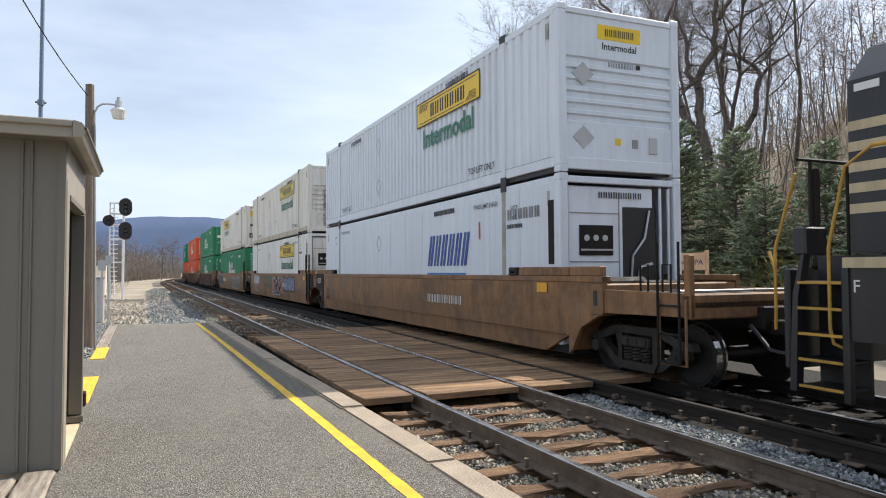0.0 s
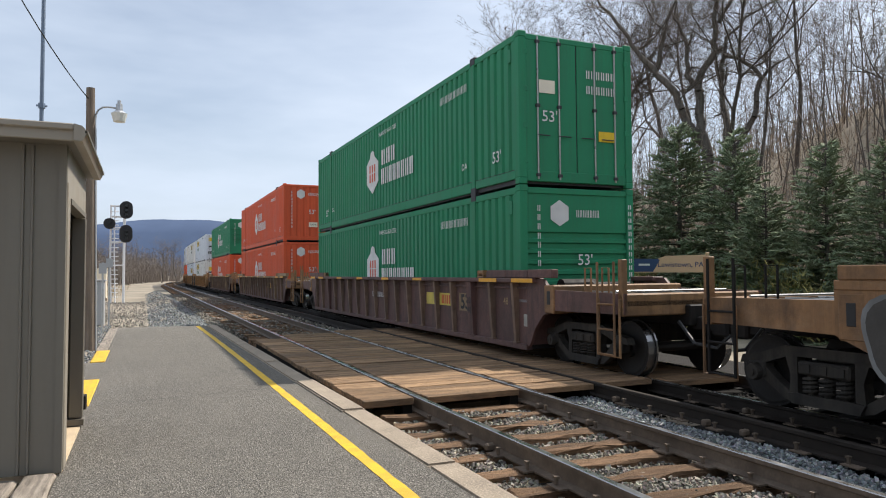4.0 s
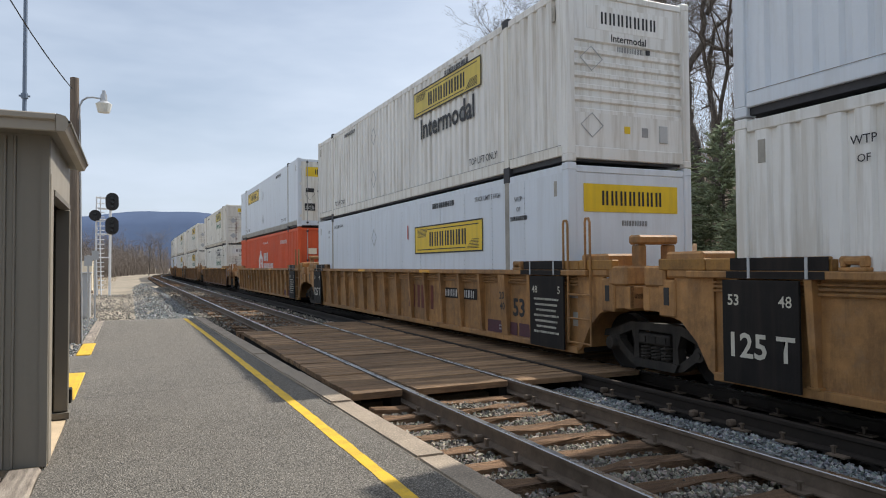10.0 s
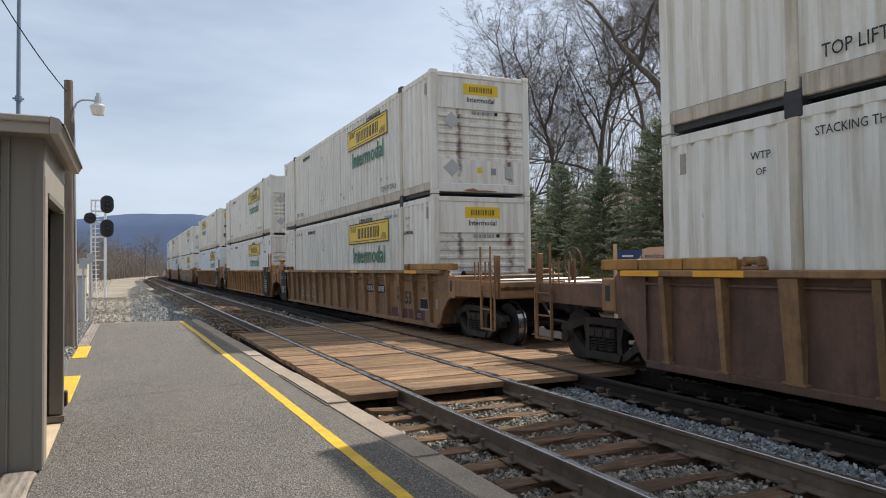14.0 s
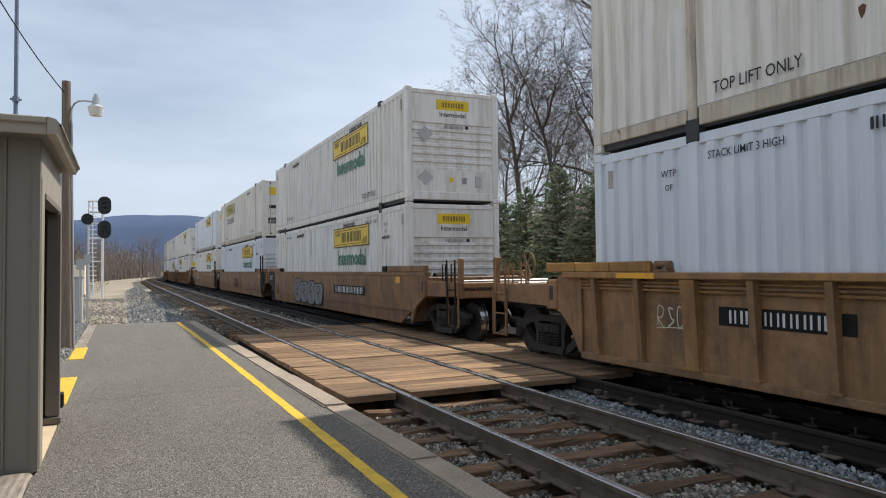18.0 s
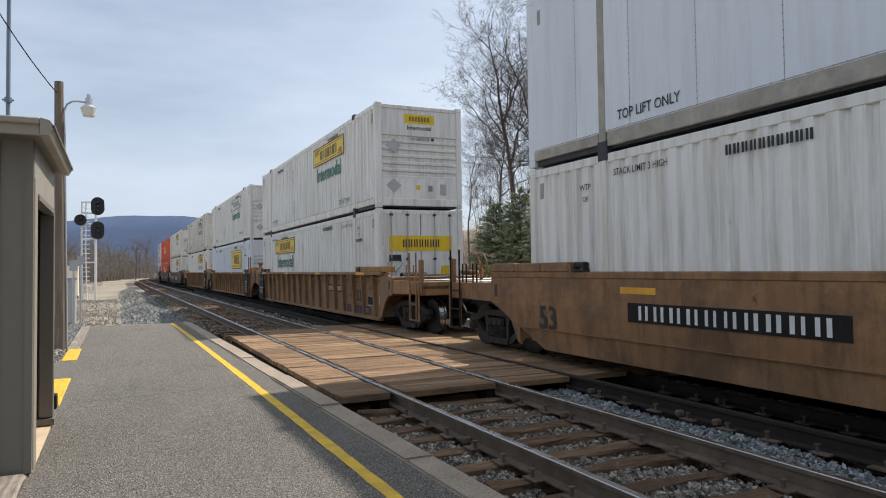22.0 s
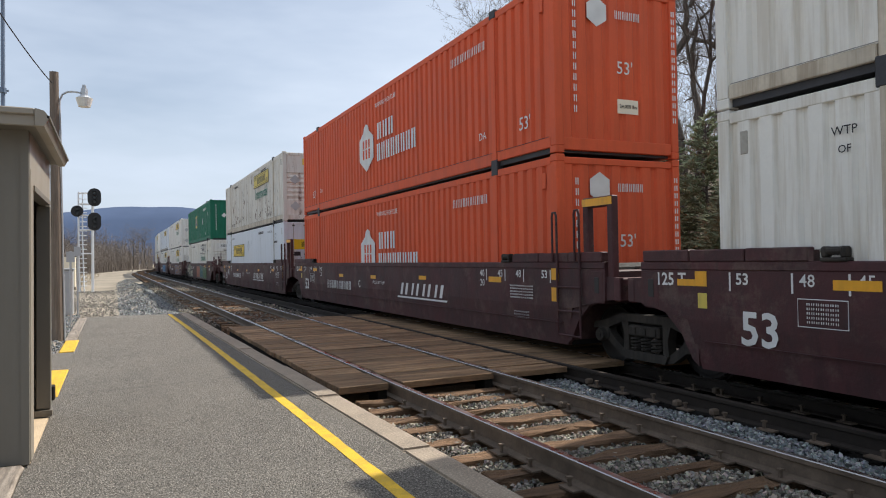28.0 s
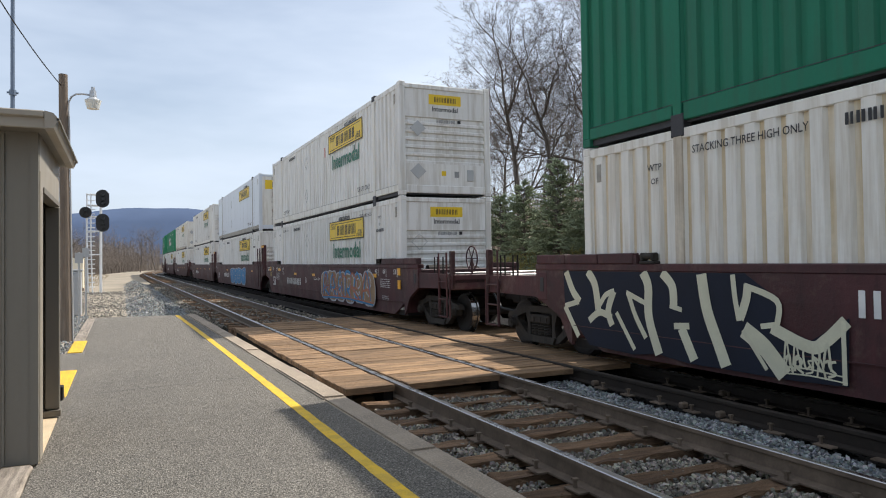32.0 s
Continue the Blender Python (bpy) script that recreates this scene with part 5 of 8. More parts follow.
def house_logo(parent, y, z, s, ink_in, x=-1.302):
    """A pale six-sided badge with a plain H-like cut-out shape."""
    bm = bmesh.new()
    prism(bm, [(y - 0.55 * s, z - 0.30 * s), (y, z - 0.62 * s), (y + 0.55 * s, z - 0.30 * s), (y + 0.55 * s, z + 0.26 * s), (y + 0.22 * s, z + 0.44 * s), (y + 0.16 * s, z + 0.58 * s), (y, z + 0.64 * s),
               (y - 0.16 * s, z + 0.58 * s), (y - 0.22 * s, z + 0.44 * s), (y - 0.55 * s, z + 0.26 * s)], "x", x - 0.002, x)
    p = part("badge", bm, WHITE_INK, parent, "white house-shaped badge")
    for a in (-0.28, -0.06, 0.16):
        part("badge_bar", cuboid(x - 0.006, x - 0.003, y + a * s, y + (a + 0.11) * s, z - 0.28 * s, z - 0.03 * s), ink_in, p)
        part("badge_bar", cuboid(x - 0.006, x - 0.003, y + a * s, y + (a + 0.11) * s, z + 0.0 * s, z + 0.22 * s), ink_in, p)
    return p


def make_container(name, label, paint, side="fold", end="ribs", logo="", lettering=True, flip=None, doors_paint=None, seed=0, top=False, word_ink=None, panel=None, badge_y=None):
    """A 53-foot container; its camera-ward end is at y = 0, its base at z = 0."""
    c = empty(name, pose(0, 0, 0), label, "container", "containers on the train")
    P = paint
    hw = CW / 2
    pale = paint not in (GREEN_P, RED_P, GREEN_E)
    Q = STAIN_GREY if side == "flat" else RAIL_STAIN if paint in (WHITE_C, WHITE_R) else WHITE_C if paint is WHITE_A else P

    def add(nm, key, build, m=P, loc=(0, 0, 0), parent=c, rot=0.0, lab=""):
        o = link(nm, shared(key, build, m), parent, lab)
        o.location = loc
        if rot:
            o.rotation_euler = (0, 0, rot)
        return o

    # side sheets between the posts
    if side == "fold":
        runs = ((0.14, POST - 0.07), (POST + 0.07, CL - POST - 0.07), (CL - POST + 0.07, CL - 0.14))
        for i, (a, b) in enumerate(runs):
            o = add("side_sheet", ("side_sheet", i), lambda a=a, b=b: corrugated(a, b, 0.26, 2.74), loc=(-hw + 0.012, 0, 0))
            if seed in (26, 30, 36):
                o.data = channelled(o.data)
            add("side_sheet", ("far_sheet", i), lambda a=a, b=b: corrugated(CL - b, CL - a, 0.26, 2.74), loc=(hw - 0.012, CL, 0), rot=math.pi)
    else:
        n = 13
        w = (CL - 0.28) / n
        for i in range(n):
            a = 0.14 + i * w
            add("side_panel", "side_panel", lambda: cuboid(-hw + 0.004, -hw + 0.03, 0.004, w - 0.004, 0.26, 2.74, 0.003), loc=(0, a, 0))
        add("far_side", "far_side", lambda: cuboid(hw - 0.03, hw - 0.004, 0.14, CL - 0.14, 0.26, 2.74))

        def rivets():
            bm = bmesh.new()
            for i in range(1, n):
                for k in range(26):
                    box(bm, -hw - 0.002, -hw + 0.005, 0.14 + i * w - 0.005, 0.14 + i * w + 0.005, 0.35 + k * 0.09, 0.36 + k * 0.09)
            for k in range(110):
                box(bm, -hw - 0.002, -hw + 0.005, 0.2 + k * 0.144, 0.21 + k * 0.144, 0.27, 0.285)
            return bm
        tagged(add("rivets", "rivets", rivets, SEAM), kind="stuff")
    # posts and rails
    for y in (POST, CL - POST):
        add("lift_post", "lift_post", lambda: cuboid(-hw - 0.006, -hw + 0.05, -0.075, 0.075, 0.06, 2.86, 0.008), Q, loc=(0, y, 0))
        add("lift_post", "lift_post_far", lambda: cuboid(hw - 0.05, hw + 0.006, -0.075, 0.075, 0.06, 2.86, 0.008), loc=(0, y, 0))
        for z, nm in ((0.0, "lock_foot"), (CH - 0.12, "lock_head")):
            add("casting", ("casting", nm), lambda: cuboid(-hw - 0.012, -hw + 0.15, -0.11, 0.11, -0.02, 0.14, 0.012), CASTING, (0, y, z))
    for y in (0.0, CL):
        s = 1 if y == 0 else -1
        for x in (-1, 1):
            add("corner_post", "corner_post", lambda: cuboid(-0.08, 0.08, -0.08, 0.08, 0.12, CH - 0.12, 0.012), loc=(x * (hw - 0.08), y + s * 0.08, 0))
            for z in (0.0, CH - 0.125):
                add("casting", "corner_casting", lambda: cuboid(-0.085, 0.085, -0.09, 0.09, 0.003, 0.122, 0.012), P, (x * (hw - 0.083), y + s * 0.088, z))
    for x in (-1, 1):
        add("bottom_rail", "bottom_rail", lambda: cuboid(-0.03, 0.03, POST + 0.1, CL - POST - 0.1, 0.05, 0.27, 0.01), Q, loc=(x * (hw - 0.035), 0, 0))
        add("top_rail", "top_rail", lambda: cuboid(-0.03, 0.03, 0.17, CL - 0.17, 2.73, 2.86, 0.01), loc=(x * (hw - 0.035), 0, 0))
        for y in (0.17, CL - POST + 0.1) if x < 0 else ():
            add("bottom_rail", "short_rail", lambda: cuboid(-0.03, 0.03, 0.0, POST - 0.27, 0.105, 0.27, 0.01), Q, loc=(x * (hw - 0.035), y, 0))
            add("under_beam", "under_beam", lambda: cuboid(-0.03, 0.03, 0.0, POST - 0.27, 0.03, 0.10, 0.006), STAIN_GREY if pale else P, (x * (hw - 0.12), y, 0))
    # thin strip above the bottom rail that paints in its shadow gap
    add("seam", "rail_shadow_line", lambda: cuboid(-hw + 0.002, -hw + 0.006, 0.2, CL - 0.2, 0.272, 0.281), SEAM if pale else CASTING)
    for y in (0.37, CL - 0.37):
        add("vent_plate", "vent_plate", lambda: cuboid(-hw + 0.002, -hw + 0.02, -0.05, 0.05, 2.36, 2.62, 0.006), STAIN_GREY if paint not in (GREEN_P, RED_P, GREEN_E) else P, (0, y, 0))
    add("roof", "roof", lambda: cuboid(-hw + 0.05, hw - 0.05, 0.1, CL - 0.1, 2.82, 2.865), lab="")
    add("base", "base", lambda: cuboid(-hw + 0.06, hw - 0.06, 0.1, CL - 0.1, 0.02, 0.2), CASTING)
    add("rear_end", "rear_end", lambda: cuboid(-hw + 0.15, hw - 0.15, CL - 0.1, CL - 0.05, 0.1, 2.8))
    # camera-ward end
    if end == "ribs":
        EP = WHITE_RUN if paint in (WHITE_C, WHITE_R) or seed in (12, 13, 31, 36) else P
        add("end_sheet", "end_sheet_low", lambda: end_ribs(-hw + 0.15, hw - 0.15, 0.82, 2.02, 6, 0.045), EP, loc=(0, 0.045, 0))
        add("end_plate", "end_plate_top", lambda: cuboid(-hw + 0.15, hw - 0.15, 0.045, 0.07, 2.02, 2.74))
        add("end_plate", "end_plate_low", lambda: cuboid(-hw + 0.15, hw - 0.15, 0.045, 0.07, 0.26, 0.82), EP)
    elif end == "folds":
        add("end_sheet", "end_sheet_folds", lambda: end_folds(-hw + 0.15, hw - 0.15, 0.26, 2.74, 7, 0.035), loc=(0, 0.035, 0))
    elif end == "plain":
        add("end_plate", "end_plate", lambda: cuboid(-hw + 0.15, hw - 0.15, 0.03, 0.06, 0.26, 2.74, 0.01), WHITE_RUN if top else P)
    elif end == "doors":
        dp = doors_paint or P
        for x, d in ((-1, 'left'), (1, 'right')):
            leaf = add("door", ("door", d), lambda x=x: cuboid(min(x * 0.012, x * (hw - 0.155)), max(x * 0.012, x * (hw - 0.155)), 0.03, 0.07, 0.24, 2.76, 0.01), dp)
            for fx in (0.36, 0.78):
                add("lock_rod", "lock_rod", lambda: rod(bmesh.new(), (0, 0.01, 0.10), (0, 0.01, 2.82), 0.018, 8), CHROME, (x * fx * (hw - 0.16), 0, 0), leaf)
                add("lock_handle", "lock_handle", lambda: cuboid(-0.02, 0.26, -0.012, 0.004, 1.03, 1.05, 0.004), CASTING, (x * fx * (hw - 0.16) - (0.3 if x > 0 else 0), 0, -0.1), leaf)
                for z in (0.18, 1.5, 2.72):
                    add("rod_guide", "rod_guide", lambda: cuboid(-0.045, 0.045, -0.016, 0.03, -0.03, 0.03, 0.004), CASTING, (x * fx * (hw - 0.16), 0, z), leaf)
            for z in (0.45, 1.1, 1.8, 2.5):
                add("hinge", "hinge", lambda: cuboid(-0.05, 0.05, -0.004, 0.03, -0.05, 0.05, 0.006), dp, (x * (hw - 0.13), 0.0, z), leaf)
        add("door_gap", "door_gap", lambda: cuboid(-0.012, 0.012, 0.05, 0.06, 0.26, 2.74), BLACK)
    elif end == "unit":
        make_cooler(c, P)
    add("end_sill", "end_sill", lambda: cuboid(-hw + 0.16, hw - 0.16, 0.02, 0.12, 0.06, 0.26, 0.01), P)
    add("end_header", "end_header", lambda: cuboid(-hw + 0.16, hw - 0.16, 0.02, 0.12, 2.74, 2.85, 0.01), P)

    nose = end != "doors"
    ly = (2.95, 6.55) if nose else (9.6, 13.2)
    ink = INK
    if logo in ("scroll", "scroll_low", "scroll_old", "outline", "wordless", "scroll_big"):
        pm = {"scroll_old": YELLOW_OLD, "outline": paint}.get(logo, YELLOW)
        z0, z1 = (1.93, 2.55)
        if logo in ("wordless", "scroll_big"):
            z0, z1 = (1.95, 2.55) if top else (1.52, 2.18) if logo == "wordless" else (1.36, 2.44)
        scroll_panel(c, *ly, z0, z1, pm)
        if logo not in ("wordless", "scroll_big"):
            wi = word_ink or GREEN_INK
            word_side(c, "Intermodal", 0.66, sum(ly) / 2 - 0.05, z0 - 0.36, wi)
    elif logo == "house":
        house_logo(c, badge_y or 9.0, 1.42, 1.05, RED_P if paint in (GREEN_P,) else paint)
        q = (badge_y or 9.0) - 10.2
        bars_side(c, 1.25, 0.44, 8.75 + q, 1.74, WHITE_BOLD, n=3, seed=1)
        bars_side(c, 2.7, 0.46, 8.05 + q, 1.18, WHITE_BOLD, n=8, seed=2)
        word_side(c, "53'", 0.32, 0.9, 0.62, WHITE_INK)
        word_side(c, "53'", 0.34, CL - 1.5, 0.62, WHITE_INK)
        word_side(c, "DA", 0.2, POST + 0.42, 0.64, WHITE_INK)
        word_side(c, "DA", 0.2, CL - POST - 0.42, 0.68, WHITE_INK)
        word_side(c, "WARNING HIGH CUBE", 0.17, 7.6, 2.44, WHITE_INK)
        bars_side(c, 1.5, 0.17, 3.0, 2.36, WHITE_INK, n=10, seed=4)
    elif logo == "square":
        bm = cuboid(-1.304, -1.302, 8.6, 9.8, 1.2, 2.2)
        p = part("logo_panel", bm, YELLOW_OLD, c, "yellow square logo panel")
        bars_side(p, 0.95, 0.62, 9.2, 1.7, BLUE_INK, -1.308, 3)
        bm = bmesh.new()
        prism(bm, [(4.7, 1.8), (4.42, 1.5), (4.7, 1.2), (4.98, 1.5)], "x", -1.304, -1.302)
        part("hazard_diamond", bm, PALE_MARK, c)
        word_side(c, "53'", 0.34, 1.4, 1.9, WHITE_INK)
        word_side(c, "EA", 0.28, POST + 0.9, 0.5, WHITE_INK)
        bars_side(c, 2.0, 0.2, 3.5, 2.4, WHITE_INK, n=9, seed=4)
    elif logo == "slant":
        bars_side(c, 2.3, 0.72, 4.7, 1.72, BLUE_INK, n=6, slant=0.28)
        bm = bmesh.new()
        prism(bm, [(5.95, 0.95), (3.75, 0.95), (3.70, 1.2), (5.90, 1.2)], "x", -1.304, -1.302)
        part("logo_stripe", bm, BLUE_LIGHT, c, "blue stripe")
        bars_side(c, 1.2, 0.2, 1.25, 2.3, INK_FADED, n=6)
    if lettering and paint not in (GREEN_P, RED_P, GREEN_E):
        if top:
            word_side(c, "TOP LIFT ONLY", 0.20, POST + 0.95, 0.44, INK)
            word_side(c, "TOP LIFT ONLY", 0.20, CL - POST - 0.95, 0.44, INK)
        else:
            words, wy = ("STACKING THREE HIGH ONLY", 1.05) if seed in (12, 36) else ("STACK LIMIT 3 HIGH", 0.78)
            word_side(c, words, 0.135, POST + wy, 2.56, INK)
            word_side(c, words, 0.135, CL - POST - wy, 2.56, INK)
            word_side(c, "WTP", 0.125, CL - POST + 0.42, 2.42, INK)
            word_side(c, "OF", 0.11, CL - POST + 0.42, 2.24, INK)
            word_side(c, "WTP", 0.125, POST - 0.42, 2.42, INK)
            word_side(c, "OF", 0.11, POST - 0.42, 2.24, INK)
            bars_side(c, 0.6, 0.08, POST - 0.42, 2.08, INK, n=9, seed=seed + 1)
        bars_side(c, 1.2, 0.12, POST + (2.15 if top else 2.9), 2.60, INK, n=10, seed=seed)
        if side == "fold":
            bars_side(c, 1.15, 0.12, CL - POST - (2.1 if top else 2.8), 2.56, INK, n=10, seed=seed)
        for z in (0.82, 2.05):
            bm = bmesh.new()
            a = 9.7 if nose else 8.3
            k = [(a, z + 0.24), (a - 0.21, z), (a, z - 0.24), (a + 0.21, z)]
            for p, q in zip(k, k[1:] + k[:1]):
                rod(bm, (-1.302, *p), (-1.302, *q), 0.006, 4)
            part("placard_frame", bm, PALE_MARK, c)
        if seed % 3 == 0:
            part("red_tag", cuboid(-1.304, -1.302, 3.0 + seed % 5, 3.06 + seed % 5, 1.9, 2.25), RED_MARK, c)
    # markings of the end
    if end == "ribs" and paint not in (GREEN_P, RED_P, GREEN_E):
        w, lo = (0.86, 2.22) if logo == "outline" or seed == 10 else (0.46, 2.36)
        pm = panel or (YELLOW if logo != "outline" and seed != 10 else WHITE_A)
        b = part("end_panel", cuboid(-w, w, 0.04, 0.045, lo, 2.62), pm, c, "small logo panel")
        bars_end(b, w * 1.4, 0.5 * (2.62 - lo), 0.0, (lo + 2.62) / 2, 0.036, INK, 7)
        word_end(c, "Intermodal", 0.17, 0.0, lo - 0.12, 0.042, INK)
        bars_end(c, 0.55, 0.09, 0.02, 1.93, 0.040, INK_FADED, 8)
        part("recess", cuboid(0.36, 0.44, 0.03, 0.046, 1.90, 1.98), BLACK, c)
        for x in (-0.78,):
            for z in (1.72, 0.62):
                bm = bmesh.new()
                k = [(x, z + 0.20), (x + 0.22, z), (x, z - 0.20), (x - 0.22, z)]
                if seed % 2:
                    prism(bm, k, "y", 0.030, 0.044)
                else:
                    for p, q in zip(k, k[1:] + k[:1]):
                        rod(bm, (p[0], 0.036, p[1]), (q[0], 0.036, q[1]), 0.008, 4)
                part("placard", bm, PALE_MARK, c)
        part("sticker", cuboid(-0.12, 0.0, 0.038, 0.044, 0.52, 0.64), YELLOW, c)
        part("sticker", cuboid(0.25, 0.38, 0.038, 0.044, 0.48, 0.64), GREY_MARK, c)
        part("document_box", cuboid(0.62, 0.80, 0.02, 0.045, 0.40, 0.70, 0.01), PALE_MARK, c)
    if end == "ribs" and paint in (GREEN_P, GREEN_E) or end == "folds":
        house = paint is not GREEN_E
        bm = bmesh.new()
        k = [(0.23 * math.cos(a) - 0.42, 2.38 + 0.25 * math.sin(a)) for a in [math.tau * (i + 0.5) / 6 for i in range(6)]] if house else [(-0.5, 1.75), (-0.32, 1.93), (-0.14, 1.75), (-0.32, 1.57)]
        prism(bm, k, "y", 0.026, 0.034)
        part("badge", bm, WHITE_INK, c)
        if house:
            bars_end(c, 0.55, 0.14, 0.22, 2.38, 0.028, WHITE_INK, 7)
        else:
            b = part("end_panel", cuboid(0.05, 0.58, 0.024, 0.032, 2.18, 2.6), YELLOW_OLD, c)
            bars_end(b, 0.4, 0.26, 0.315, 2.39, 0.018, BLUE_INK, 3)
        word_end(c, "53'", 0.3, 0.15, 1.48, 0.030, WHITE_INK)
        bars_end(c, 1.9, 0.06, -0.88, 1.6, 0.026, WHITE_INK, 11, True)
        bars_end(c, 2.0, 0.07, 1.20, 1.6, -0.004, WHITE_INK, 15, True)
        part("weight_plate", cuboid(-0.02, 0.42, 0.024, 0.034, 0.72, 0.96), PLAIN_PALE, c)
        word_end(c, "24,000 lbs", 0.09, 0.2, 0.84, 0.018, INK)
    if end == "doors" and paint not in (RED_P, GREEN_P):
        b = part("end_panel", cuboid(-0.95, 0.95, 0.018, 0.024, 2.12 if top else 1.72, 2.52 if top else 2.14), YELLOW, c, "yellow logo panel across the doors")
        bars_end(b, 1.15, 0.22, 0.0, 2.32 if top else 1.93, 0.012, INK, 7)
        part("sticker", cuboid(0.6, 0.85, 0.018, 0.024, 1.0, 1.3), YELLOW, c)
        k = part("sticker", cuboid(-1.0, -0.56, 0.018, 0.024, 0.68, 0.98), INK, c, "black sticker with white words")
        for i, w in enumerate(("LOCAL", "REGIONAL", "DEDICATED")):
            word_end(k, w, 0.072, -0.78, 0.91 - 0.08 * i, 0.016, WHITE_INK)
        for z in (1.38, 2.62):
            bm = bmesh.new()
            q = [(-0.78, z + 0.24), (-0.56, z), (-0.78, z - 0.24), (-1.0, z)]
            for a, b in zip(q, q[1:] + q[:1]):
                rod(bm, (a[0], 0.014, a[1]), (b[0], 0.014, b[1]), 0.007, 4)
            part("placard_frame", bm, CASTING, c) if z < 2 else None
        part("sticker", cuboid(-0.95, -0.6, 0.018, 0.024, 1.45, 1.62), INK, c)
    if end == "doors" and paint in (RED_P, GREEN_P):
        bars_end(c, 0.7, 0.16, 0.55, 2.2, 0.012, WHITE_INK, 6)
        bars_end(c, 0.7, 0.16, 0.55, 1.9, 0.012, WHITE_INK, 6)
        word_end(c, "53'", 0.3, -0.62, 1.3, 0.012, WHITE_INK)
        part("weight_plate", cuboid(-0.85, -0.5, 0.014, 0.022, 1.75, 2.0), PLAIN_PALE, c)
        part("sticker", cuboid(0.5, 0.9, 0.014, 0.022, 0.9, 1.1), YELLOW, c)
    if end == "plain":
        b = part("end_panel", cuboid(-0.98, 0.98, 0.018, 0.024, 2.10, 2.56), YELLOW, c, "yellow logo panel")
        bars_end(b, 1.3, 0.24, 0.0, 2.33, 0.012, INK, 7)
        bars_end(c, 0.55, 0.09, 0.05, 1.92, 0.022, INK_FADED, 8)
        bm = bmesh.new()
        pipe(bm, [(0.62, 0.02, 0.55), (0.86, 0.02, 0.55), (0.86, 0.02, 0.95), (0.62, 0.02, 0.95), (0.62, 0.02, 0.55)], 0.02, 5)
        part("hatch_frame", bm, CASTING, c)
    if paint is WHITE_R or paint is WHITE_C:
        rnd = random.Random(seed + 50)
        spots = [(rnd.uniform(2.2, 14), rnd.uniform(0.30, 0.95), rnd.uniform(0.05, 0.16)) for _ in range(6)]
        if paint is WHITE_R:
            for a, b, z, n in ((2.2, 6.5, 0.42, 16), (9.5, 13.5, 0.55, 12), (5.0, 10.0, 1.35, 8)):
                spots += [(rnd.uniform(a, b), z + rnd.gauss(0, 0.14), rnd.uniform(0.06, 0.30)) for _ in range(n)]
        bm = bmesh.new()
        for y, z, h in spots:
            w = rnd.uniform(0.012, 0.05)
            prism(bm, [(y - w, z + h * 0.8), (y - w * 0.2, z + h), (y + w * 1.1, z + h * 0.85), (y + w * 0.9, z + h * 0.45), (y + w * 0.3, z), (y - w * 0.5, z + h * 0.3)], "x", -hw + 0.006, -hw + 0.010)
        tagged(part("rust_spot", bm, RUST_RUN, c), kind="stuff")
    if end == "ribs" and paint in (WHITE_C, WHITE_R) or seed in (12, 13, 31, 36):
        bm = bmesh.new()
        prism(bm, [(-0.5, 0.08), (-0.2, 0.065), (0.3, 0.07), (0.4, 0.09), (0.1, 0.11), (-0.1, 0.10), (-0.25, 0.15), (-0.45, 0.11)], "y", 0.017, 0.0195)
        part("rust_stain", bm, STAIN, c)
    return c


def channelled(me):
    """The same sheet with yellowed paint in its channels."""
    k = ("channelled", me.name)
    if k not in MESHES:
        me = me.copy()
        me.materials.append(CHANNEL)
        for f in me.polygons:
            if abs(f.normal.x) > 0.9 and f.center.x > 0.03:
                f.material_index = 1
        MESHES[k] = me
    return MESHES[k]


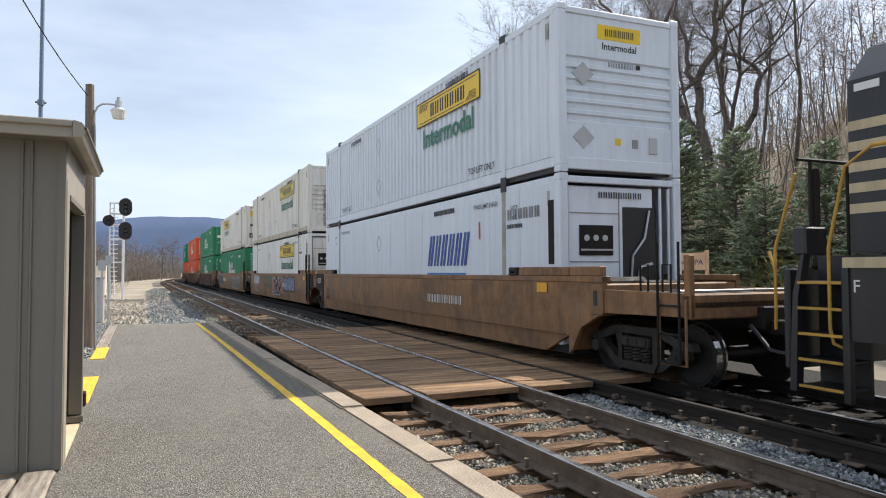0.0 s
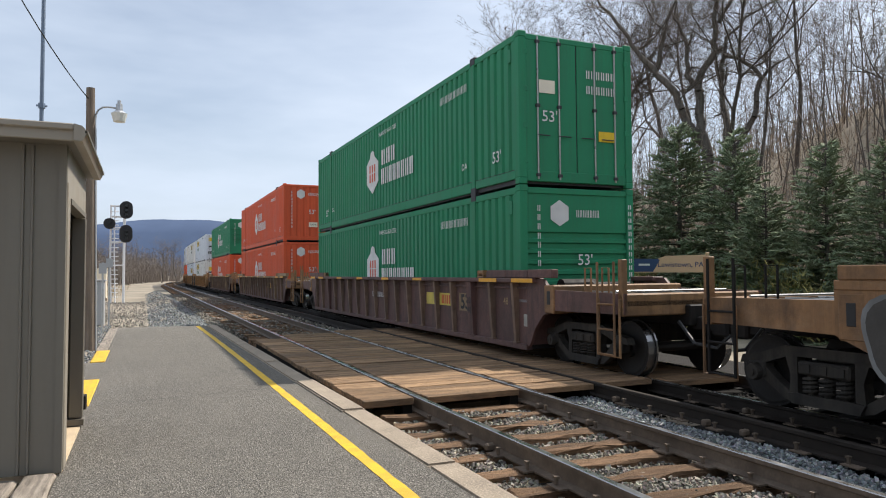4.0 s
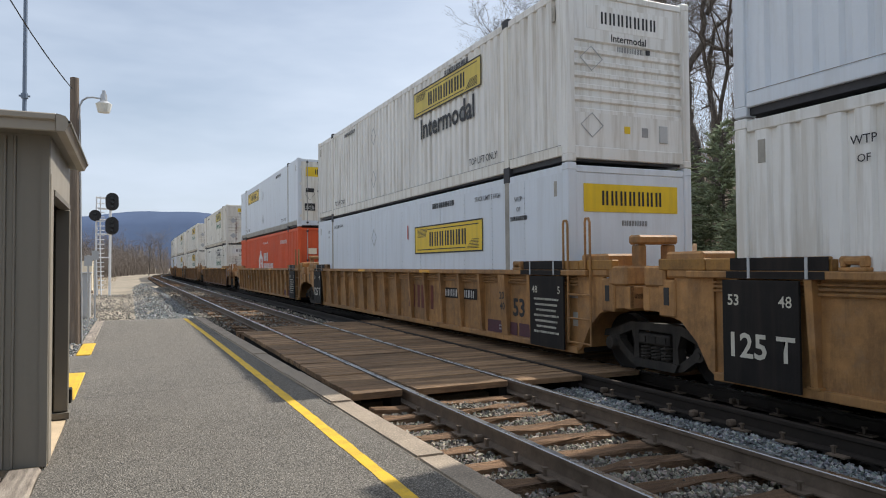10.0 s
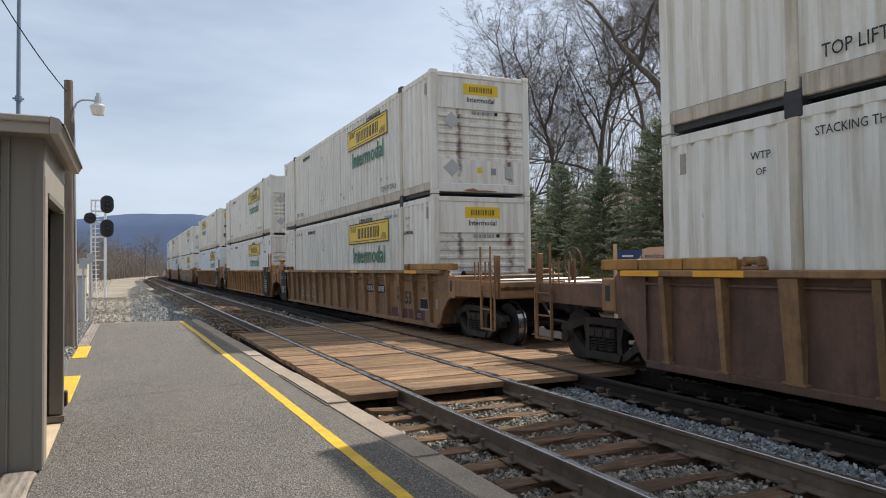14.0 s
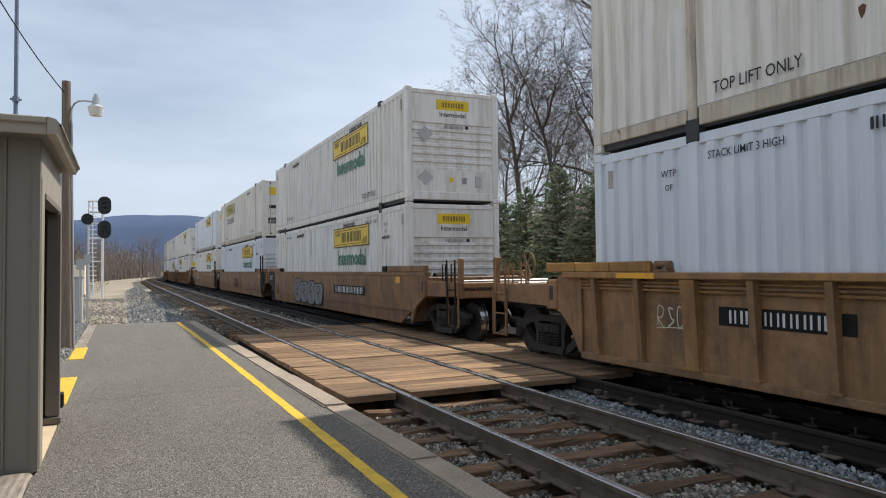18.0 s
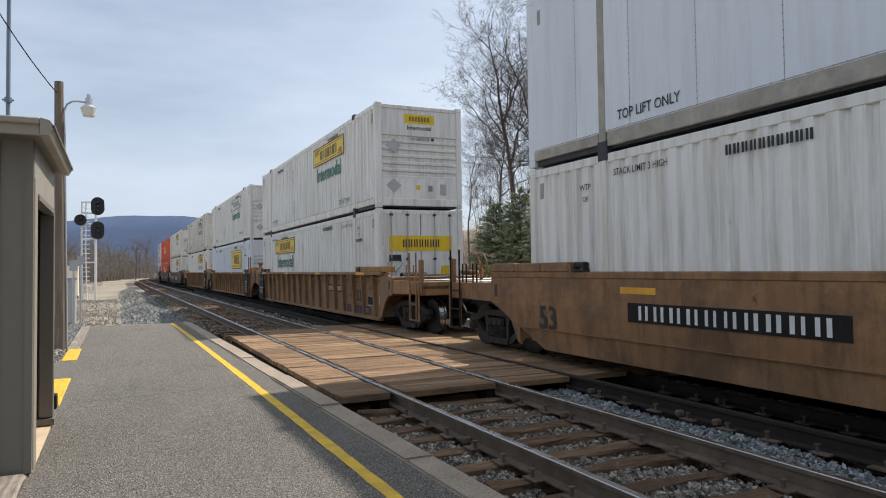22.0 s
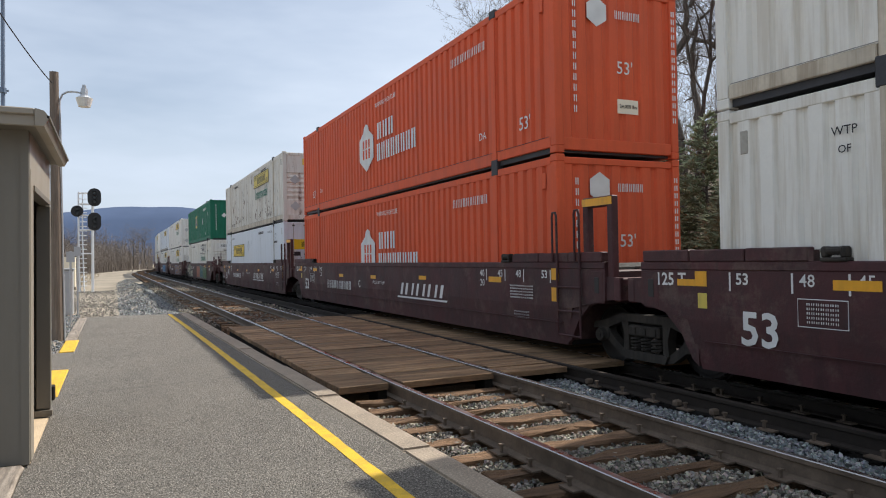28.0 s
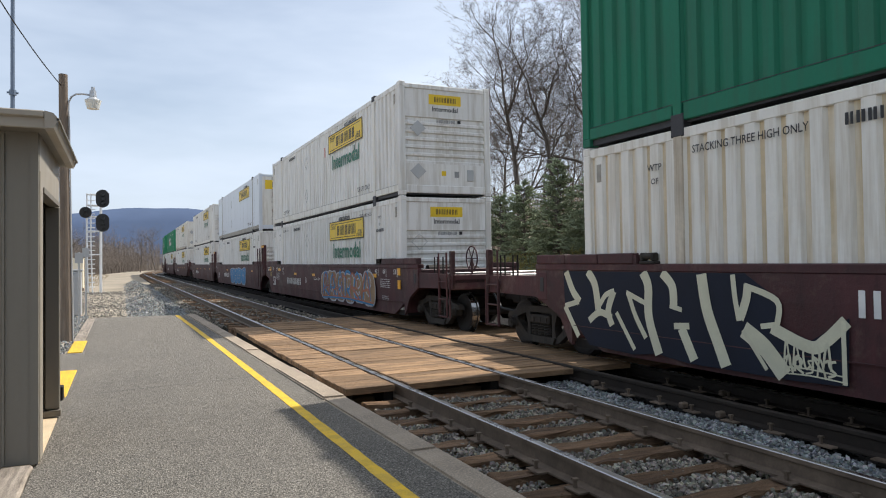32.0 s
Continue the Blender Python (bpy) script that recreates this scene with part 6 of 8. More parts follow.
def make_cooler(c, P):
    """The refrigeration unit set into a container's end."""
    hw = CW / 2
    u = part("cooling_unit", cuboid(-hw + 0.2, hw - 0.55, 0.10, 0.5, 0.2, 2.7, 0.03), P, c, "white refrigeration unit with a dark open side")
    g = part("vent_grille", cuboid(-0.86, -0.16, 0.07, 0.10, 1.50, 2.02, 0.01), BLACK_STEEL, u, "dark gauge panel in a white frame")
    for k in range(3):
        part("gauge", rod(bmesh.new(), (-0.72 + 0.19 * k, 0.06, 1.80), (-0.72 + 0.19 * k, 0.07, 1.80), 0.055, 12), PALE_MARK, g)
    part("latch_bar", cuboid(-0.84, -0.18, 0.06, 0.07, 1.58, 1.61), STEEL, g)
    part("seam", cuboid(-1.05, -0.02, 0.09, 0.099, 1.38, 1.40), SEAM, u)
    part("seam", cuboid(-1.05, -0.02, 0.09, 0.099, 2.22, 2.24), SEAM, u)
    part("seam", cuboid(-0.03, -0.01, 0.09, 0.099, 0.4, 2.6), SEAM, u)
    b = part("engine_bay", cuboid(0.05, 0.78, 0.085, 0.42, 0.40, 2.36, 0.02), BLACK, u)
    part("fuel_tank", rod(bmesh.new(), (0.10, 0.12, 0.72), (0.74, 0.12, 0.72), 0.16, 12), BLACK_STEEL, b)
    bm = bmesh.new()
    pipe(bm, [(0.2, 0.07, 0.9), (0.24, 0.05, 1.5), (0.5, 0.05, 1.8), (0.62, 0.06, 2.3)], 0.022, 6)
    pipe(bm, [(0.35, 0.06, 1.0), (0.40, 0.05, 1.3), (0.66, 0.05, 1.35)], 0.03, 6)
    part("hose", bm, STEEL, b)
    for x in (0.86, 1.05):
        part("frame_post", rod(bmesh.new(), (x, 0.06, 0.2), (x, 0.06, 2.7), 0.03, 6), P, u)
    bars_end(u, 0.95, 0.11, 0.0, 2.55, 0.08, INK, 9)
    bars_end(u, 0.8, 0.13, 0.35, 0.33, 0.08, INK, 6)
    part("side_recess", cuboid(-hw - 0.001, -hw + 0.02, 0.20, 0.38, 1.35, 2.45), BLACK_STEEL, c)


# ---- well wagons ----
def car_paint(name, col, dirt=0.35, dust=0.22):
    return mat(name, col, 0.6, spec=0.3, var=0.28, scale=1.1, fine=9, dirt=dirt, dirt_col=tuple(0.4 * x + 0.012 for x in col), rust=0.35, tone=0.2, grime=0.8, grime_col=tuple(0.35 * x + 0.016 for x in col), dust=dust, bump=0.25, bscale=25)


TAN = car_paint("tan_wagon_paint", (0.315, 0.167, 0.076))
ORANGE = car_paint("ochre_wagon_paint", (0.445, 0.232, 0.085))
OCHRE_OLD = car_paint("weathered_ochre_paint", (0.345, 0.19, 0.088))
BROWN = car_paint("dark_brown_wagon_paint", (0.165, 0.090, 0.078), dust=0.05)
BROWN_R = car_paint("red_brown_wagon_paint", (0.185, 0.100, 0.066), dust=0.08)
MAROON = car_paint("maroon_wagon_paint", (0.085, 0.032, 0.034), 0.2)
RIB_BROWN = car_paint("worn_rib_paint", (0.27, 0.175, 0.12))
CHORD_PALE = car_paint("dusty_chord_paint", (0.36, 0.245, 0.135))
GRAFF_PALE = mat("pale_spray_paint", (0.42, 0.42, 0.44), 0.6, spec=0.15, var=0.2)
GRAFF_CREAM = mat("cream_spray_paint", (0.62, 0.60, 0.45), 0.6, spec=0.15, var=0.12)
GRAFF_SILVER = mat("silver_spray_paint", (0.22, 0.22, 0.215), 0.5, spec=0.15, var=0.35, scale=2.5)
GRAFF_DARK = mat("smoky_spray_paint", (0.085, 0.078, 0.07), 0.6, spec=0.15, var=0.3)
GRAFF_WHITE = mat("white_spray_paint", (0.50, 0.50, 0.50), 0.6, spec=0.15, var=0.3, scale=3)
GRAFF_TAN = mat("sandy_spray_paint", (0.30, 0.20, 0.115), 0.6, spec=0.15, var=0.3, scale=3)
GRAFF_BLUE_GREY = mat("blue_grey_spray_paint", (0.10, 0.13, 0.16), 0.6, spec=0.15, var=0.3, scale=3)
GRAFF_LILAC = mat("blue_silver_spray_paint", (0.27, 0.29, 0.38), 0.6, spec=0.15, var=0.25, scale=3)
GRAFF_SMOKE = mat("smoky_brown_spray_paint", (0.17, 0.135, 0.10), 0.6, spec=0.15, var=0.4, scale=2)
GRAFF_NAVY = mat("navy_spray_paint", (0.018, 0.022, 0.035), 0.6, spec=0.15, var=0.2)
GRAFF_BLUE = mat("blue_spray_paint", (0.06, 0.22, 0.42), 0.6, spec=0.15, var=0.2)
GRAFF_TEAL = mat("teal_spray_paint", (0.07, 0.16, 0.17), 0.6, spec=0.15, var=0.3)
GRAFF_GREEN = mat("green_spray_paint", (0.10, 0.17, 0.075), 0.6, spec=0.15, var=0.3)
GRAFF_PINK = mat("pink_spray_paint", (0.42, 0.16, 0.10), 0.6, spec=0.15, var=0.3)

PALE_INK = mat("worn_pale_lettering", (0.58, 0.55, 0.46), 0.7, var=0.2, fine=20)
FLAP = car_paint("worn_orange_beam_paint", (0.42, 0.215, 0.055), 0.25)
PRIMER = mat("maroon_stencil_patch", (0.095, 0.035, 0.045), 0.7, var=0.3, scale=3, fine=14)
SILL, FOOT = 1.50, 0.20


def make_truck(parent, y, m=BLACK_STEEL):
    t = link("truck", shared("truck_bolster", truck_frame, TRUCK), parent, "grimy black freight truck")
    t.location = (0, y, 0)
    for dy in (-0.89, 0.89):
        o = link("axle", shared("axle", lambda: rod(bmesh.new(), (-0.75, 0, 0.42), (0.75, 0, 0.42), 0.08, 10), WHEEL), t)
        o.location = (0, dy, 0)
        for x in (-0.755, 0.755):
            w = link("wheel", wheel_mesh(1 if x > 0 else -1), t, "dark steel wheel")
            w.location = (x, dy, 0.42)
    for k in range(3):
        o = link("spring", shared("spring", spring_shape, TRUCK), t)
        o.location = (-1.02, -0.2 + 0.2 * k, 0)
    return t


def wheel_mesh(s):
    """A wheel with a polished tread."""
    k = ("wheel", s)
    if k not in MESHES:
        me = mesh_of(wheel_shape(s), WHEEL, "wheel")
        me.materials.append(TREAD)
        for f in me.polygons:
            if abs(f.normal.x) < 0.6 and math.hypot(f.center.y, f.center.z) > 0.35:
                f.material_index = 1
        MESHES[k] = me
    return MESHES[k]


def wheel_shape(s):
    bm = bmesh.new()
    rod(bm, (-0.065, 0, 0), (0.065, 0, 0), 0.42, 28)
    rod(bm, (-s * 0.065, 0, 0), (-s * 0.095, 0, 0), 0.45, 28)
    rod(bm, (s * 0.065, 0, 0), (s * 0.075, 0, 0), 0.40, 28, 0.37)
    rod(bm, (s * 0.05, 0, 0), (s * 0.12, 0, 0), 0.13, 14)
    return bm


def spring_shape():
    bm = bmesh.new()
    pts = [(0.075 * math.cos(a), 0.075 * math.sin(a), 0.265 + 0.046 * a / math.tau) for a in [i * math.tau / 10 for i in range(41)]]
    pipe(bm, pts, 0.019, 5)
    rod(bm, (0, 0, 0.25), (0, 0, 0.47), 0.04, 8)
    return bm


def truck_frame():
    """Cast side frames with a spring nest between two columns, joined by a bolster."""
    bm = bmesh.new()
    for s in (-1, 1):
        x0, x1 = sorted((s * 0.92, s * 1.06))
        k0 = len(bm.edges)
        # top member, sloping down to the axle boxes
        prism(bm, [(-1.14, 0.50), (-1.10, 0.60), (-0.86, 0.64), (-0.50, 0.76), (0.50, 0.76), (0.86, 0.64), (1.10, 0.60), (1.14, 0.50), (0.80, 0.53), (0.44, 0.65), (-0.44, 0.65), (-0.80, 0.53)], "x", x0, x1)
        # spring seat
        prism(bm, [(-0.46, 0.24), (-0.40, 0.13), (0.40, 0.13), (0.46, 0.24), (0.34, 0.25), (-0.34, 0.25)], "x", x0 - 0.03, x1 + 0.03)
        for q in (-1, 1):
            # sloping member from the axle box to the spring seat, and the column beside the springs
            prism(bm, [(q * 1.00, 0.52), (q * 0.82, 0.525), (q * 0.62, 0.36), (q * 0.44, 0.245), (q * 0.42, 0.14), (q * 0.52, 0.16), (q * 0.80, 0.34)], "x", x0 + 0.01, x1 - 0.01)
            prism(bm, [(q * 0.34, 0.24), (q * 0.45, 0.24), (q * 0.43, 0.45), (q * 0.50, 0.66), (q * 0.34, 0.66)], "x", x0, x1)
            # axle box with its round cap and bolts
            box(bm, x0 - 0.02, x1 + 0.02, q * 0.89 - 0.12, q * 0.89 + 0.12, 0.36, 0.545, 0.02)
            k = s * 1.08
            rod(bm, (k, q * 0.89, 0.42), (k + s * 0.07, q * 0.89, 0.42), 0.105, 14, 0.09)
            rod(bm, (k + s * 0.07, q * 0.89, 0.42), (k + s * 0.085, q * 0.89, 0.42), 0.045, 8)
        # end of the bolster over the springs
        box(bm, *sorted((s * 0.90, s * 1.10)), -0.31, 0.31, 0.46, 0.61, 0.02)
        for a in (-0.2, 0.0, 0.2):
            box(bm, *sorted((s * 1.10, s * 1.115)), a - 0.055, a + 0.055, 0.49, 0.58)
        # brake beam hanger
        rod(bm, (s * 0.80, -0.45, 0.35), (s * 0.80, 0.45, 0.35), 0.03, 6)
    box(bm, -0.90, 0.90, -0.22, 0.22, 0.42, 0.72)
    return bm


def deck_text(c, x, items):
    for text, size, y, z, m in items:
        word_side(c, text, size, y, z, m, x)


def ribbon(bm, pts, w, x, steps=5):
    """A flat painted stroke that bends smoothly through points (y, z)."""
    fine = []
    for i in range(len(pts) - 1):
        p0, p1, p2, p3 = pts[max(0, i - 1)], pts[i], pts[i + 1], pts[min(len(pts) - 1, i + 2)]
        for k in range(steps):
            t = k / steps
            fine.append(tuple(0.5 * ((2 * b) + (c - a) * t + (2 * a - 5 * b + 4 * c - d) * t * t + (3 * b - a - 3 * c + d) * t ** 3) for a, b, c, d in zip(p0, p1, p2, p3)))
    fine.append(pts[-1])
    rows = []
    for i, p in enumerate(fine):
        a, b = fine[max(0, i - 1)], fine[min(len(fine) - 1, i + 1)]
        d = Vector((b[0] - a[0], b[1] - a[1]))
        u = Vector((-d.y, d.x)).normalized() * w / 2 if d.length > 1e-6 else Vector((w / 2, 0))
        rows.append((bm.verts.new((x, p[0] + u.x, p[1] + u.y)), bm.verts.new((x, p[0] - u.x, p[1] - u.y))))
    for (a, b), (c, d) in zip(rows, rows[1:]):
        bm.faces.new((a, b, d, c))
    return bm


def squiggle(parent, y0, y1, z0, z1, material, seed, x, n=6, w=0.04):
    """Looping spray-painted strokes, letter after letter, with a flourish under them."""
    rnd = random.Random(seed)
    bm = bmesh.new()
    step, h = (y1 - y0) / n, z1 - z0
    for i in range(n):
        b = y1 - i * step
        r = lambda: rnd.uniform(-0.09, 0.09)
        kind = rnd.choice(range(4))
        u = lambda p, q: (b - (p + r()) * step, z0 + (q + r()) * h)
        k = ([u(0.1, 0.1), u(0.2, 0.95), u(0.7, 0.85), u(0.6, 0.5), u(0.2, 0.45), u(0.85, 0.05)], [u(0.85, 0.85), u(0.35, 0.95), u(0.1, 0.5), u(0.4, 0.05), u(0.9, 0.25)],
             [u(0.1, 0.05), u(0.45, 1.0), u(0.85, 0.05), u(0.7, 0.4), u(0.2, 0.35)], [u(0.8, 0.9), u(0.3, 0.8), u(0.5, 0.5), u(0.8, 0.25), u(0.15, 0.08)])[kind]
        ribbon(bm, k, w * rnd.uniform(0.75, 1.1), x)
    ribbon(bm, [(y1, z0 - 0.02 * h), ((y0 + y1) / 2, z0 + 0.06 * h), (y0 - 0.1, z0 - 0.03 * h)], w * 0.6, x - 0.0006)
    return tagged(part("graffiti", bm, material, parent, "spray-painted graffiti"), kind="stuff")


def blocks(parent, y0, y1, z0, z1, mats, seed, x, n=5):
    """Swollen graffiti letters: each a painted shape in a thick outline, with a counter and a leg drawn in."""
    rnd = random.Random(seed)
    w = (y1 - y0) / n
    for i in range(n):
        mid = y1 - (i + 0.5) * w
        top, foot = z1 - rnd.uniform(0, 0.16) * (z1 - z0), z0 + rnd.uniform(0, 0.05) * (z1 - z0)
        slant, bulge, ph = rnd.uniform(-0.16, 0.10), rnd.uniform(0.05, 0.13), rnd.uniform(0, math.tau)
        hh, zc = (top - foot) / 2, (top + foot) / 2
        for k, (m, g) in enumerate(zip(mats, (0.0, 0.045))):
            out = []
            for j in range(36):
                th = math.tau * j / 36
                c, s = math.cos(th), math.sin(th)
                f = (abs(c) ** 3.4 + abs(s) ** 3.4) ** (-1 / 3.4)
                f *= 1 + bulge * math.sin(3 * th + ph) * (0.4 if s < 0 else 1.0)
                yy, zz = c * f * (0.56 * w - g), max(-hh + g, min(hh - g, s * f * (hh - g)))
                out.append((mid + yy - slant * zz, zc + zz))
            d = 0.0012 * (2 * i + k)
            part("graffiti", prism(bmesh.new(), out, "x", x - 0.002 - d, x - 0.001 - d), m, parent, "broad painted graffiti letter")
        d = 0.0012 * 2 * n + 0.003
        bm = bmesh.new()
        a = lambda p, q: (mid - p * w - slant * q * hh, zc + q * hh)
        ribbon(bm, [a(-0.20, 0.10), a(-0.12, 0.55), a(0.12, 0.62), a(0.20, 0.30), a(0.02, 0.02), a(-0.20, 0.10)], 0.045, x - d)
        if rnd.random() < 0.6:
            ribbon(bm, [a(-0.05, -0.02), a(0.10, -0.35), a(0.16, -0.7), a(0.20, -0.97)], 0.045, x - d - 0.001)
        else:
            ribbon(bm, [a(-0.30, -0.2), a(-0.05, -0.42), a(0.05, -0.2), a(0.15, -0.75)], 0.045, x - d - 0.001)
        tagged(part("graffiti", bm, mats[0], parent, "strokes drawn into a graffiti letter"), kind="stuff")


def make_well(name, label, style, paint, front, rear, seed, chord=None, plate=False, number=4.75):
    """A well wagon that carries two containers; y = 0 at the container's end, z = 0 at the rail.
    front and rear: 'shared' where the wagon leans on a truck in common, 'free' where it has its own truck and coupler."""
    c = empty(name, pose(0, 0, 0), label, "well wagon", "wagons of the train")
    X = 1.36
    ends = {"shared": 1.55, "free": 3.05}
    f, r = -ends[front], CL + ends[rear]
    P = paint
    ch = chord or paint

    E = OCHRE_OLD if paint in (BROWN, BROWN_R) else P
    RB = RIB_BROWN if paint is BROWN else OCHRE_OLD if paint is BROWN_R else P
    dark_car = paint in (BROWN, BROWN_R)

    def add(nm, key, build, m=P, loc=(0, 0, 0), parent=c, lab=""):
        o = link(nm, shared(key, build, m), parent, lab)
        o.location = loc
        return o

    wf, wr = -0.30, CL + 0.30
    D = 0.05 if style == "rib" else 0.0      # how far the chord stands proud of the bottom edge
    if style == "rib":
        for s in (-1, 1):
            x0, x1 = sorted((s * (X - 0.07), s * (X - 0.05)))
            add("side_plate", ("side_plate", s), lambda x0=x0, x1=x1: cuboid(x0, x1, wf, wr, FOOT + 0.06, SILL - 0.05))
            x0, x1 = sorted((s * (X - 0.16), s * (X + 0.05 + D)))
            add("top_chord", ("top_chord", s), lambda x0=x0, x1=x1: cuboid(x0, x1, wf - 0.35, wr + 0.35, SILL - 0.085, SILL, 0.012), ch)
            x0, x1 = sorted((s * (X - 0.12), s * (X + 0.015)))
            add("bottom_chord", ("bottom_chord", s), lambda x0=x0, x1=x1: cuboid(x0, x1, wf, wr, FOOT, FOOT + 0.10, 0.01))
            x0, x1 = sorted((s * (X - 0.05), s * (X - 0.005)))
            add("stringer", ("stringer", s), lambda x0=x0, x1=x1: cuboid(x0, x1, wf, wr, SILL - 0.20, SILL - 0.165, 0.006))
        for z, x, r in () if dark_car else ((SILL - 0.135, -X - 0.002, 0.014), (SILL - 0.235, -X + 0.012, 0.018)):
            add("train_pipe", ("train_pipe", z), lambda z=z, x=x, r=r: rod(bmesh.new(), (x, wf, z), (x, wr, z), r, 6), RIB_BROWN if dark_car else ch)
        if not dark_car:
            for a, b in ((0.55, 1.55), (1.62, 2.75)):
                k = part("stencil_patch", cuboid(-X + 0.042, -X + 0.046, a, b, FOOT + 0.11, FOOT + 0.34), PRIMER, c, "maroon stencil patch")
                bars_side(k, 0.4, 0.035, (a + b) / 2 - 0.1, FOOT + 0.25, PALE_MARK, -X + 0.038, 9, seed=seed)
                bars_side(k, 0.4, 0.035, (a + b) / 2 - 0.1, FOOT + 0.19, PALE_MARK, -X + 0.038, 9, seed=seed + 1)
        for i in range(18):
            y = 0.1 + (CL - 0.2) * i / 17
            wide = i in (2, 15)
            add("rib", ("rib", wide), lambda wide=wide: rib_shape(X, 0.12 if wide else 0.045), RB if not wide else ch, (0, y, 0))
    else:
        for s in (-1, 1):
            def sheet(s=s):
                bm = bmesh.new()
                a = [(wf - 0.95, 0.95), (wf + 0.75, FOOT + 0.02)] if front == "free" else [(wf - 0.95, 0.95), (wf - 0.15, 0.80), (wf + 0.03, FOOT + 0.02)]
                b = [(wr - 0.75, FOOT + 0.02), (wr + 0.95, 0.95)] if rear == "free" else [(wr - 0.03, FOOT + 0.02), (wr + 0.15, 0.80), (wr + 0.95, 0.95)]
                prism(bm, a + b + [(wr + 0.95, SILL), (wf - 0.95, SILL)], "x", *sorted((s * (X - 0.06), s * (X + 0.015))))
                for v in bm.verts:
                    if v.co.z < 0.5:
                        v.co.x -= s * 0.05
                return bm
            add("side_sheet", ("smooth_side", s, front, rear), sheet)
            x0, x1 = sorted((s * (X - 0.14), s * (X + 0.028)))
            add("top_chord", ("smooth_chord", s), lambda x0=x0, x1=x1: cuboid(x0, x1, wf - 0.95, wr + 0.95, SILL - 0.10, SILL + 0.003, 0.012), ch)
            x0, x1 = sorted((s * (X - 0.10), s * (X + 0.024)))
            add("skirt_fold", ("skirt_fold", s), lambda x0=x0, x1=x1: cuboid(x0, x1, wf + 0.1, wr - 0.1, 0.555, 0.565))
    add("well_floor", "well_floor", lambda: cuboid(-X + 0.1, X - 0.1, wf, wr, FOOT + 0.02, 0.342), BLACK_STEEL)
    for y, s, kind in ((wf, -1, front), (wr, 1, rear)):
        tip = ends[kind] - 0.30
        if style == "smooth" and kind == "shared" and paint is not MAROON:
            k = [(-0.30, SILL + 0.004), (-0.26, 0.9), (-0.06, 0.25), (0.0, 0.25), (0.13, 0.80), (0.93, 0.955), (0.93, SILL + 0.004)]
            add("end_sheet", ("black_end", s), lambda s=s, k=k: prism(bmesh.new(), [(s * a, z) for a, z in k], "x", -X - 0.032, -X - 0.016), BLACK_STEEL, (0, y, 0), lab="black painted end of the side")
        if style == "rib" and kind == "shared" and not dark_car:
            m = y - s * 0.92
            add("black_band", "chord_band", lambda: cuboid(-X - D - 0.055, -X - D - 0.051, -0.62, 0.62, SILL - 0.082, SILL - 0.003), BLACK_STEEL, (0, m, 0))
            add("black_band", "flap_band", lambda: cuboid(-X - 0.039, -X - 0.0355, -0.62, 0.62, SILL + 0.006, SILL + 0.146), BLACK_STEEL, (0, m, 0))
            for d in (-0.42, 0.30):
                add("tick", "tick", lambda: cuboid(-X - D - 0.060, -X - D - 0.056, -0.018, 0.018, SILL - 0.08, SILL + 0.145), PALE_MARK, (0, m + d, 0))
        # end bulkhead and platform over the truck
        add("bulkhead", ("bulkhead", s), lambda s=s: cuboid(-X + 0.05, X - 0.05, *sorted((0.0, s * 0.05)), FOOT + 0.1, 1.30), P, (0, y, 0))
        def arm(q, s=s, tip=tip):
            bm = bmesh.new()
            if True:
                x0, x1 = sorted((q * (X - 0.07), q * (X - 0.01)))
                prism(bm, [(0, SILL - 0.02), (0, FOOT + 0.05), (s * 0.10, FOOT + 0.12), (s * 0.28, 0.62), (s * 0.55, 0.86), (s * 0.9, 0.95), (s * tip, 0.98), (s * tip, 1.28), (s * 0.75, 1.30), (s * 0.55, SILL - 0.02)], "x", x0, x1)
            return bm
        for q in (-1, 1):
            add("end_arm", ("end_arm", s, kind, q), lambda q=q: arm(q), P, (0, y, 0))
        add("end_deck", ("end_deck", s, kind), lambda s=s, tip=tip: cuboid(-X + 0.08, X - 0.08, *sorted((s * 0.05, s * tip)), 1.10, 1.17), BLACK_STEEL, (0, y, 0))
        add("end_sill", ("end_sill", s, kind), lambda s=s, tip=tip: cuboid(-X, X, *sorted((s * (tip - 0.14), s * tip)), 0.95, 1.28, 0.02), E, (0, y, 0))
        add("centre_beam", ("centre_beam", s, kind), lambda s=s, tip=tip: cuboid(-0.22, 0.22, *sorted((s * 0.05, s * (tip + (0.35 if tip < 2 else 0.1)))), 0.78, 1.10, 0.02), BLACK_STEEL, (0, y, 0))
        # hinged guide flap along the chord at the well's end
        add("guide_flap", ("guide_flap", s), lambda s=s: flap_shape(s, X), FLAP if paint in (ORANGE, OCHRE_OLD, BROWN_R) else ch if style == "rib" else P, (0, y, 0))
        add("locking_bracket", "locking_bracket", bracket_shape, TRUCK if style == "smooth" else E, (-X, y - s * 1.78, SILL))
        if paint not in (TAN, ORANGE):
            None if paint is MAROON else add("reflector", ("reflector", style), lambda: cuboid(-X - D - 0.056, -X - D - 0.05, -0.38, 0.38, SILL - 0.08, SILL - 0.008), REFLECT, (0, y - s * 1.35, 0))
        if dark_car:
            add("reflector", ("reflector", style), None, REFLECT, (0, y + s * 0.0, 0))
        # ladders, grab irons
        gy = y + s * (tip - 0.35 if kind == "free" else 0.12)
        bm = bmesh.new()
        tall = kind == "shared"
        hgt, hw = (2.22, 0.29) if tall else (1.95 if (seed + (s > 0)) % 2 else 1.75, 0.20)
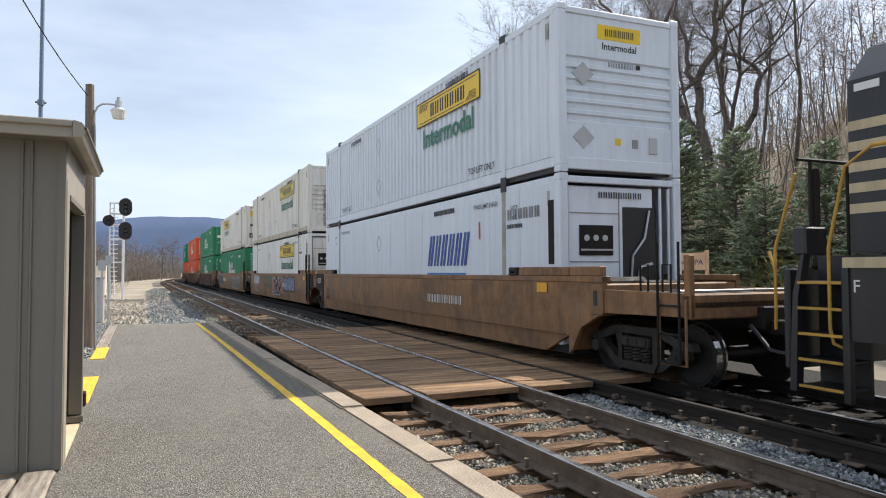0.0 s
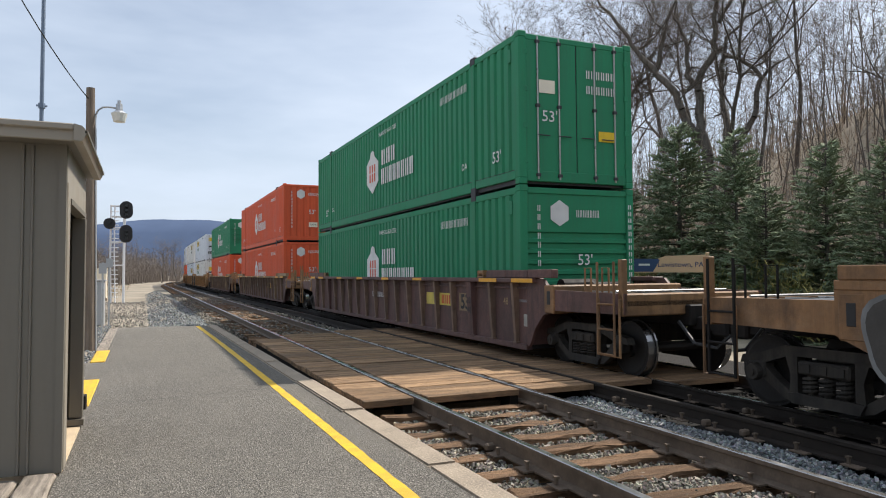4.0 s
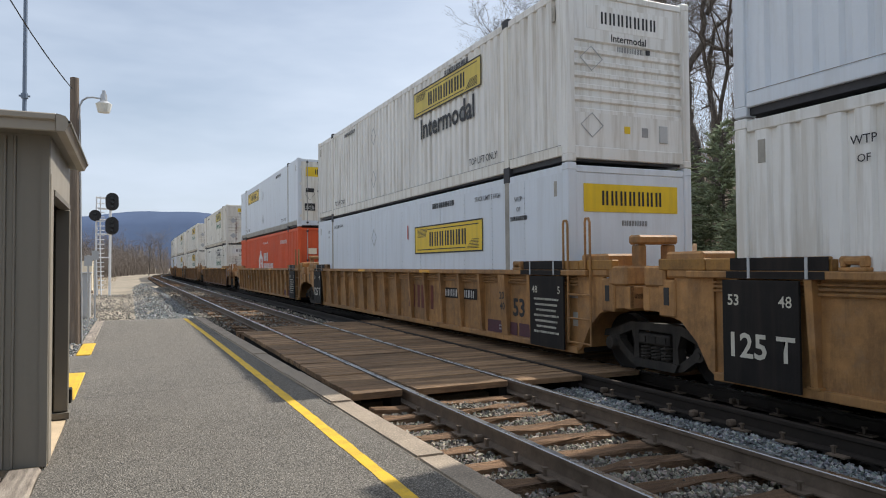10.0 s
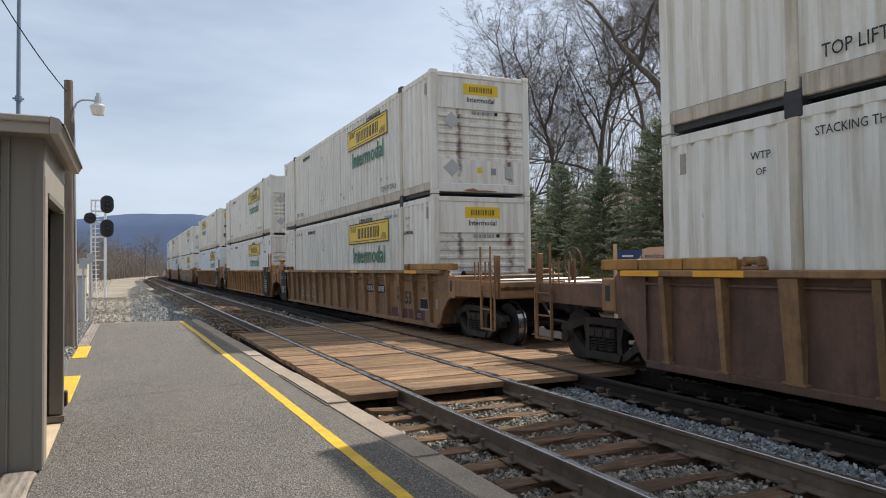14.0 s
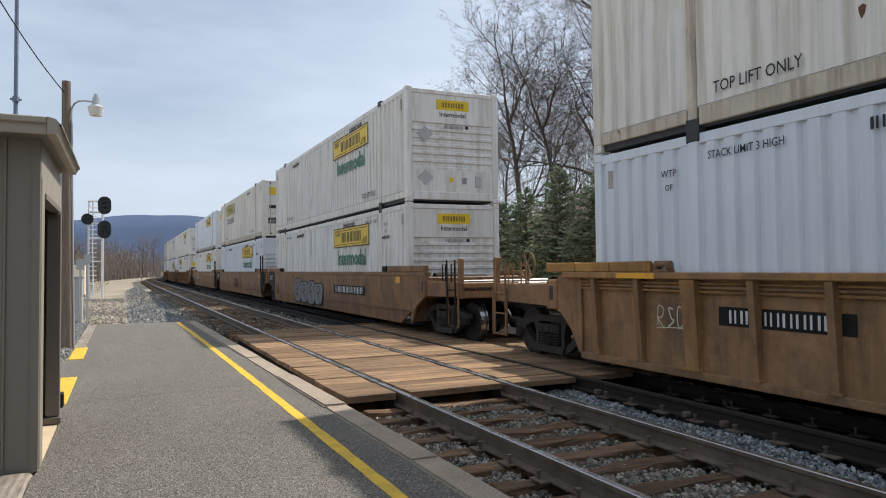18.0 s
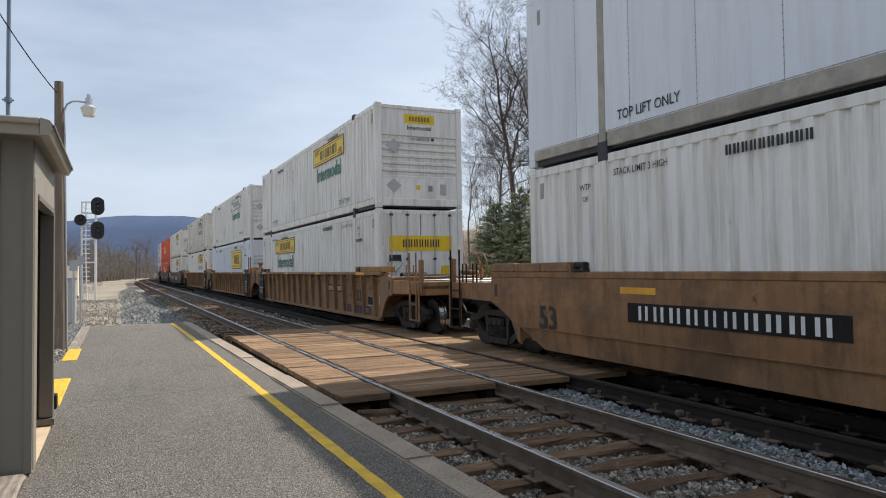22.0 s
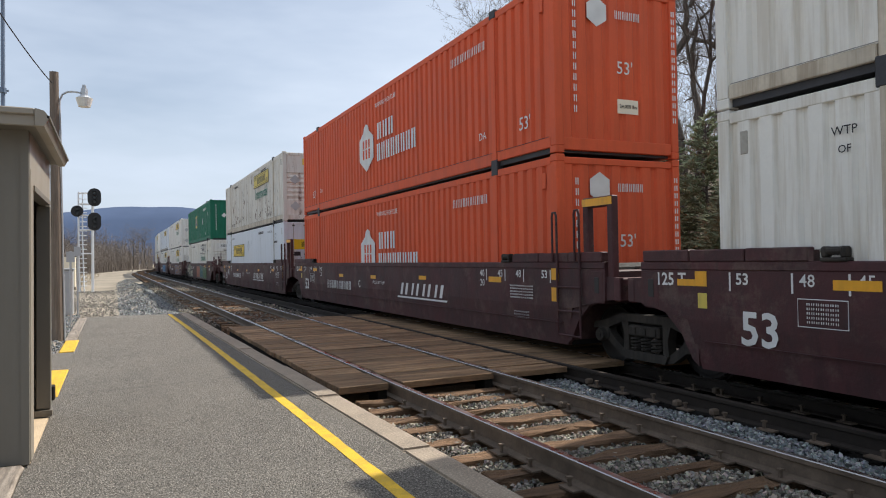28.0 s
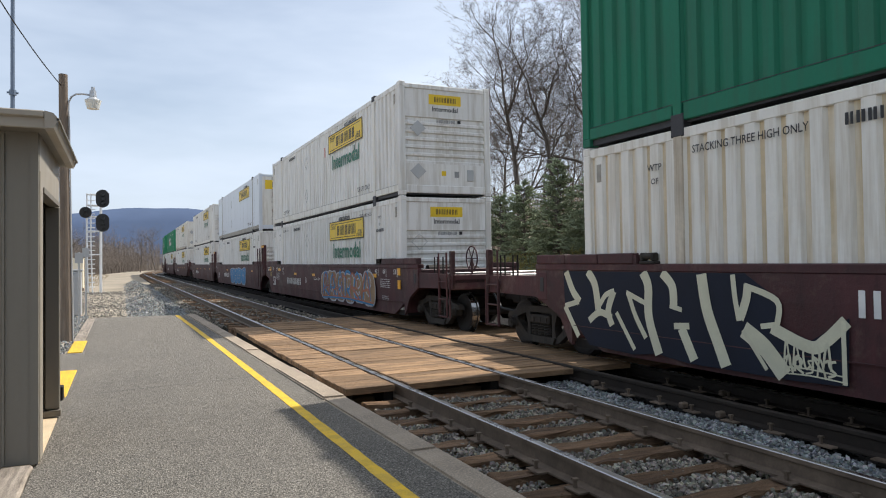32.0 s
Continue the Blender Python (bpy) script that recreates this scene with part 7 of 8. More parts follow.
        for dy in (-hw, hw):
            pipe(bm, [(-X - 0.05, gy + dy, 0.36), (-X - 0.05, gy + dy, hgt)] + ([(-X - 0.05, gy + dy + 0.03, hgt + 0.06), (-X - 0.05, gy + dy + 0.10, hgt + 0.06), (-X - 0.05, gy + dy + 0.12, hgt), (-X - 0.05, gy + dy + 0.12, 1.52)] if tall else []), 0.020, 6)
        for z in (0.38, 0.75, 1.12):
            rod(bm, (-X - 0.05, gy - hw, z), (-X - 0.05, gy + hw, z), 0.016, 6)
        if s < 0 or not tall:
            part("ladder", bm, E if style == "rib" else P if paint is MAROON else BLACK_STEEL, c)
        else:
            bm.free()
        for q in (-0.5, 0.25) if not tall else ():
            a = y + s * (tip - 0.75 + q * 0.6)
            bm = pipe(bmesh.new(), [(-X + 0.08, a, 1.17), (-X + 0.08, a, 1.66), (-X + 0.08, a + s * 0.16, 1.66), (-X + 0.08, a + s * 0.16, 1.17)], 0.016, 6)
            part("grab_iron", bm, E if style == "rib" else BLACK_STEEL, c)
        bm = bmesh.new()
        for q in (-0.6, -0.1, 0.5):
            rod(bm, (q, y + s * 0.15, 1.28), (q, y + s * (tip - 0.05), 1.24), 0.014, 6)
        rod(bm, (-1.1, y + s * (tip - 0.5), 1.30), (1.1, y + s * (tip - 0.5), 1.30), 0.018, 6)
        part("brake_pipe", bm, CHROME, c)
        part("brake_gear", cuboid(-0.5, 0.35, *sorted((y + s * 0.35, y + s * 0.8)), 1.17, 1.42, 0.03), BLACK_STEEL, c)
        add("end_bolster", ("end_bolster", s), lambda s=s: cuboid(-X - 0.02, X + 0.02, *sorted((s * 0.62, s * 0.92)), 0.90, SILL - 0.12, 0.02), E, (0, y, 0))
        add("pull_slot", "pull_slot", lambda: cuboid(-X - 0.026, -X - 0.015, -0.05, 0.05, 1.05, 1.28, 0.004), BLACK, (0, y + s * 0.77, 0))
        add("brake_reservoir", ("brake_reservoir", s), lambda s=s: rod(bmesh.new(), (-0.9, s * 0.42, 1.34), (-0.2, s * 0.42, 1.34), 0.14, 14), BLACK_STEEL, (0, y, 0))
        if kind == "free":
            add("side_step", ("side_step", s), lambda s=s, tip=tip: pipe(bmesh.new(), [(-X - 0.03, s * (tip - 0.05), 1.2), (-X - 0.03, s * (tip - 0.05), 0.36), (-X - 0.03, s * (tip - 0.55), 0.36), (-X - 0.03, s * (tip - 0.55), 1.2)], 0.02, 6), E, (0, y, 0))
            add("end_stanchion", ("end_stanchion", s), lambda s=s, tip=tip: cuboid(-X, -X + 0.10, *sorted((s * (tip - 0.12), s * (tip - 0.02))), 1.2, 1.78, 0.01), E, (0, y, 0))
        if kind == "shared" and style == "rib":
            def housing(s=s):
                bm = bmesh.new()
                box(bm, -X - 0.02, -X + 0.55, *sorted((s * 0.14, s * 0.78)), SILL - 0.10, SILL + 0.24, 0.03)
                box(bm, -X - 0.03, -X + 0.45, *sorted((s * 0.80, s * 1.20)), SILL - 0.22, SILL + 0.06, 0.03)
                return bm
            def arch(s=s):
                bm = bmesh.new()
                for q in (0.25, 0.78):
                    box(bm, -X + q, -X + q + 0.14, *sorted((s * 0.98, s * 1.16)), 1.20, SILL + 0.36, 0.02)
                box(bm, -X + 0.22, -X + 0.95, *sorted((s * 0.95, s * 1.19)), SILL + 0.365, SILL + 0.50, 0.03)
                return bm
            add("end_housing", ("end_housing", s), housing, P, (0, y, 0), lab="welded housing at the wagon's end")
            if s < 0:
                add("pin_arch", ("pin_arch", s), arch, P, (0, y, 0), lab="arched guard over the joint")
        if kind == "shared" and paint is MAROON and s < 0:
            add("brake_stand", "brake_stand", lambda: box(box(box(bmesh.new(), -X + 0.02, -X + 0.14, -0.34, -0.22, 1.1, 2.45, 0.015), -X + 0.02, -X + 0.14, 0.22, 0.34, 1.1, 2.45, 0.015), -X + 0.02, -X + 0.14, -0.22, 0.22, 2.30, 2.45, 0.015), P, (0, y + s * 0.75, 0), lab="upright brake stand frame")
            add("marker", "stand_marker", lambda: cuboid(-X + 0.012, -X + 0.018, -0.34, 0.34, 2.32, 2.43), REFLECT, (0, y + s * 0.75, 0))
        if kind == "free":
            make_truck(c, y + s * 1.32)
            bm = bmesh.new()
            box(bm, -0.10, 0.10, *sorted((y + s * tip, y + s * (tip + 0.72))), 0.72, 0.92, 0.02)
            box(bm, -0.16, 0.16, *sorted((y + s * (tip + 0.45), y + s * (tip + 0.75))), 0.66, 0.98, 0.03)
            part("coupler", bm, BLACK_STEEL, c)
            bm = bmesh.new()
            pipe(bm, [(-0.35, y + s * tip, 0.85), (-0.33, y + s * (tip + 0.3), 0.55), (-0.2, y + s * (tip + 0.6), 0.5), (-0.1, y + s * (tip + 0.75), 0.7)], 0.028, 6)
            part("air_hose", bm, BLACK, c)
        elif s < 0:
            make_truck(c, y + s * 1.40)
        if kind == "free" and seed % 3 == (0 if s < 0 else 1):
            bm = bmesh.new()
            n = 18
            k = [(-0.75, y + s * (tip - 0.25) + 0.26 * math.cos(a), 1.62 + 0.26 * math.sin(a)) for a in [math.tau * i / n for i in range(n + 1)]]
            pipe(bm, k, 0.016, 6)
            for i in range(0, n, 3):
                rod(bm, k[i], (-0.75, y + s * (tip - 0.25), 1.62), 0.012, 5)
            rod(bm, (-0.75, y + s * (tip - 0.25), 1.17), (-0.75, y + s * (tip - 0.25), 1.62), 0.03, 6)
            part("brake_wheel", bm, P, c)
    # markings
    xs = -X - 0.056 if style == "rib" else -X - 0.018
    xp = -X + 0.046 if style == "rib" else xs
    dark = paint in (MAROON, BROWN, BROWN_R)
    ink = WHITE_INK if paint in (MAROON,) else (INK if not dark else CHORD_PALE)
    gap = (CL - 0.2) / 17
    if style == "rib":
        y53 = 0.1 + gap * (2.45 if paint is BROWN else 1.55)
        if paint is BROWN:
            part("pale_patch", cuboid(xp - 0.002, xp, y53 - 0.30, y53 + 0.30, 0.78, 1.16, 0.0), CHORD_PALE, c)
        for d in (-0.004, 0.004):
            word_side(c, "53", 0.44, y53 + d, (0.96 if paint is BROWN else 0.80) + d, INK if paint is BROWN else ink, xp - 0.003 - 0.001 * (d > 0))
        for a in (4.9, 7.4, 9.9, 12.4) if dark else (5.6, 10.4):
            part("reflector", cuboid(-X - D - 0.056, -X - D - 0.05, a - 0.3, a + 0.3, SILL - 0.075, SILL - 0.012), REFLECT, c)
        word_side(c, "20", 0.19, 0.1 + gap * 2, 1.02, INK, -X - 0.077)
        word_side(c, "40", 0.19, 0.1 + gap * 2, 0.82, INK, -X - 0.063)
        word_side(c, "48", 0.2, 0.1 + gap * 0.5, 1.05, ink, xp)
        if paint is BROWN:
            b = part("logo_panel", cuboid(xp - 0.002, xp, 2.98, 4.62, 0.86, 1.14), YELLOW_OLD, c, "faded yellow panel")
            bars_side(b, 0.62, 0.20, 3.4, 1.0, RED_MARK, xp - 0.005, 3)
        b = c if dark else part("number_plate", cuboid(xp - 0.002, xp, number - 0.85, number + 0.85, 0.88, 1.10), BLACK_STEEL, c)
        bars_side(b, 1.45, 0.15, number, 0.99, WHITE_INK, xp - 0.005, 9, seed=seed)
        k = None if dark else part("data_panel", cuboid(xp - 0.004, xp, 0.1 + gap * 0.22, 0.1 + gap * 0.74, 0.56, 0.84), GREY_MARK, c, "dark data plate in a pale frame")
        None if dark else part("plate_face", cuboid(xp - 0.007, xp - 0.004, 0.12 + gap * 0.22, 0.08 + gap * 0.74, 0.60, 0.82), BLACK_STEEL, k)
        part("sticker", cuboid(xp - 0.003, xp, -0.28, -0.12, 0.62, 0.84), STAIN_GREY, c)
        bars_side(c, 0.45, 0.05, -0.05, 1.08, INK_FADED, xp, 7, seed=seed)
    else:
        word_side(c, "53", 0.52, CL - 0.6, 0.74, ink, xs)
        if paint is MAROON and seed > 24:
            bars_side(c, 2.5, 0.25, 11.7, 0.83, WHITE_INK, xs, 10, seed=seed)
            for a in (1.9, 5.2, 8.5, 11.4):
                part("reflector", cuboid(xs - 0.002, xs, a - 0.2, a + 0.2, 1.10, 1.19), REFLECT, c)
        elif paint is MAROON and seed != 23:
            bars_side(c, 2.5, 0.25, 11.7, 0.83, WHITE_INK, xs, 10, seed=seed)
            bars_side(c, 2.6, 0.28, 5.33, 0.88, WHITE_INK, xs, 4, slant=0.35)
            part("logo_stripe", prism(bmesh.new(), [(6.75, 0.66), (3.95, 0.66), (3.90, 0.70), (6.70, 0.70)], "x", xs - 0.002, xs), WHITE_INK, c)
            for word, a in (("53", 0.28), ("48", 1.08), ("45", 1.7), ("40", 2.38)):
                for q, z in ((a, 1.30), (CL - a - 0.1, 1.30)):
                    word_side(c, word, 0.18, q, z, WHITE_INK, xs)
                    part("tick", cuboid(xs - 0.001, xs, q + (0.17 if q > 8 else -0.17) - 0.012, q + (0.17 if q > 8 else -0.17) + 0.012, z - 0.13, z + 0.08), WHITE_INK, c)
            for q in (2.38, CL - 2.48):
                word_side(c, "20", 0.18, q, 1.12, WHITE_INK, xs)
            for a, z, w, h in ((1.9, 1.19, 0.23, 0.05), (5.2, 1.16, 0.2, 0.045), (8.5, 1.12, 0.2, 0.045), (11.4, 1.12, 0.2, 0.045), (14.45, 1.27, 0.24, 0.05), (-0.02, 1.33, 0.10, 0.11), (-0.02, 0.99, 0.10, 0.11)):
                part("reflector", cuboid(xs - 0.002, xs, a - w, a + w, z - h, z + h), REFLECT, c)
            part("reflector", prism(bmesh.new(), [(16.75, 1.21), (16.28, 1.21), (16.28, 1.39), (16.46, 1.39), (16.46, 1.29), (16.75, 1.29)], "x", xs - 0.002, xs), REFLECT, c, "stepped yellow patch")
            part("sticker", cuboid(xs - 0.002, xs, 16.28, 16.42, 0.95, 1.13), YELLOW_OLD, c)
            k = part("data_panel", pipe(bmesh.new(), [(xs, 15.08, 0.84), (xs, 14.54, 0.84), (xs, 14.54, 1.12), (xs, 15.08, 1.12), (xs, 15.08, 0.84)], 0.006, 4), WHITE_INK, c, "white outlined data box")
            for q in range(5):
                bars_side(k, 0.36, 0.024, 14.81, 1.07 - 0.045 * q, WHITE_INK, xs - 0.002, 7, seed=q)
            for q in range(5):
                bars_side(c, 0.75, 0.024, 1.0, 1.10 - 0.05 * q, WHITE_INK, xs, 11, seed=q)
            for q in range(3):
                bars_side(c, 0.5, 0.024, 1.0, 0.66 - 0.05 * q, PALE_MARK, xs, 8, seed=q)
            word_side(c, "WELL LD LMT 117,800", 0.11, 8.1, 0.98, WHITE_INK, xs)
            word_side(c, "BCAAD"[seed - 20], 0.28, 9.66, 0.90, WHITE_INK, xs)
        elif paint is MAROON:
            for word, a in (("48", 1.08), ("45", 1.7), ("40", 2.38)):
                word_side(c, word, 0.18, a, 1.18, WHITE_INK, xs)
            for a in (0.3, 2.9):
                part("reflector", cuboid(xs - 0.002, xs, a - 0.3, a + 0.3, 1.22, 1.33), REFLECT, c)
            for q in range(4):
                bars_side(c, 0.6, 0.024, 0.3, 1.12 - 0.05 * q, WHITE_INK, xs, 10, seed=q)
        else:
            if number > 0:
                plated = paint is OCHRE_OLD or seed in (14, 16)
                wide = 1.6 if plated else 1.1
                b = part("number_plate", cuboid(xs - 0.002, xs, number - wide, number + wide, 0.82, 1.08), BLACK_STEEL, c) if plated else c
                bars_side(b, wide * 1.8, 0.19, number, 0.95, WHITE_INK, xs - 0.005, 10, seed=seed)
            for y in (2.9, 6.6, 13.4) if paint is not TAN or seed == 16 else ():
                part("reflector", cuboid(xs - 0.002, xs, y - 0.35, y + 0.35, 1.20, 1.29), REFLECT, c)
            part("data_panel", cuboid(xs - 0.012, xs - 0.010, 0.3, 0.62, 1.22, 1.38), REFLECT, c)
        if rear == "shared":
            word_side(c, "125 T", 0.22 if paint is MAROON else 0.26, CL + 0.72, 1.28 if paint is MAROON else 1.22, WHITE_INK, xs if paint is MAROON else -X - 0.036)
    if style == "rib":
        for y in [v for v, kd in ((0.42, front), (CL - 0.45, rear)) if kd == "shared"]:
            b = part("dark_panel", cuboid(-X - D - 0.062, -X - D - 0.03, y - 0.50, y + 0.50, FOOT + 0.04, SILL - 0.10), BLACK_STEEL, c, "black stencilled panel")
            if y > 3:
                word_side(b, "125 T", 0.38, y, 0.66, PALE_INK, -X - D - 0.066)
            else:
                for k in range(7):
                    bars_side(b, 0.75 - 0.08 * (k % 3), 0.035, y, 1.02 - 0.09 * k, PALE_INK, -X - D - 0.066, 11, seed=k)
            for word, dy in (("53", 0.34), ("48", -0.34)) if y > 3 else (("48", 0.34), ("5", -0.38)):
                word_side(b, word, 0.17, y + dy, 1.17, PALE_INK, -X - D - 0.066)
    return c


def flap_shape(s, X):
    """A heavy hinged beam on the chord, in three butted lengths."""
    bm = bmesh.new()
    for a, b, h in ((0.9, 0.1, 0.15), (0.085, -0.72, 0.145), (-0.735, -1.5, 0.15)):
        box(bm, -X - 0.035, -X + 0.10, *sorted((s * a, s * b)), SILL + 0.002, SILL + h, 0.012)
    box(bm, -X - 0.02, -X + 0.08, *sorted((-s * 1.5, -s * 1.56)), SILL + 0.002, SILL + 0.12)
    return bm


def rib_shape(X, w):
    """An upright stiffener that tapers towards its foot, with a welded foot plate."""
    bm = bmesh.new()
    k = [(-X - 0.09, SILL - 0.09), (-X + 0.05, SILL - 0.09), (-X + 0.05, FOOT + 0.06), (-X - 0.012, FOOT + 0.06)]
    lo = [bm.verts.new((x, -w if z > 1 else -w * 0.85, z)) for x, z in k]
    hi = [bm.verts.new((x, w if z > 1 else w * 0.85, z)) for x, z in k]
    bm.faces.new(lo)
    bm.faces.new(hi[::-1])
    for i in range(4):
        bm.faces.new((lo[i], hi[i], hi[(i + 1) % 4], lo[(i + 1) % 4]))
    box(bm, -X - 0.03, -X + 0.05, -w - 0.03, w + 0.03, FOOT + 0.101, FOOT + 0.125)
    return bm


def bracket_shape():
    """A cast stop: a foot, two cheeks and a roller between them."""
    bm = bmesh.new()
    box(bm, -0.05, 0.08, -0.14, 0.14, 0.0, 0.04, 0.01)
    for k in (-0.13, 0.07):
        box(bm, -0.05, 0.07, k, k + 0.06, 0.035, 0.15, 0.02)
    rod(bm, (0.0, -0.13, 0.105), (0.0, 0.13, 0.105), 0.042, 10)
    return bm


def make_loco():
    """The rear of the leading locomotive; y = 0 at its rear end plate, it reaches to -y."""
    c = empty("locomotive", pose(0, 0, 0), "black diesel locomotive with pale stripes on its hood end", "locomotive")
    HOOD = mat("black_loco_paint", (0.018, 0.018, 0.022), 0.4, var=0.25, scale=1.2, dirt=0.25, dirt_col=(0.05, 0.045, 0.035))
    CREAM = mat("cream_stripe_paint", (0.52, 0.42, 0.26), 0.5, var=0.1, scale=2, dirt=0.2)
    HAND = mat("yellow_handrail_paint", (0.48, 0.27, 0.035), 0.5, var=0.3, dirt=0.3)
    bm = bmesh.new()
    prism(bm, [(-0.95, 1.75), (0.95, 1.75), (0.95, 3.55), (0.6, 3.95), (-0.6, 3.95), (-0.95, 3.55)], "y", -18.0, -0.60)
    hood = part("hood", bm, HOOD, c)
    for z in (2.16, 2.375, 2.59, 2.805, 3.02):
        part("stripe", cuboid(-0.957, -0.951, -3.0, -0.602, z, z + 0.10), CREAM, hood)
        part("stripe", cuboid(-0.94, 0.94, -0.60, -0.593, z, z + 0.10), CREAM, hood)
    part("number_board", cuboid(-0.96, -0.95, -0.95, -0.68, 3.42, 3.5), WHITE_INK, hood)
    part("running_board", cuboid(-1.1, 1.1, -18, -0.25, 1.60, 1.73, 0.02), BLACK_STEEL, c)
    part("walkway", cuboid(-1.5, -1.11, -18, -0.93, 1.61, 1.72, 0.02), BLACK_STEEL, c)
    part("end_plate", cuboid(-1.5, 1.5, -0.30, -0.22, 0.55, 1.60, 0.02), HOOD, c)
    part("sill_panel", cuboid(-1.5, -1.44, -18, -0.92, 0.9, 1.60), HOOD, c)
    word_side(c, "F", 0.17, -1.05, 1.42, WHITE_INK, -1.502)
    part("fuel_tank", cuboid(-1.4, 1.4, -12, -6, 0.4, 1.2, 0.05), HOOD, c)
    steps = link("steps", mesh_of(cuboid(-1.52, -1.45, -0.98, -0.91, 0.3, 1.7), HOOD, "step_side"), c)
    bm = bmesh.new()
    prism(bm, [(-0.30, 0.34), (-0.36, 1.35), (-0.46, 1.74), (-0.50, 1.74), (-0.42, 1.3), (-0.38, 0.34)], "x", -1.52, -1.42)
    part("step_side", bm, HOOD, steps)
    part("step_back", cuboid(-1.14, -1.10, -0.92, -0.36, 0.3, 1.72), BLACK, steps)
    for z in (0.42, 0.69, 0.95, 1.21, 1.47):
        part("tread", cuboid(-1.52, -1.12, -0.91, -0.40, z - 0.035, z, 0.008), HOOD, steps)
        part("tread_edge", cuboid(-1.53, -1.521, -0.91, -0.42, z - 0.028, z), HAND, steps)
    bm = bmesh.new()
    pipe(bm, [(-1.47, -0.10, 0.95), (-1.52, -0.15, 1.15), (-1.52, -0.15, 1.80), (-1.52, -0.42, 2.58)], 0.017, 8)
    pipe(bm, [(-1.50, -0.15, 1.55), (-1.46, -0.02, 1.78), (-1.40, 0.02, 1.74)], 0.018, 6)
    pipe(bm, [(-1.42, -0.90, 0.80), (-1.50, -0.80, 0.86), (-1.52, -0.78, 1.0), (-1.52, -0.78, 1.80), (-1.52, -0.97, 2.57), (-1.45, -1.2, 2.75)], 0.017, 8)
    pipe(bm, [(-1.45, -1.2, 2.75), (-1.45, -8, 2.75)], 0.02, 8)
    part("handrail", bm, HAND, c, "yellow handrails")
    part("end_post", rod(bmesh.new(), (-0.82, -0.08, 1.74), (-0.82, -0.08, 2.70), 0.06, 10), BLACK_STEEL, c)
    part("brake_stand", cuboid(-1.15, -0.80, -0.22, -0.06, 1.74, 2.05, 0.02), HOOD, c)
    part("platform_edge", cuboid(-1.53, -1.50, -18, -0.93, 1.60, 1.70), CREAM, c, "tan edge of the walkway")
    bm = bmesh.new()
    for q in (-0.9, -0.3, 0.3, 0.9):
        pipe(bm, [(q, -0.1, 1.74), (q, -0.1, 2.8)], 0.02, 6)
    pipe(bm, [(-1.1, -0.1, 2.8), (1.1, -0.1, 2.8)], 0.02, 6)
    part("end_rail", bm, BLACK_STEEL, c)
    part("coupler", box(cuboid(-0.1, 0.1, 0.0, 0.5, 0.72, 0.94, 0.02), -0.16, 0.16, 0.35, 0.66, 0.66, 0.98, 0.03), BLACK_STEEL, c)
    bm = bmesh.new()
    for q in (-0.5, -0.35, 0.4):
        pipe(bm, [(q, 0.0, 1.0), (q + 0.05, 0.25, 0.6), (q + 0.1, 0.45, 0.75)], 0.03, 6)
    part("air_hose", bm, BLACK, c)
    for y in (-2.6, -4.6, -6.2):
        for x in (-0.755, 0.755):
            w = link("wheel", wheel_mesh(1 if x > 0 else -1), c)
            w.location = (x, y, 0.45)
    part("truck_frame", cuboid(-1.2, -1.0, -6.8, -1.9, 0.45, 0.85, 0.05), BLACK_STEEL, c)
    return c


# ---- what the train carries, from its head to its tail ----
W = "white corrugated 53-foot container with a yellow logo panel"
WD = "white corrugated container with lock-rod doors and yellow logo panel"
WS = "smooth pale panelled container with a yellow logo panel"
WR = "cream-white corrugated container streaked with rust"
RD = "red corrugated container with a white house badge"
GR = "green corrugated container with a white house badge"


def white(top, **kw):
    return make_container("container", kw.pop("label", W), kw.pop("paint", WHITE_A), top=top, **kw)


def red(end="folds", **kw):
    return make_container("container", RD, RED_P, end=end, logo="house", **kw)


def green(end="ribs", **kw):
    return make_container("container", GR, GREEN_P, end=end, logo="house", **kw)


TRAIN = []          # (thing, distance of its own y = 0 from the head at the clip's start, height)
BASE, TOP = 0.345, 0.345 + CH + 0.012


def wagon(s, style, paint, front, rear, lower, upper, seed, label, chord=None, plate=False, art=None, number=None):
    w = make_well("well_wagon", label, style, paint, front, rear, seed, chord, plate, number or (4.05 if style == "rib" else 4.75))
    if art:
        art(w)
    TRAIN.append((w, s, 0.0))
    TRAIN.append((lower, s, BASE))
    TRAIN.append((upper, s, TOP))


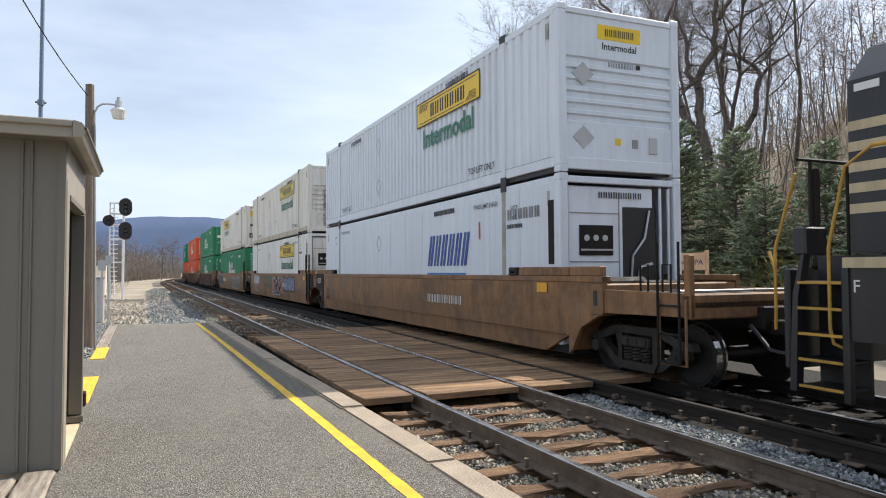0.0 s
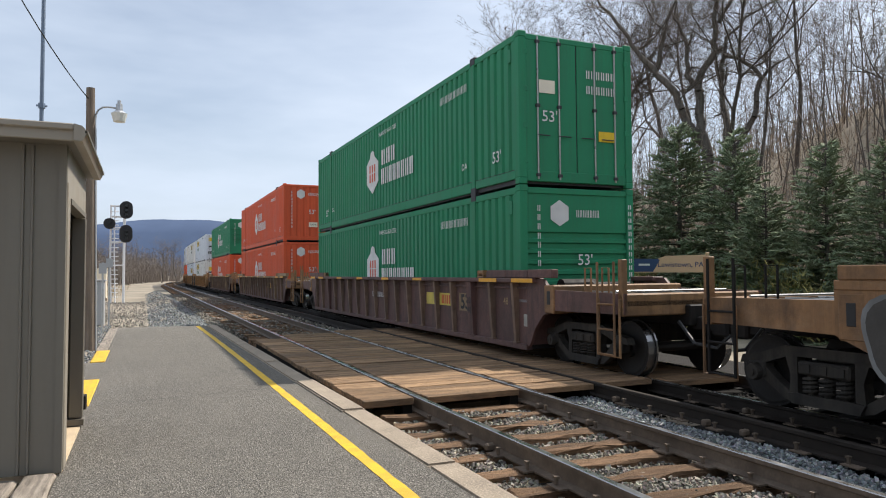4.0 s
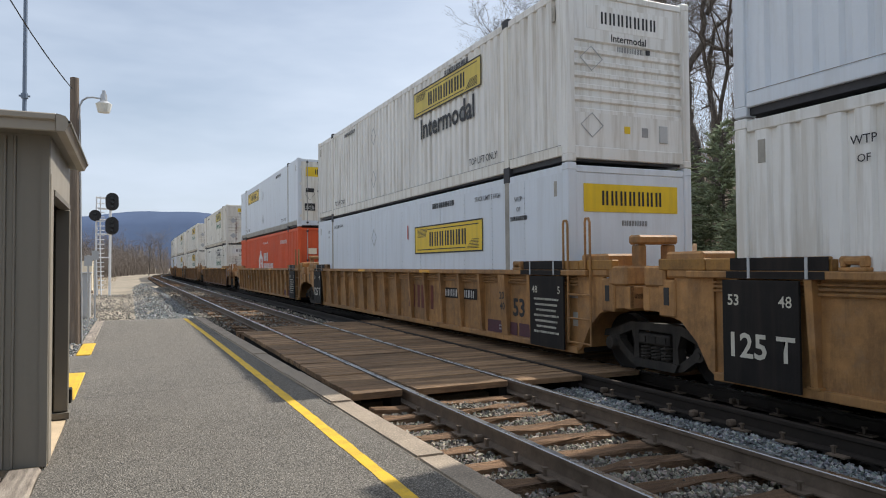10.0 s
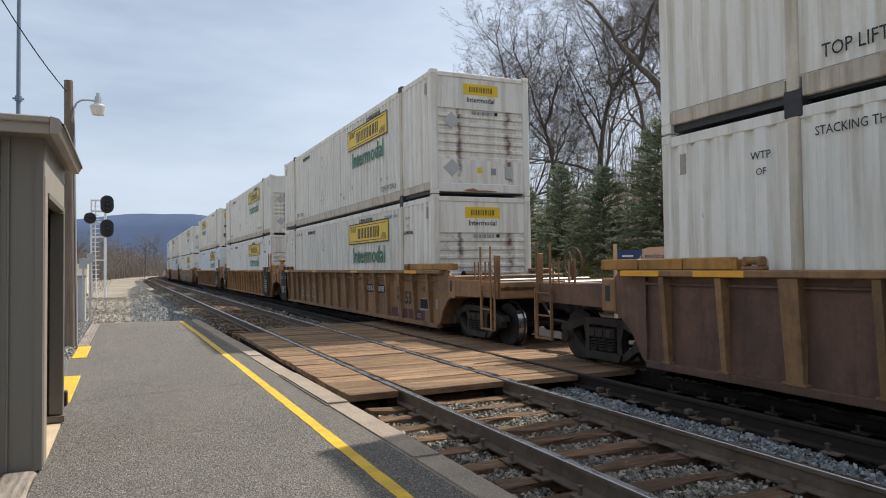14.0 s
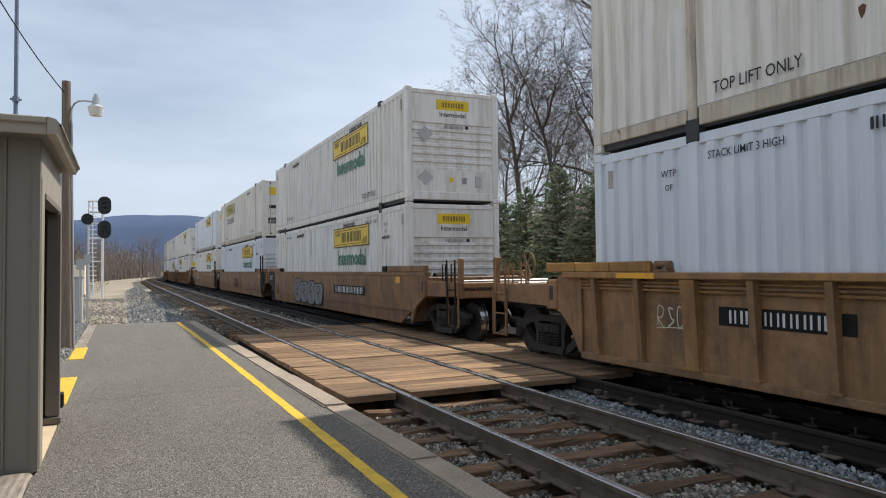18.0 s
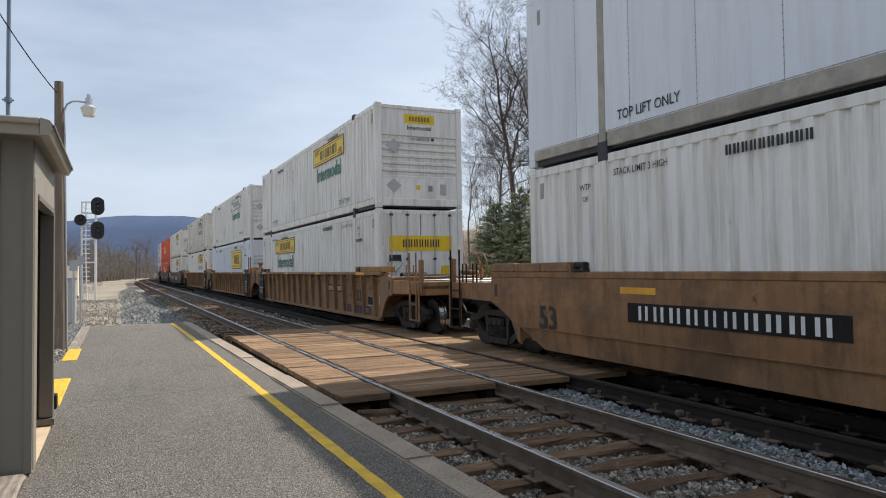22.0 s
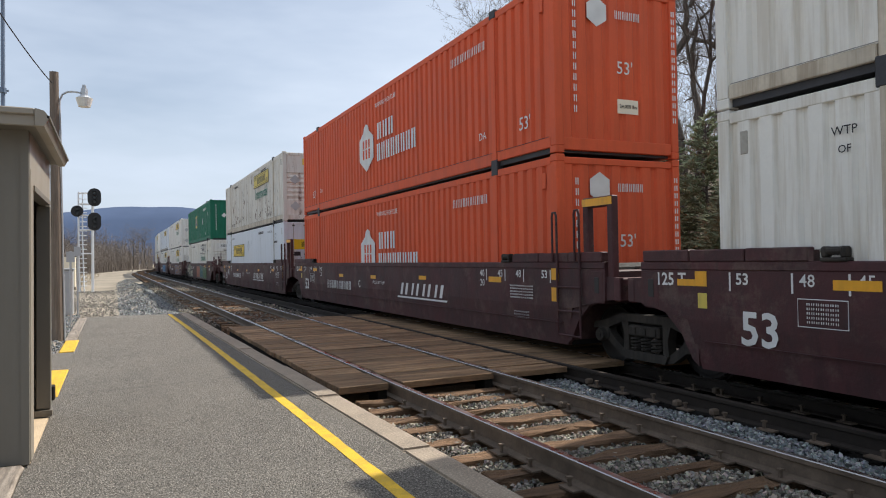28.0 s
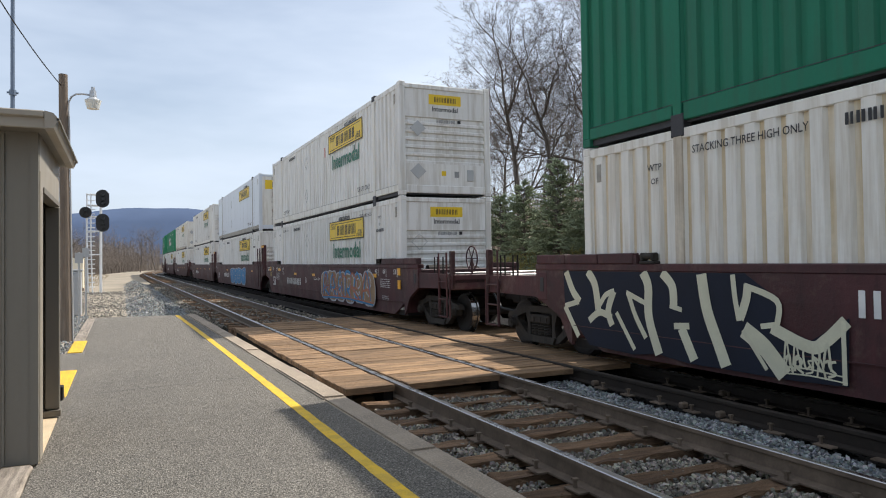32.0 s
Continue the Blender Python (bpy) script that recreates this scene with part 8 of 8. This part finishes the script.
def big_letters(w):
    """A long graffiti piece: cream angular strokes over a navy field, a curled tail, then looser colours."""
    x = -1.379
    field = [(16.6, 1.39), (16.57, 0.84), (15.95, 0.30), (15.0, 0.27), (14.5, 0.33), (14.0, 0.28), (12.48, 0.29), (11.9, 0.32), (11.88, 0.98), (12.3, 0.72), (12.7, 0.86), (12.66, 1.12), (13.1, 1.395)]
    part("graffiti", prism(bmesh.new(), field, "x", x - 0.002, x), GRAFF_NAVY, w, "dark field of a graffiti piece")
    first = [([(16.52, 1.38), (16.36, 1.1), (16.18, 0.93)], 0.13), ([(16.2, 0.93), (16.56, 0.85)], 0.08), ([(16.56, 0.84), (16.22, 0.40)], 0.10), ([(15.97, 1.39), (15.8, 1.2), (15.73, 0.84)], 0.14),
             ([(15.73, 0.86), (15.56, 1.05), (15.36, 1.12)], 0.08), ([(15.37, 1.12), (15.5, 0.84), (15.42, 0.63)], 0.12), ([(15.42, 0.74), (15.7, 0.80), (15.95, 0.66)], 0.10), ([(15.32, 0.82), (14.95, 0.34)], 0.07)]
    second = [([(14.76, 1.39), (14.66, 1.2), (14.66, 0.8), (14.48, 0.33)], 0.15), ([(15.1, 1.11), (14.72, 0.98)], 0.07), ([(15.06, 1.10), (14.92, 0.8), (14.72, 0.52)], 0.08), ([(14.4, 1.39), (14.22, 1.22), (14.2, 0.97)], 0.13),
              ([(14.27, 0.97), (14.06, 0.93)], 0.06), ([(14.2, 0.72), (13.94, 0.74)], 0.08), ([(14.07, 0.70), (13.87, 0.33)], 0.14), ([(13.73, 1.38), (13.65, 0.95), (13.48, 0.55), (13.38, 0.32)], 0.16)]
    third = [([(13.26, 1.38), (13.23, 1.1), (13.18, 0.86)], 0.07), ([(13.17, 0.88), (13.08, 1.1), (13.05, 1.27)], 0.11), ([(13.1, 1.26), (12.68, 1.11), (12.68, 0.86)], 0.07), ([(12.66, 0.86), (12.89, 0.82)], 0.06),
             ([(13.12, 0.77), (12.85, 0.60), (12.60, 0.33)], 0.20), ([(13.13, 0.76), (12.82, 0.36)], 0.05), ([(12.75, 0.82), (12.3, 0.66), (12.12, 0.74), (11.9, 0.95)], 0.13), ([(11.935, 0.95), (11.93, 0.33)], 0.05)]
    for k, (pts, wide) in enumerate(first + second + third):
        part("graffiti", ribbon(bmesh.new(), pts, wide, x - 0.004 - 0.0004 * k), GRAFF_CREAM, w, "cream graffiti stroke")
    squiggle(w, 12.05, 12.62, 0.42, 0.70, GRAFF_CREAM, 47, x - 0.016, 5, 0.025)
    squiggle(w, 12.0, 12.6, 0.36, 0.55, GRAFF_CREAM, 48, x - 0.017, 5, 0.025)
    blocks(w, 2.0, 4.4, 0.28, 1.38, (GRAFF_SILVER, GRAFF_GREEN), 42, x, 2)
    blocks(w, 4.4, 6.4, 0.28, 1.38, (GRAFF_SILVER, GRAFF_TEAL), 43, x, 2)
    blocks(w, 6.4, 8.6, 0.28, 1.38, (GRAFF_TEAL, GRAFF_PINK), 45, x, 2)
    bars_side(w, 1.0, 0.26, 11.35, 1.12, WHITE_INK, x - 0.004, 3)


def scrawl(w, x):
    """A long thin chalked signature with figures under its end."""
    bm = bmesh.new()
    for i, k in enumerate([[(8.82, 0.65), (8.68, 0.82), (8.7, 0.73), (8.52, 0.63), (8.43, 0.69)], [(8.23, 0.9), (8.27, 0.67), (8.21, 0.66), (8.21, 0.74), (7.94, 0.77)], [(7.84, 0.75), (7.64, 0.74)], [(7.57, 0.91), (7.69, 0.71), (7.61, 0.69), (7.51, 0.75)], [(7.4, 0.77), (7.48, 0.72), (7.44, 0.66), (7.26, 0.68), (7.18, 0.84), (7.15, 1.18)], [(7.18, 0.71), (7.13, 0.74), (7.1, 0.7), (6.9, 0.73), (6.59, 0.71), (6.12, 0.74)], [(6.63, 1.2), (6.47, 0.99), (6.47, 0.79), (6.54, 0.7), (6.59, 0.79), (6.51, 1.06), (6.63, 1.2)], [(6.54, 0.57), (6.46, 0.59), (6.5, 0.49)], [(6.41, 0.57), (6.35, 0.59), (6.38, 0.49)], [(6.28, 0.59), (6.33, 0.57), (6.33, 0.53), (6.28, 0.52), (6.31, 0.46)], [(6.19, 0.62), (6.25, 0.44)]]):
        ribbon(bm, k, 0.018, x - 0.0004 * i)
    tagged(part("graffiti", bm, GRAFF_CREAM, w, "cream chalked signature"), kind="stuff")


def old_mark(w, y, x):
    """Three worn maroon bars where a maker's mark has faded."""
    bars_side(w, 1.7, 0.55, y, 0.85, MARK, x, 3)


MARK = mat("worn_maroon_mark", (0.14, 0.035, 0.025), 0.7, var=0.35, fine=12)
S, F_ = "shared", "free"
XR, XS_ = -1.318, -1.379
L_TAN = "tan smooth-sided well wagon with worn paint"
L_BRN = "dark brown ribbed well wagon with dusty top chord"
L_OCH = "ochre ribbed well wagon with grime and stencils"
L_MAR = "maroon smooth-sided well wagon with white lettering"

wagon(9.88, "smooth", TAN, F_, S, make_container("container", "white refrigerated container with a blue slanted logo", WHITE_B, "flat", "unit", "slant"),
      white(True, logo="scroll", paint=WHITE_B, seed=1), 1, L_TAN)
wagon(29.13, "smooth", TAN, S, S, make_container("container", "white refrigerated container with a yellow logo panel", WHITE_A, "flat", "unit", "scroll_low"),
      white(True, logo="scroll_old", paint=WHITE_C, label=WR, seed=2), 2, L_TAN + " and graffiti", art=lambda w: (blocks(w, 12.75, 14.8, 0.85, 1.42, (GRAFF_PALE, GRAFF_WHITE), 3, XS_, 4), squiggle(w, 13.0, 14.6, 0.45, 0.85, GRAFF_PALE, 2, XS_ - 0.004, 3, 0.03),
      blocks(w, 8.6, 11.5, 0.78, 1.40, (GRAFF_GREEN, GRAFF_TAN), 6, XS_, 5), squiggle(w, 8.7, 11.4, 0.85, 1.33, GRAFF_BLUE_GREY, 5, XS_ - 0.02, 5, 0.05), blocks(w, 5.5, 8.3, 0.36, 1.34, (GRAFF_WHITE, GRAFF_PINK), 7, XS_, 3),
      squiggle(w, 5.6, 8.1, 0.45, 1.25, GRAFF_NAVY, 11, XS_ - 0.02, 3, 0.16), squiggle(w, 5.6, 8.2, 0.42, 1.28, GRAFF_WHITE, 12, XS_ - 0.024, 3, 0.035), blocks(w, 2.5, 5.2, 0.62, 1.40, (GRAFF_NAVY, GRAFF_LILAC), 8, XS_, 4)))
wagon(48.86, "smooth", TAN, S, F_, green(), white(True, logo="scroll", end="doors", label=WD + ", rusting", paint=WHITE_C, seed=3), 3, L_TAN + " and graffiti", number=11.9,
      art=lambda w: (blocks(w, 13.2, 17.0, 0.45, 1.46, (GRAFF_SILVER, GRAFF_DARK), 4, XS_, 3), blocks(w, 2.3, 6.8, 0.34, 1.32, (GRAFF_PALE, GRAFF_SMOKE), 9, XS_, 4), squiggle(w, 2.5, 6.6, 0.45, 1.2, GRAFF_SILVER, 8, XS_ - 0.018, 5, 0.10)))
wagon(72.65, "rib", BROWN, F_, F_, green(), green("doors"), 4, L_BRN, number=8.3)
wagon(96.32, "rib", BROWN, F_, F_, red(), red(), 5, L_BRN, CHORD_PALE, number=8.3)
wagon(119.85, "rib", BROWN, F_, F_, red(), green(), 6, L_BRN, CHORD_PALE, number=8.3)
wagon(143.64, "rib", ORANGE, F_, S, white(False, logo="scroll", end="doors", label=WD, seed=7), white(True, logo="scroll", end="doors", paint=WHITE_B, label=WD, seed=8), 7, L_OCH)
wagon(163.15, "rib", ORANGE, S, S, make_container("container", WS, WHITE_B, "flat", "plain", "wordless", seed=9), white(True, logo="scroll_old", seed=10, word_ink=INK), 8, L_OCH, plate=True, art=lambda w: old_mark(w, 6.2, XR))
wagon(182.77, "rib", ORANGE, S, F_, red("doors"), make_container("container", "smooth panelled container with doors and rust-stained post", WHITE_B, "flat", "doors", "wordless", top=True, seed=11, doors_paint=WHITE_C), 9, L_OCH, plate=True, number=12.8,
      art=lambda w: (scrawl(w, XR), squiggle(w, 10.41, 10.93, 0.75, 1.10, GRAFF_CREAM, 12, XR, 5, 0.014)))
wagon(206.52, "rib", BROWN_R, F_, F_, white(False, logo="outline", seed=12, paint=WHITE_C), white(True, logo="scroll_old", label=W + " and dents", seed=13, paint=WHITE_C), 10, "red-brown ribbed well wagon with chalky graffiti", OCHRE_OLD,
      art=lambda w: (squiggle(w, 2.0, 3.0, 0.4, 1.25, GRAFF_PALE, 14, XR, 4, 0.025), squiggle(w, 4, 12.0, 0.45, 1.15, BROWN, 15, XR, 7, 0.06)))
wagon(230.10, "rib", OCHRE_OLD, F_, S, white(False, logo="scroll", paint=WHITE_C, seed=14), white(True, logo="scroll", paint=WHITE_C, label=WR, seed=15), 11, L_OCH,
      art=lambda w: squiggle(w, 10.5, 13.0, 0.5, 1.0, GRAFF_PALE, 16, XR, 5, 0.03))
wagon(249.60, "rib", ORANGE, S, S, white(False, logo="scroll", seed=16), white(True, logo="scroll_old", paint=WHITE_C, label=WR, seed=17), 12, L_OCH, plate=True,
      art=lambda w: (squiggle(w, 12.0, 13.3, 0.6, 1.1, GRAFF_PALE, 17, XR, 3, 0.04), squiggle(w, 5.0, 6.0, 0.5, 1.0, GRAFF_PALE, 18, XR, 3, 0.04)))
wagon(269.47, "rib", OCHRE_OLD, S, F_, white(False, logo="scroll", paint=WHITE_B, seed=18), white(True, logo="scroll", end="doors", label=WD, paint=WHITE_C, seed=19), 13, L_OCH, ORANGE, plate=True, number=12.95,
      art=lambda w: squiggle(w, 14.15, 14.85, 0.78, 1.08, GRAFF_CREAM, 19, XR, 4, 0.02))
wagon(293.11, "smooth", TAN, F_, S, white(False, logo="scroll", seed=20), white(True, logo="scroll", seed=21), 14, L_TAN + " and graffiti", art=lambda w: (blocks(w, 7.8, 12.1, 0.27, 1.30, (GRAFF_NAVY, GRAFF_SILVER), 21, XS_, 4), squiggle(w, 13.4, 14.4, 0.75, 1.2, GRAFF_SILVER, 22, XS_, 4, 0.02), squiggle(w, 14.9, 15.9, 0.85, 1.25, GRAFF_SILVER, 23, XS_, 4, 0.02)))
wagon(312.69, "smooth", TAN, S, S, white(False, logo="scroll", paint=WHITE_B, seed=22), white(True, logo="scroll_old", end="doors", paint=WHITE_C, label="cream corrugated container with lock-rod doors and faded logo", seed=23, word_ink=INK_FADED), 15, L_TAN,
      number=-1, art=lambda w: old_mark(w, 8.3, XS_ - 0.003))
wagon(332.01, "smooth", TAN, S, F_, white(False, logo="scroll", seed=24), make_container("container", WS, WHITE_B, "flat", "plain", "wordless", top=True, seed=25, doors_paint=WHITE_C), 16, "tan smooth-sided well wagon with worn maroon marks", number=12.0)
wagon(355.81, "rib", OCHRE_OLD, F_, S, white(False, logo="scroll", end="doors", label=WD, seed=26), white(True, logo="scroll", seed=27), 17, "ochre-brown ribbed well wagon, dusty and stencilled")
wagon(375.40, "rib", OCHRE_OLD, S, S, make_container("container", WS, WHITE_B, "fold", "ribs", "scroll_big", seed=28), white(True, logo="outline", seed=29), 18, L_OCH, plate=True, art=lambda w: old_mark(w, 6.0, XR))
wagon(394.56, "rib", OCHRE_OLD, S, F_, white(False, logo="scroll", seed=30), white(True, logo="outline", paint=WHITE_R, label=WR, seed=31), 19, L_OCH, plate=True)
wagon(418.83, "smooth", MAROON, F_, S, white(False, logo="scroll", paint=WHITE_C, seed=32), white(True, logo="scroll_old", paint=WHITE_C, seed=33), 20, L_MAR)
wagon(438.24, "smooth", MAROON, S, S, red(badge_y=9.1), red(badge_y=9.1), 21, L_MAR)
wagon(457.86, "smooth", MAROON, S, F_, make_container("container", WS + " and doors", WHITE_B, "flat", "doors", "wordless", seed=34), white(True, logo="scroll_old", paint=WHITE_R, label=WR, seed=35), 22, L_MAR)
wagon(481.84, "smooth", MAROON, F_, F_, white(False, logo="outline", label="white corrugated container with an outlined logo", seed=36, paint=WHITE_C),
      make_container("container", "dark green corrugated container with a yellow square logo", GREEN_E, end="folds", logo="square"), 23, "maroon smooth-sided well wagon covered in graffiti",
      art=lambda w: big_letters(w))
wagon(505.60, "smooth", MAROON, F_, S, white(False, logo="scroll", seed=38), white(True, logo="scroll", seed=39), 24, "maroon smooth-sided well wagon with colourful graffiti",
      art=lambda w: (blocks(w, 1.8, 7.4, 0.3, 1.35, (GRAFF_PALE, GRAFF_TAN), 44, XS_, 6), squiggle(w, 2.0, 7.2, 0.4, 1.25, GRAFF_BLUE, 46, XS_ - 0.02, 6, 0.08), squiggle(w, 2.0, 7.2, 0.45, 1.2, GRAFF_PINK, 47, XS_ - 0.022, 5, 0.06)))
wagon(525.25, "smooth", MAROON, S, S, white(False, logo="scroll", seed=40), make_container("container", WS, WHITE_B, "flat", "plain", "wordless", top=True, seed=41), 25, "maroon smooth-sided well wagon with blue graffiti",
      art=lambda w: blocks(w, 4.0, 9.8, 0.3, 1.35, (GRAFF_PALE, GRAFF_BLUE), 45, XS_, 4))
wagon(544.85, "smooth", MAROON, S, F_, white(False, logo="scroll", seed=42), white(True, logo="scroll", seed=43), 26, L_MAR)
wagon(568.50, "smooth", MAROON, F_, S, white(False, logo="scroll", seed=44), white(True, logo="scroll", paint=WHITE_C, seed=45), 27, L_MAR)
wagon(588.10, "smooth", MAROON, S, S, white(False, logo="scroll", seed=46), green(), 28, L_MAR)
wagon(607.70, "smooth", MAROON, S, F_, white(False, logo="scroll", seed=48), green(), 29, L_MAR)
TRAIN.append((make_loco(), 5.55, 0.0))


def travelled(t):
    """How far the train has come after t seconds."""
    u = t / 32.0
    return 494.689 * u - 49.77 * u ** 2 + 244.625 * u ** 3 - 461.93 * u ** 4 + 369.626 * u ** 5 - 107.958 * u ** 6


# small surges of the train against its even run, in metres at each second
SLIP = {0: 0.01, 1: 0.08, 2: -0.07, 6: 0.01, 7: -0.11, 8: 0.11, 9: 0.02, 10: 0.05, 11: -0.12, 12: 0.01, 13: -0.01, 14: -0.01, 18: -0.03, 19: 0.02, 20: -0.03, 21: 0.18, 22: -0.14, 23: -0.01, 24: 0.20, 25: -0.20, 28: 0.06, 29: -0.18, 30: 0.02, 31: 0.01, 32: 0.05}


def motions():
    half = CL / 2
    for ob, s, z in TRAIN:
        shift = 0.0 if ob.name.startswith("loco") else half
        rows = []
        for k in range(33):
            t = float(k)
            p, turn = along(s + shift - travelled(t) - SLIP.get(k, 0.0), 7.715)
            m = Matrix.Translation(p) @ Matrix.Rotation(radians(turn), 4, "Z") @ Matrix.Rotation(radians(-0.4), 4, "Y") @ Matrix.Translation((0, -shift, z))
            rows.append((t, m))
        walk(ob, rows)


motions()
